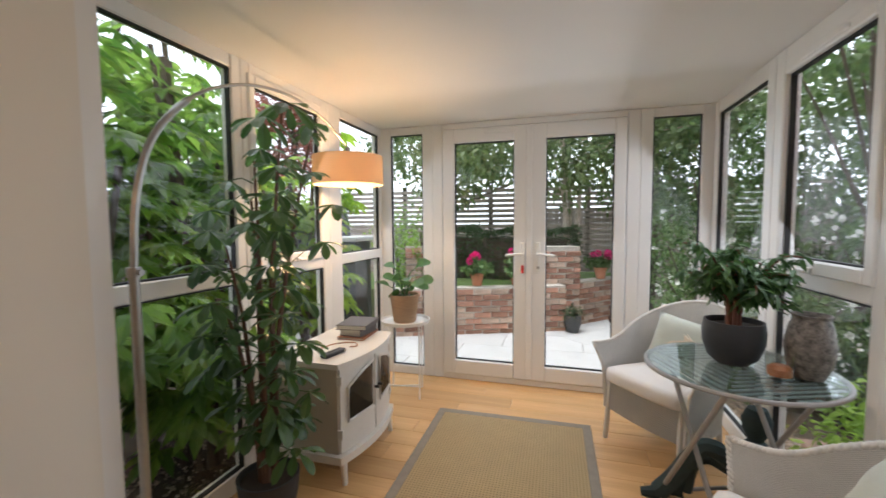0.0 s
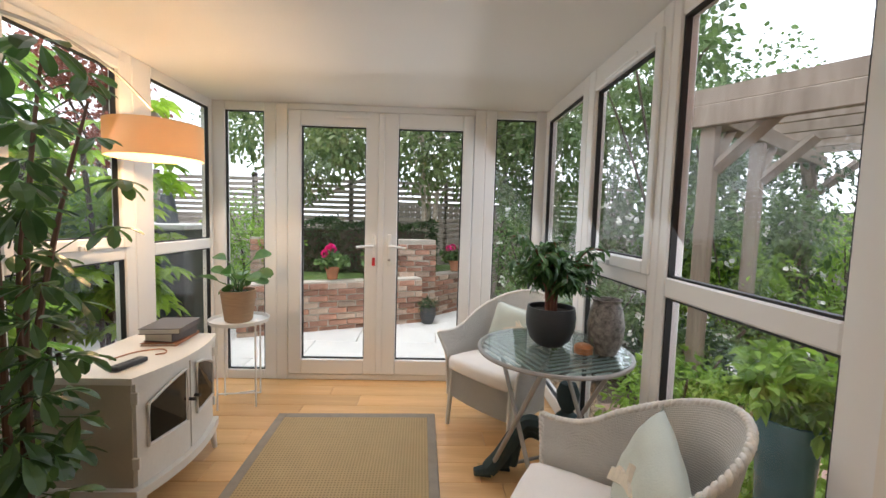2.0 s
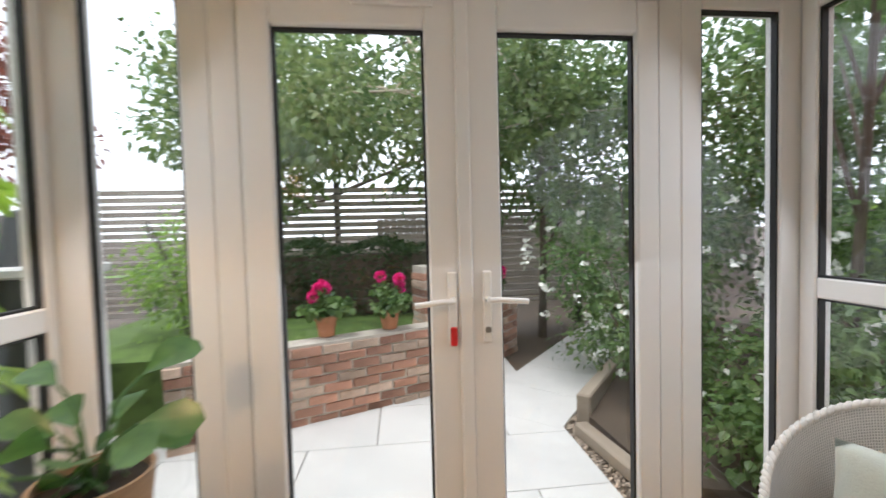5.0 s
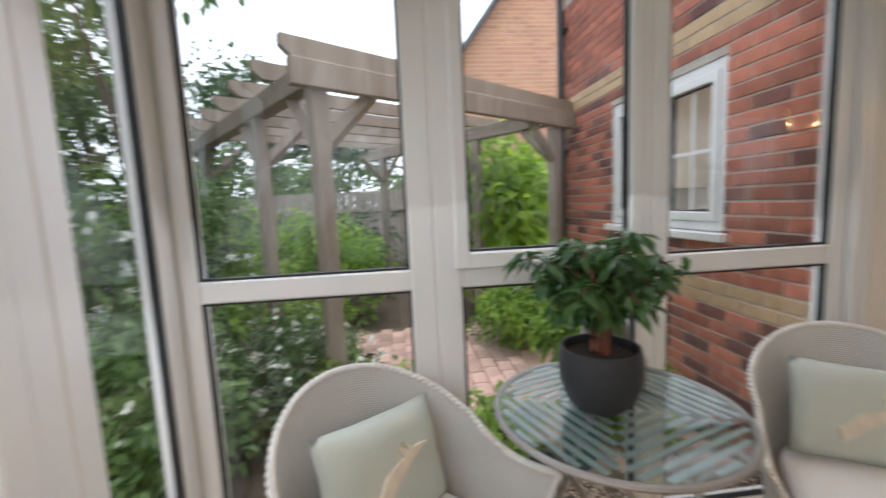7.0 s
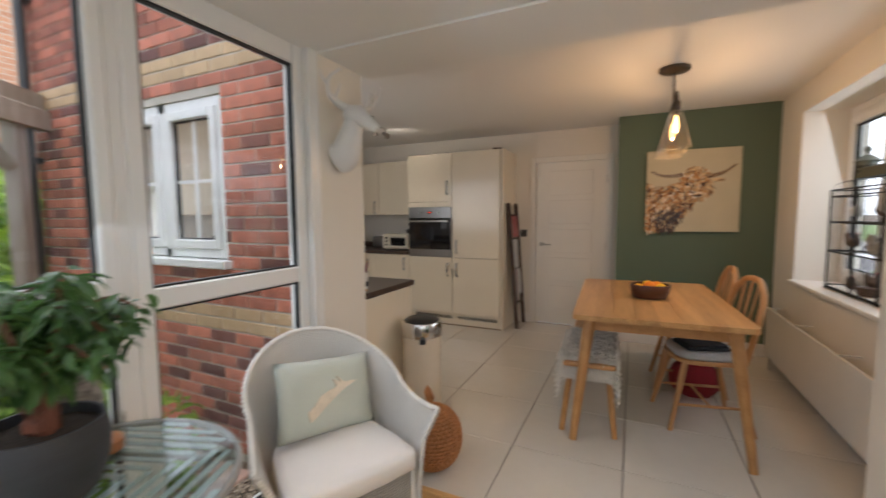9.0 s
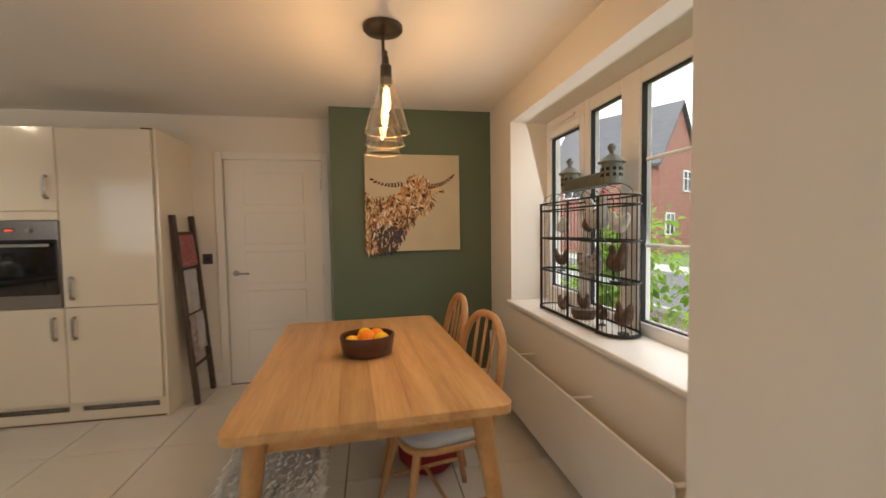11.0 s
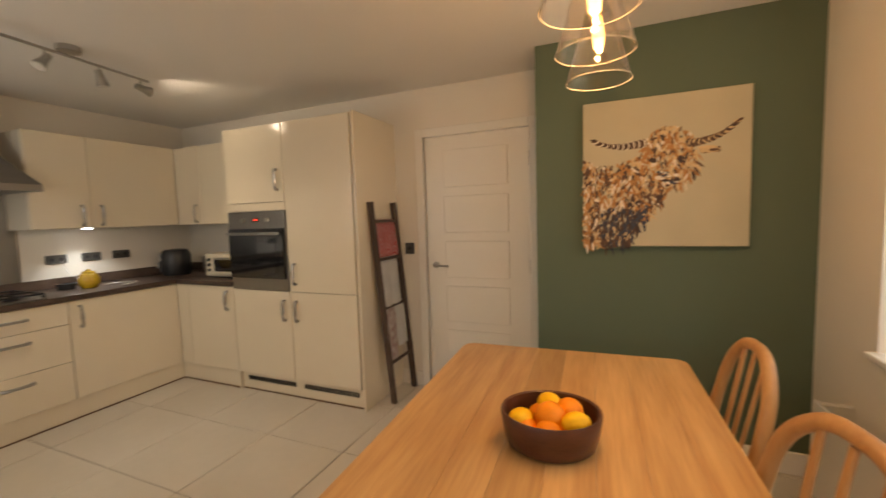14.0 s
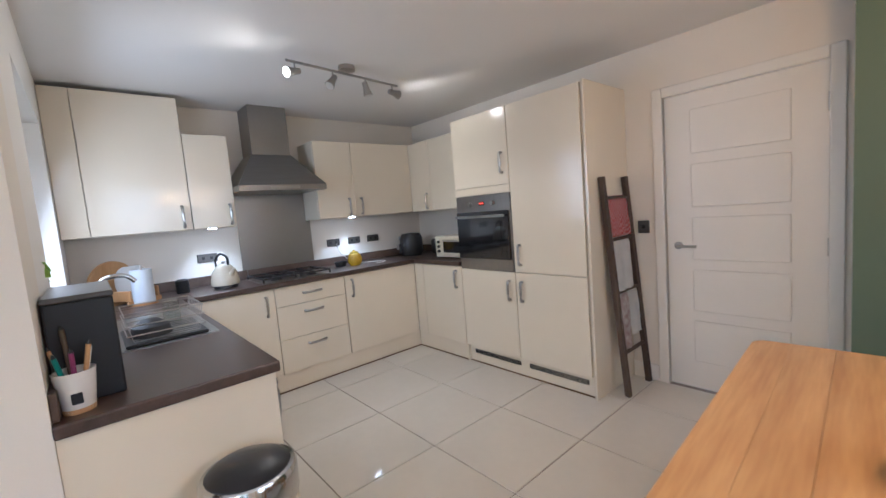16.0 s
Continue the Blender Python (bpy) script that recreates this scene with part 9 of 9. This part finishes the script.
part("handle", B(-0.15, 0.055, 0.165, 0.175, 0.172, 0.182, 0.003), M_CHROME, md)
for z in (0.07, 0.115, 0.16):
    part("knob", R((0.14, 0.139, z), (0.14, 0.158, z), 0.014, seg=14), M_BLACK, mo)
bj = thing("black_jar", "small black lidded jar on the worktop", "jar", 3.57, 0.56, WT)
part("jar_body", lathe(bmesh.new(), [(0, 0), (0.045, 0), (0.045, 0.095), (0.03, 0.105), (0, 0.105)], 22), M_BLACK, bj, smooth=True)
# corner: chopping boards and kitchen paper
M_BOARD = wood_mat("beech_board", (0.42, 0.22, 0.09), (0.55, 0.33, 0.15), 10, 0.5, "z", 0.05)
cbd = thing("chopping_board", "round wooden board leaning in the corner", "chopping board", 3.62, 0.97, WT, -60)
part("board", R((0, -0.01, 0.15), (0, 0.012, 0.153), 0.15, seg=30), M_BOARD, cbd)
cbd = thing("plate_rack", "wooden rack holding plates in the corner", "plate rack", 3.45, 0.86, WT, -55)
for y in (-0.08, 0.08):
    part("rack_rail", B(-0.12, 0.12, y - 0.01, y + 0.01, 0, 0.03, 0.003), M_BOARD, cbd)
for x in (-0.10, 0.10):
    part("rack_post", B(x - 0.008, x + 0.008, -0.09, 0.09, 0.03, 0.10, 0.003), M_BOARD, cbd)
M_PLATE = mat("grey_white_plate", (0.55, 0.53, 0.50), 0.25, vary=0.03)
for k, x in enumerate((-0.04, 0.0, 0.04)):
    p_ = thing("dinner_plate", "pale grey plate standing in the rack", "plate", 3.45 + x * 0.57, 0.86 - x * 0.82, WT + 0.031, -55, "plates in the rack")
    part("plate_body", R((0, 0, 0.115), (0.010, 0, 0.115), 0.115, 0.10, 28), M_PLATE, p_)
M_PAPER = mat("pale_blue_paper_towel", (0.66, 0.72, 0.80), 0.95, vary=0.04, scale=14, fine=120, bump=0.3)
kp = thing("kitchen_roll", "pale kitchen paper roll on a stand", "kitchen roll", 3.32, 0.82, WT)
part("roll_base", R((0, 0, 0), (0, 0, 0.012), 0.075, seg=26), M_BOARD, kp)
part("paper", lathe(bmesh.new(), [(0.02, 0.013), (0.062, 0.013), (0.062, 0.235), (0.02, 0.235), (0.02, 0.013)], 30), M_PAPER, kp, smooth=True)
part("spindle", R((0, 0, 0.012), (0, 0, 0.265), 0.008), M_CHROME, kp)
# sink, drainer, rack and tap
sk = thing("steel_sink", "stainless steel sink with a drainer", "sink", 2.40, 0.86, WT)
bm = bmesh.new()
for q in ((-0.42, 0.42, -0.20, -0.17), (-0.42, 0.42, 0.17, 0.20), (-0.42, -0.40, -0.17, 0.17), (0.40, 0.42, -0.17, 0.17), (-0.04, 0.0, -0.17, 0.17)):
    box(bm, *q, 0.0, 0.006)
part("sink_rim", bm, M_STEEL, sk)
part("drainer", B(-0.40, -0.04, -0.17, 0.17, 0.0, 0.003), M_STEEL, sk)
part("basin", B(0.0, 0.40, -0.17, 0.17, 0.0, 0.0025), M_STEEL, sk)
tp = thing("mixer_tap", "chrome swan-neck mixer tap", "tap", 2.50, 1.065, WT)
part("tap_body", R((0, 0, 0), (0, 0, 0.07), 0.022, seg=18), M_POLISH, tp, smooth=True)
part("spout", tube(bmesh.new(), curve_pts([(0, 0, 0.06), (0, 0, 0.20), (0, -0.04, 0.265), (0, -0.12, 0.27), (0, -0.16, 0.235)], 6), 0.012, 10), M_POLISH, tp, smooth=True)
for s in (-1, 1):
    part("tap_lever", tube(bmesh.new(), [(s * 0.015, 0, 0.045), (s * 0.05, 0, 0.055), (s * 0.075, 0, 0.075)], 0.008, 8), M_POLISH, tp)
rk = thing("dish_rack", "wire dish rack with a dark tray", "dish rack", 2.18, 0.85, WT + 0.006)
part("tray", B(-0.19, 0.19, -0.15, 0.15, 0.0, 0.015, 0.005), M_BLACK, rk)
for z in (0.05, 0.09, 0.13):
    part("wire_hoop", tube(bmesh.new(), [(-0.18, -0.14, z), (0.18, -0.14, z), (0.18, 0.14, z), (-0.18, 0.14, z)], 0.003, 6, True), M_CHROME, rk)
for k in range(9):
    x = -0.16 + 0.04 * k
    part("wire", tube(bmesh.new(), [(x, -0.14, 0.13), (x, -0.12, 0.02), (x, 0.12, 0.02), (x, 0.14, 0.13)], 0.0022, 5), M_CHROME, rk)
gl = thing("drinking_glass", "clear glass upturned in the dish rack", "glass", 2.26, 0.80, WT + 0.03)
part("tumbler", lathe(bmesh.new(), [(0.038, 0), (0.034, 0.11), (0, 0.112), (0, 0.108), (0.031, 0.106), (0.035, 0.0)], 22), M_CLEAR, gl, smooth=True)
bo = thing("dark_bowl", "dark bowl drying in the dish rack", "bowl", 2.10, 0.90, WT + 0.03)
part("bowl_shell", lathe(bmesh.new(), [(0.078, 0), (0.07, 0.04), (0.03, 0.068), (0, 0.07), (0, 0.064), (0.028, 0.062), (0.064, 0.038), (0.072, 0)], 26), M_POTDARK, bo, smooth=True)
# bread bin, pen mug, small plant
M_NAVY = mat("matt_black_metal", (0.012, 0.014, 0.018), 0.4, vary=0.1)
bb = thing("bread_bin", "tall matt black bread bin with a grey lid", "bread bin", 1.62, 0.99, WT)
part("bin_box", B(-0.19, 0.19, -0.078, 0.078, 0.0, 0.295, 0.006, 2), M_NAVY, bb)
part("bin_top", B(-0.195, 0.195, -0.08, 0.08, 0.295, 0.312, 0.004), M_GREYPL, bb)
mg = thing("pen_mug", "white mug full of pens and pencils", "mug", 1.425, 1.00 - 0.13, WT)
mg.location = (1.415, 1.135, WT)
bb.location = (1.662, 1.105, WT)
M_MUG = mat("white_china", (0.74, 0.71, 0.66), 0.2, vary=0.03)
part("mug_wall", lathe(bmesh.new(), [(0, 0), (0.034, 0), (0.036, 0.006), (0.048, 0.115), (0.045, 0.115), (0.034, 0.01), (0, 0.008)], 28), M_MUG, mg, smooth=True)
part("mug_foot", R((0, 0, 0.0), (0, 0, 0.014), 0.0355, 0.0372, 24), M_BOARD, mg)
part("mug_motif", B(-0.042, -0.0405, -0.012, 0.012, 0.03, 0.06, 0.002), M_NAVY, mg, "dark printed roundel")
M_PENG = mat("green_pen", (0.01, 0.20, 0.17), 0.4)
M_PENP = mat("plum_pen", (0.20, 0.03, 0.10), 0.4)
for k, (a, l, r_, mt, lb) in enumerate(((0.3, 0.21, 0.0065, M_BARK, "dark wooden brush"), (1.3, 0.165, 0.005, M_BOARD, "wooden pencil"), (2.3, 0.15, 0.006, M_PENG, "green felt pen"), (3.2, 0.16, 0.006, M_PENP, "plum felt pen"), (4.2, 0.17, 0.006, M_BOARD, "wooden pencil"), (5.2, 0.155, 0.006, M_WIRE, "white pen"))):
    pn = thing("pen" if "pen" in lb and "pencil" not in lb else "pencil" if "pencil" in lb else "brush", lb + " standing in a mug", "pen", mg.location[0], mg.location[1], WT + 0.012, 0, "pens in the mug")
    part("barrel", R((0.008 * math.cos(a), 0.008 * math.sin(a), 0), (0.045 * math.cos(a), 0.045 * math.sin(a), l), r_), mt, pn)
    part("tip", R((0.045 * math.cos(a), 0.045 * math.sin(a), l), (0.048 * math.cos(a), 0.048 * math.sin(a), l + 0.012), r_ * 0.9, 0.001), M_NAVY, pn)
sp_ = thing("small_potted_plant", "little green plant in a clay pot on the sill", "potted plant", 1.98, 1.27, KZ0 + 0.0)
pot_round(sp_, [(0, 0), (0.045, 0), (0.07, 0.05), (0.06, 0.095), (0.052, 0.095), (0.06, 0.05)], M_BASKETPOT, 0.054, 0.08)
mesh_part("foliage", cap_mesh("foliage", np.random.default_rng(9), 46, (0, 0, 0.15), (0.09, 0.09, 0.06), 0.07, 0.05), L_BRIGHT, sp_)
# small dark thing on top of the tall cabinet
ct_ = thing("small_wooden_box", "small dark wooden box on top of the cabinet", "box", 1.42, -1.60, 2.1255, 20)
part("box_body", B(-0.05, 0.05, -0.03, 0.03, 0, 0.028, 0.004), M_LADDER, ct_)
part("box_lid", B(-0.052, 0.052, -0.032, 0.032, 0.0285, 0.038, 0.003), M_BOWL, ct_)


# ---------------------------------------------------------------- floor pieces
def tile_mesh(w, h, t, name):
    bm = bmesh.new()
    box(bm, 0, w, 0, h, -t, 0, 0.002)
    me = bpy.data.meshes.new(name)
    bm.to_mesh(me)
    bm.free()
    return me


T = 0.6
cache = {}
for i in range(-5, 6):
    for j in range(-4, 4):
        x0, y0 = 1.135 + i * T, -0.92 + j * T
        x1, y1 = min(x0 + T, KE), min(y0 + T, 1.425)
        x0, y0 = max(x0, KW), max(y0, KS)
        if x1 - x0 < 0.03 or y1 - y0 < 0.03:
            continue
        key = (round(x1 - x0, 3), round(y1 - y0, 3))
        if key not in cache:
            cache[key] = tile_mesh(key[0] - 0.006, key[1] - 0.006, 0.01, "tile")
            cache[key].materials.append(M_TILE)
        ob = new("tile", cache[key])
        ob.location = (x0 + 0.003, y0 + 0.003, 0)
        ob.parent = floor_k
rng = random.Random(4)
PW = 0.165
n = int((ND - 1.455) / PW) + 1
for j in range(n):
    y0 = 1.455 + j * PW
    y1 = min(y0 + PW, ND)
    x = WD - rng.uniform(0, 1.2)
    while x < ED:
        ln = rng.choice((1.1, 1.4, 1.75, 1.9))
        a, b = max(x, WD), min(x + ln, ED)
        x += ln
        if b - a < 0.02:
            continue
        me = tile_mesh(b - a - 0.0015, y1 - y0 - 0.0015, 0.012, "plank")
        me.materials.append(M_PLANK)
        ob = new("plank", me)
        ob.location = (a, y0, 0)
        ob.parent = floor_g
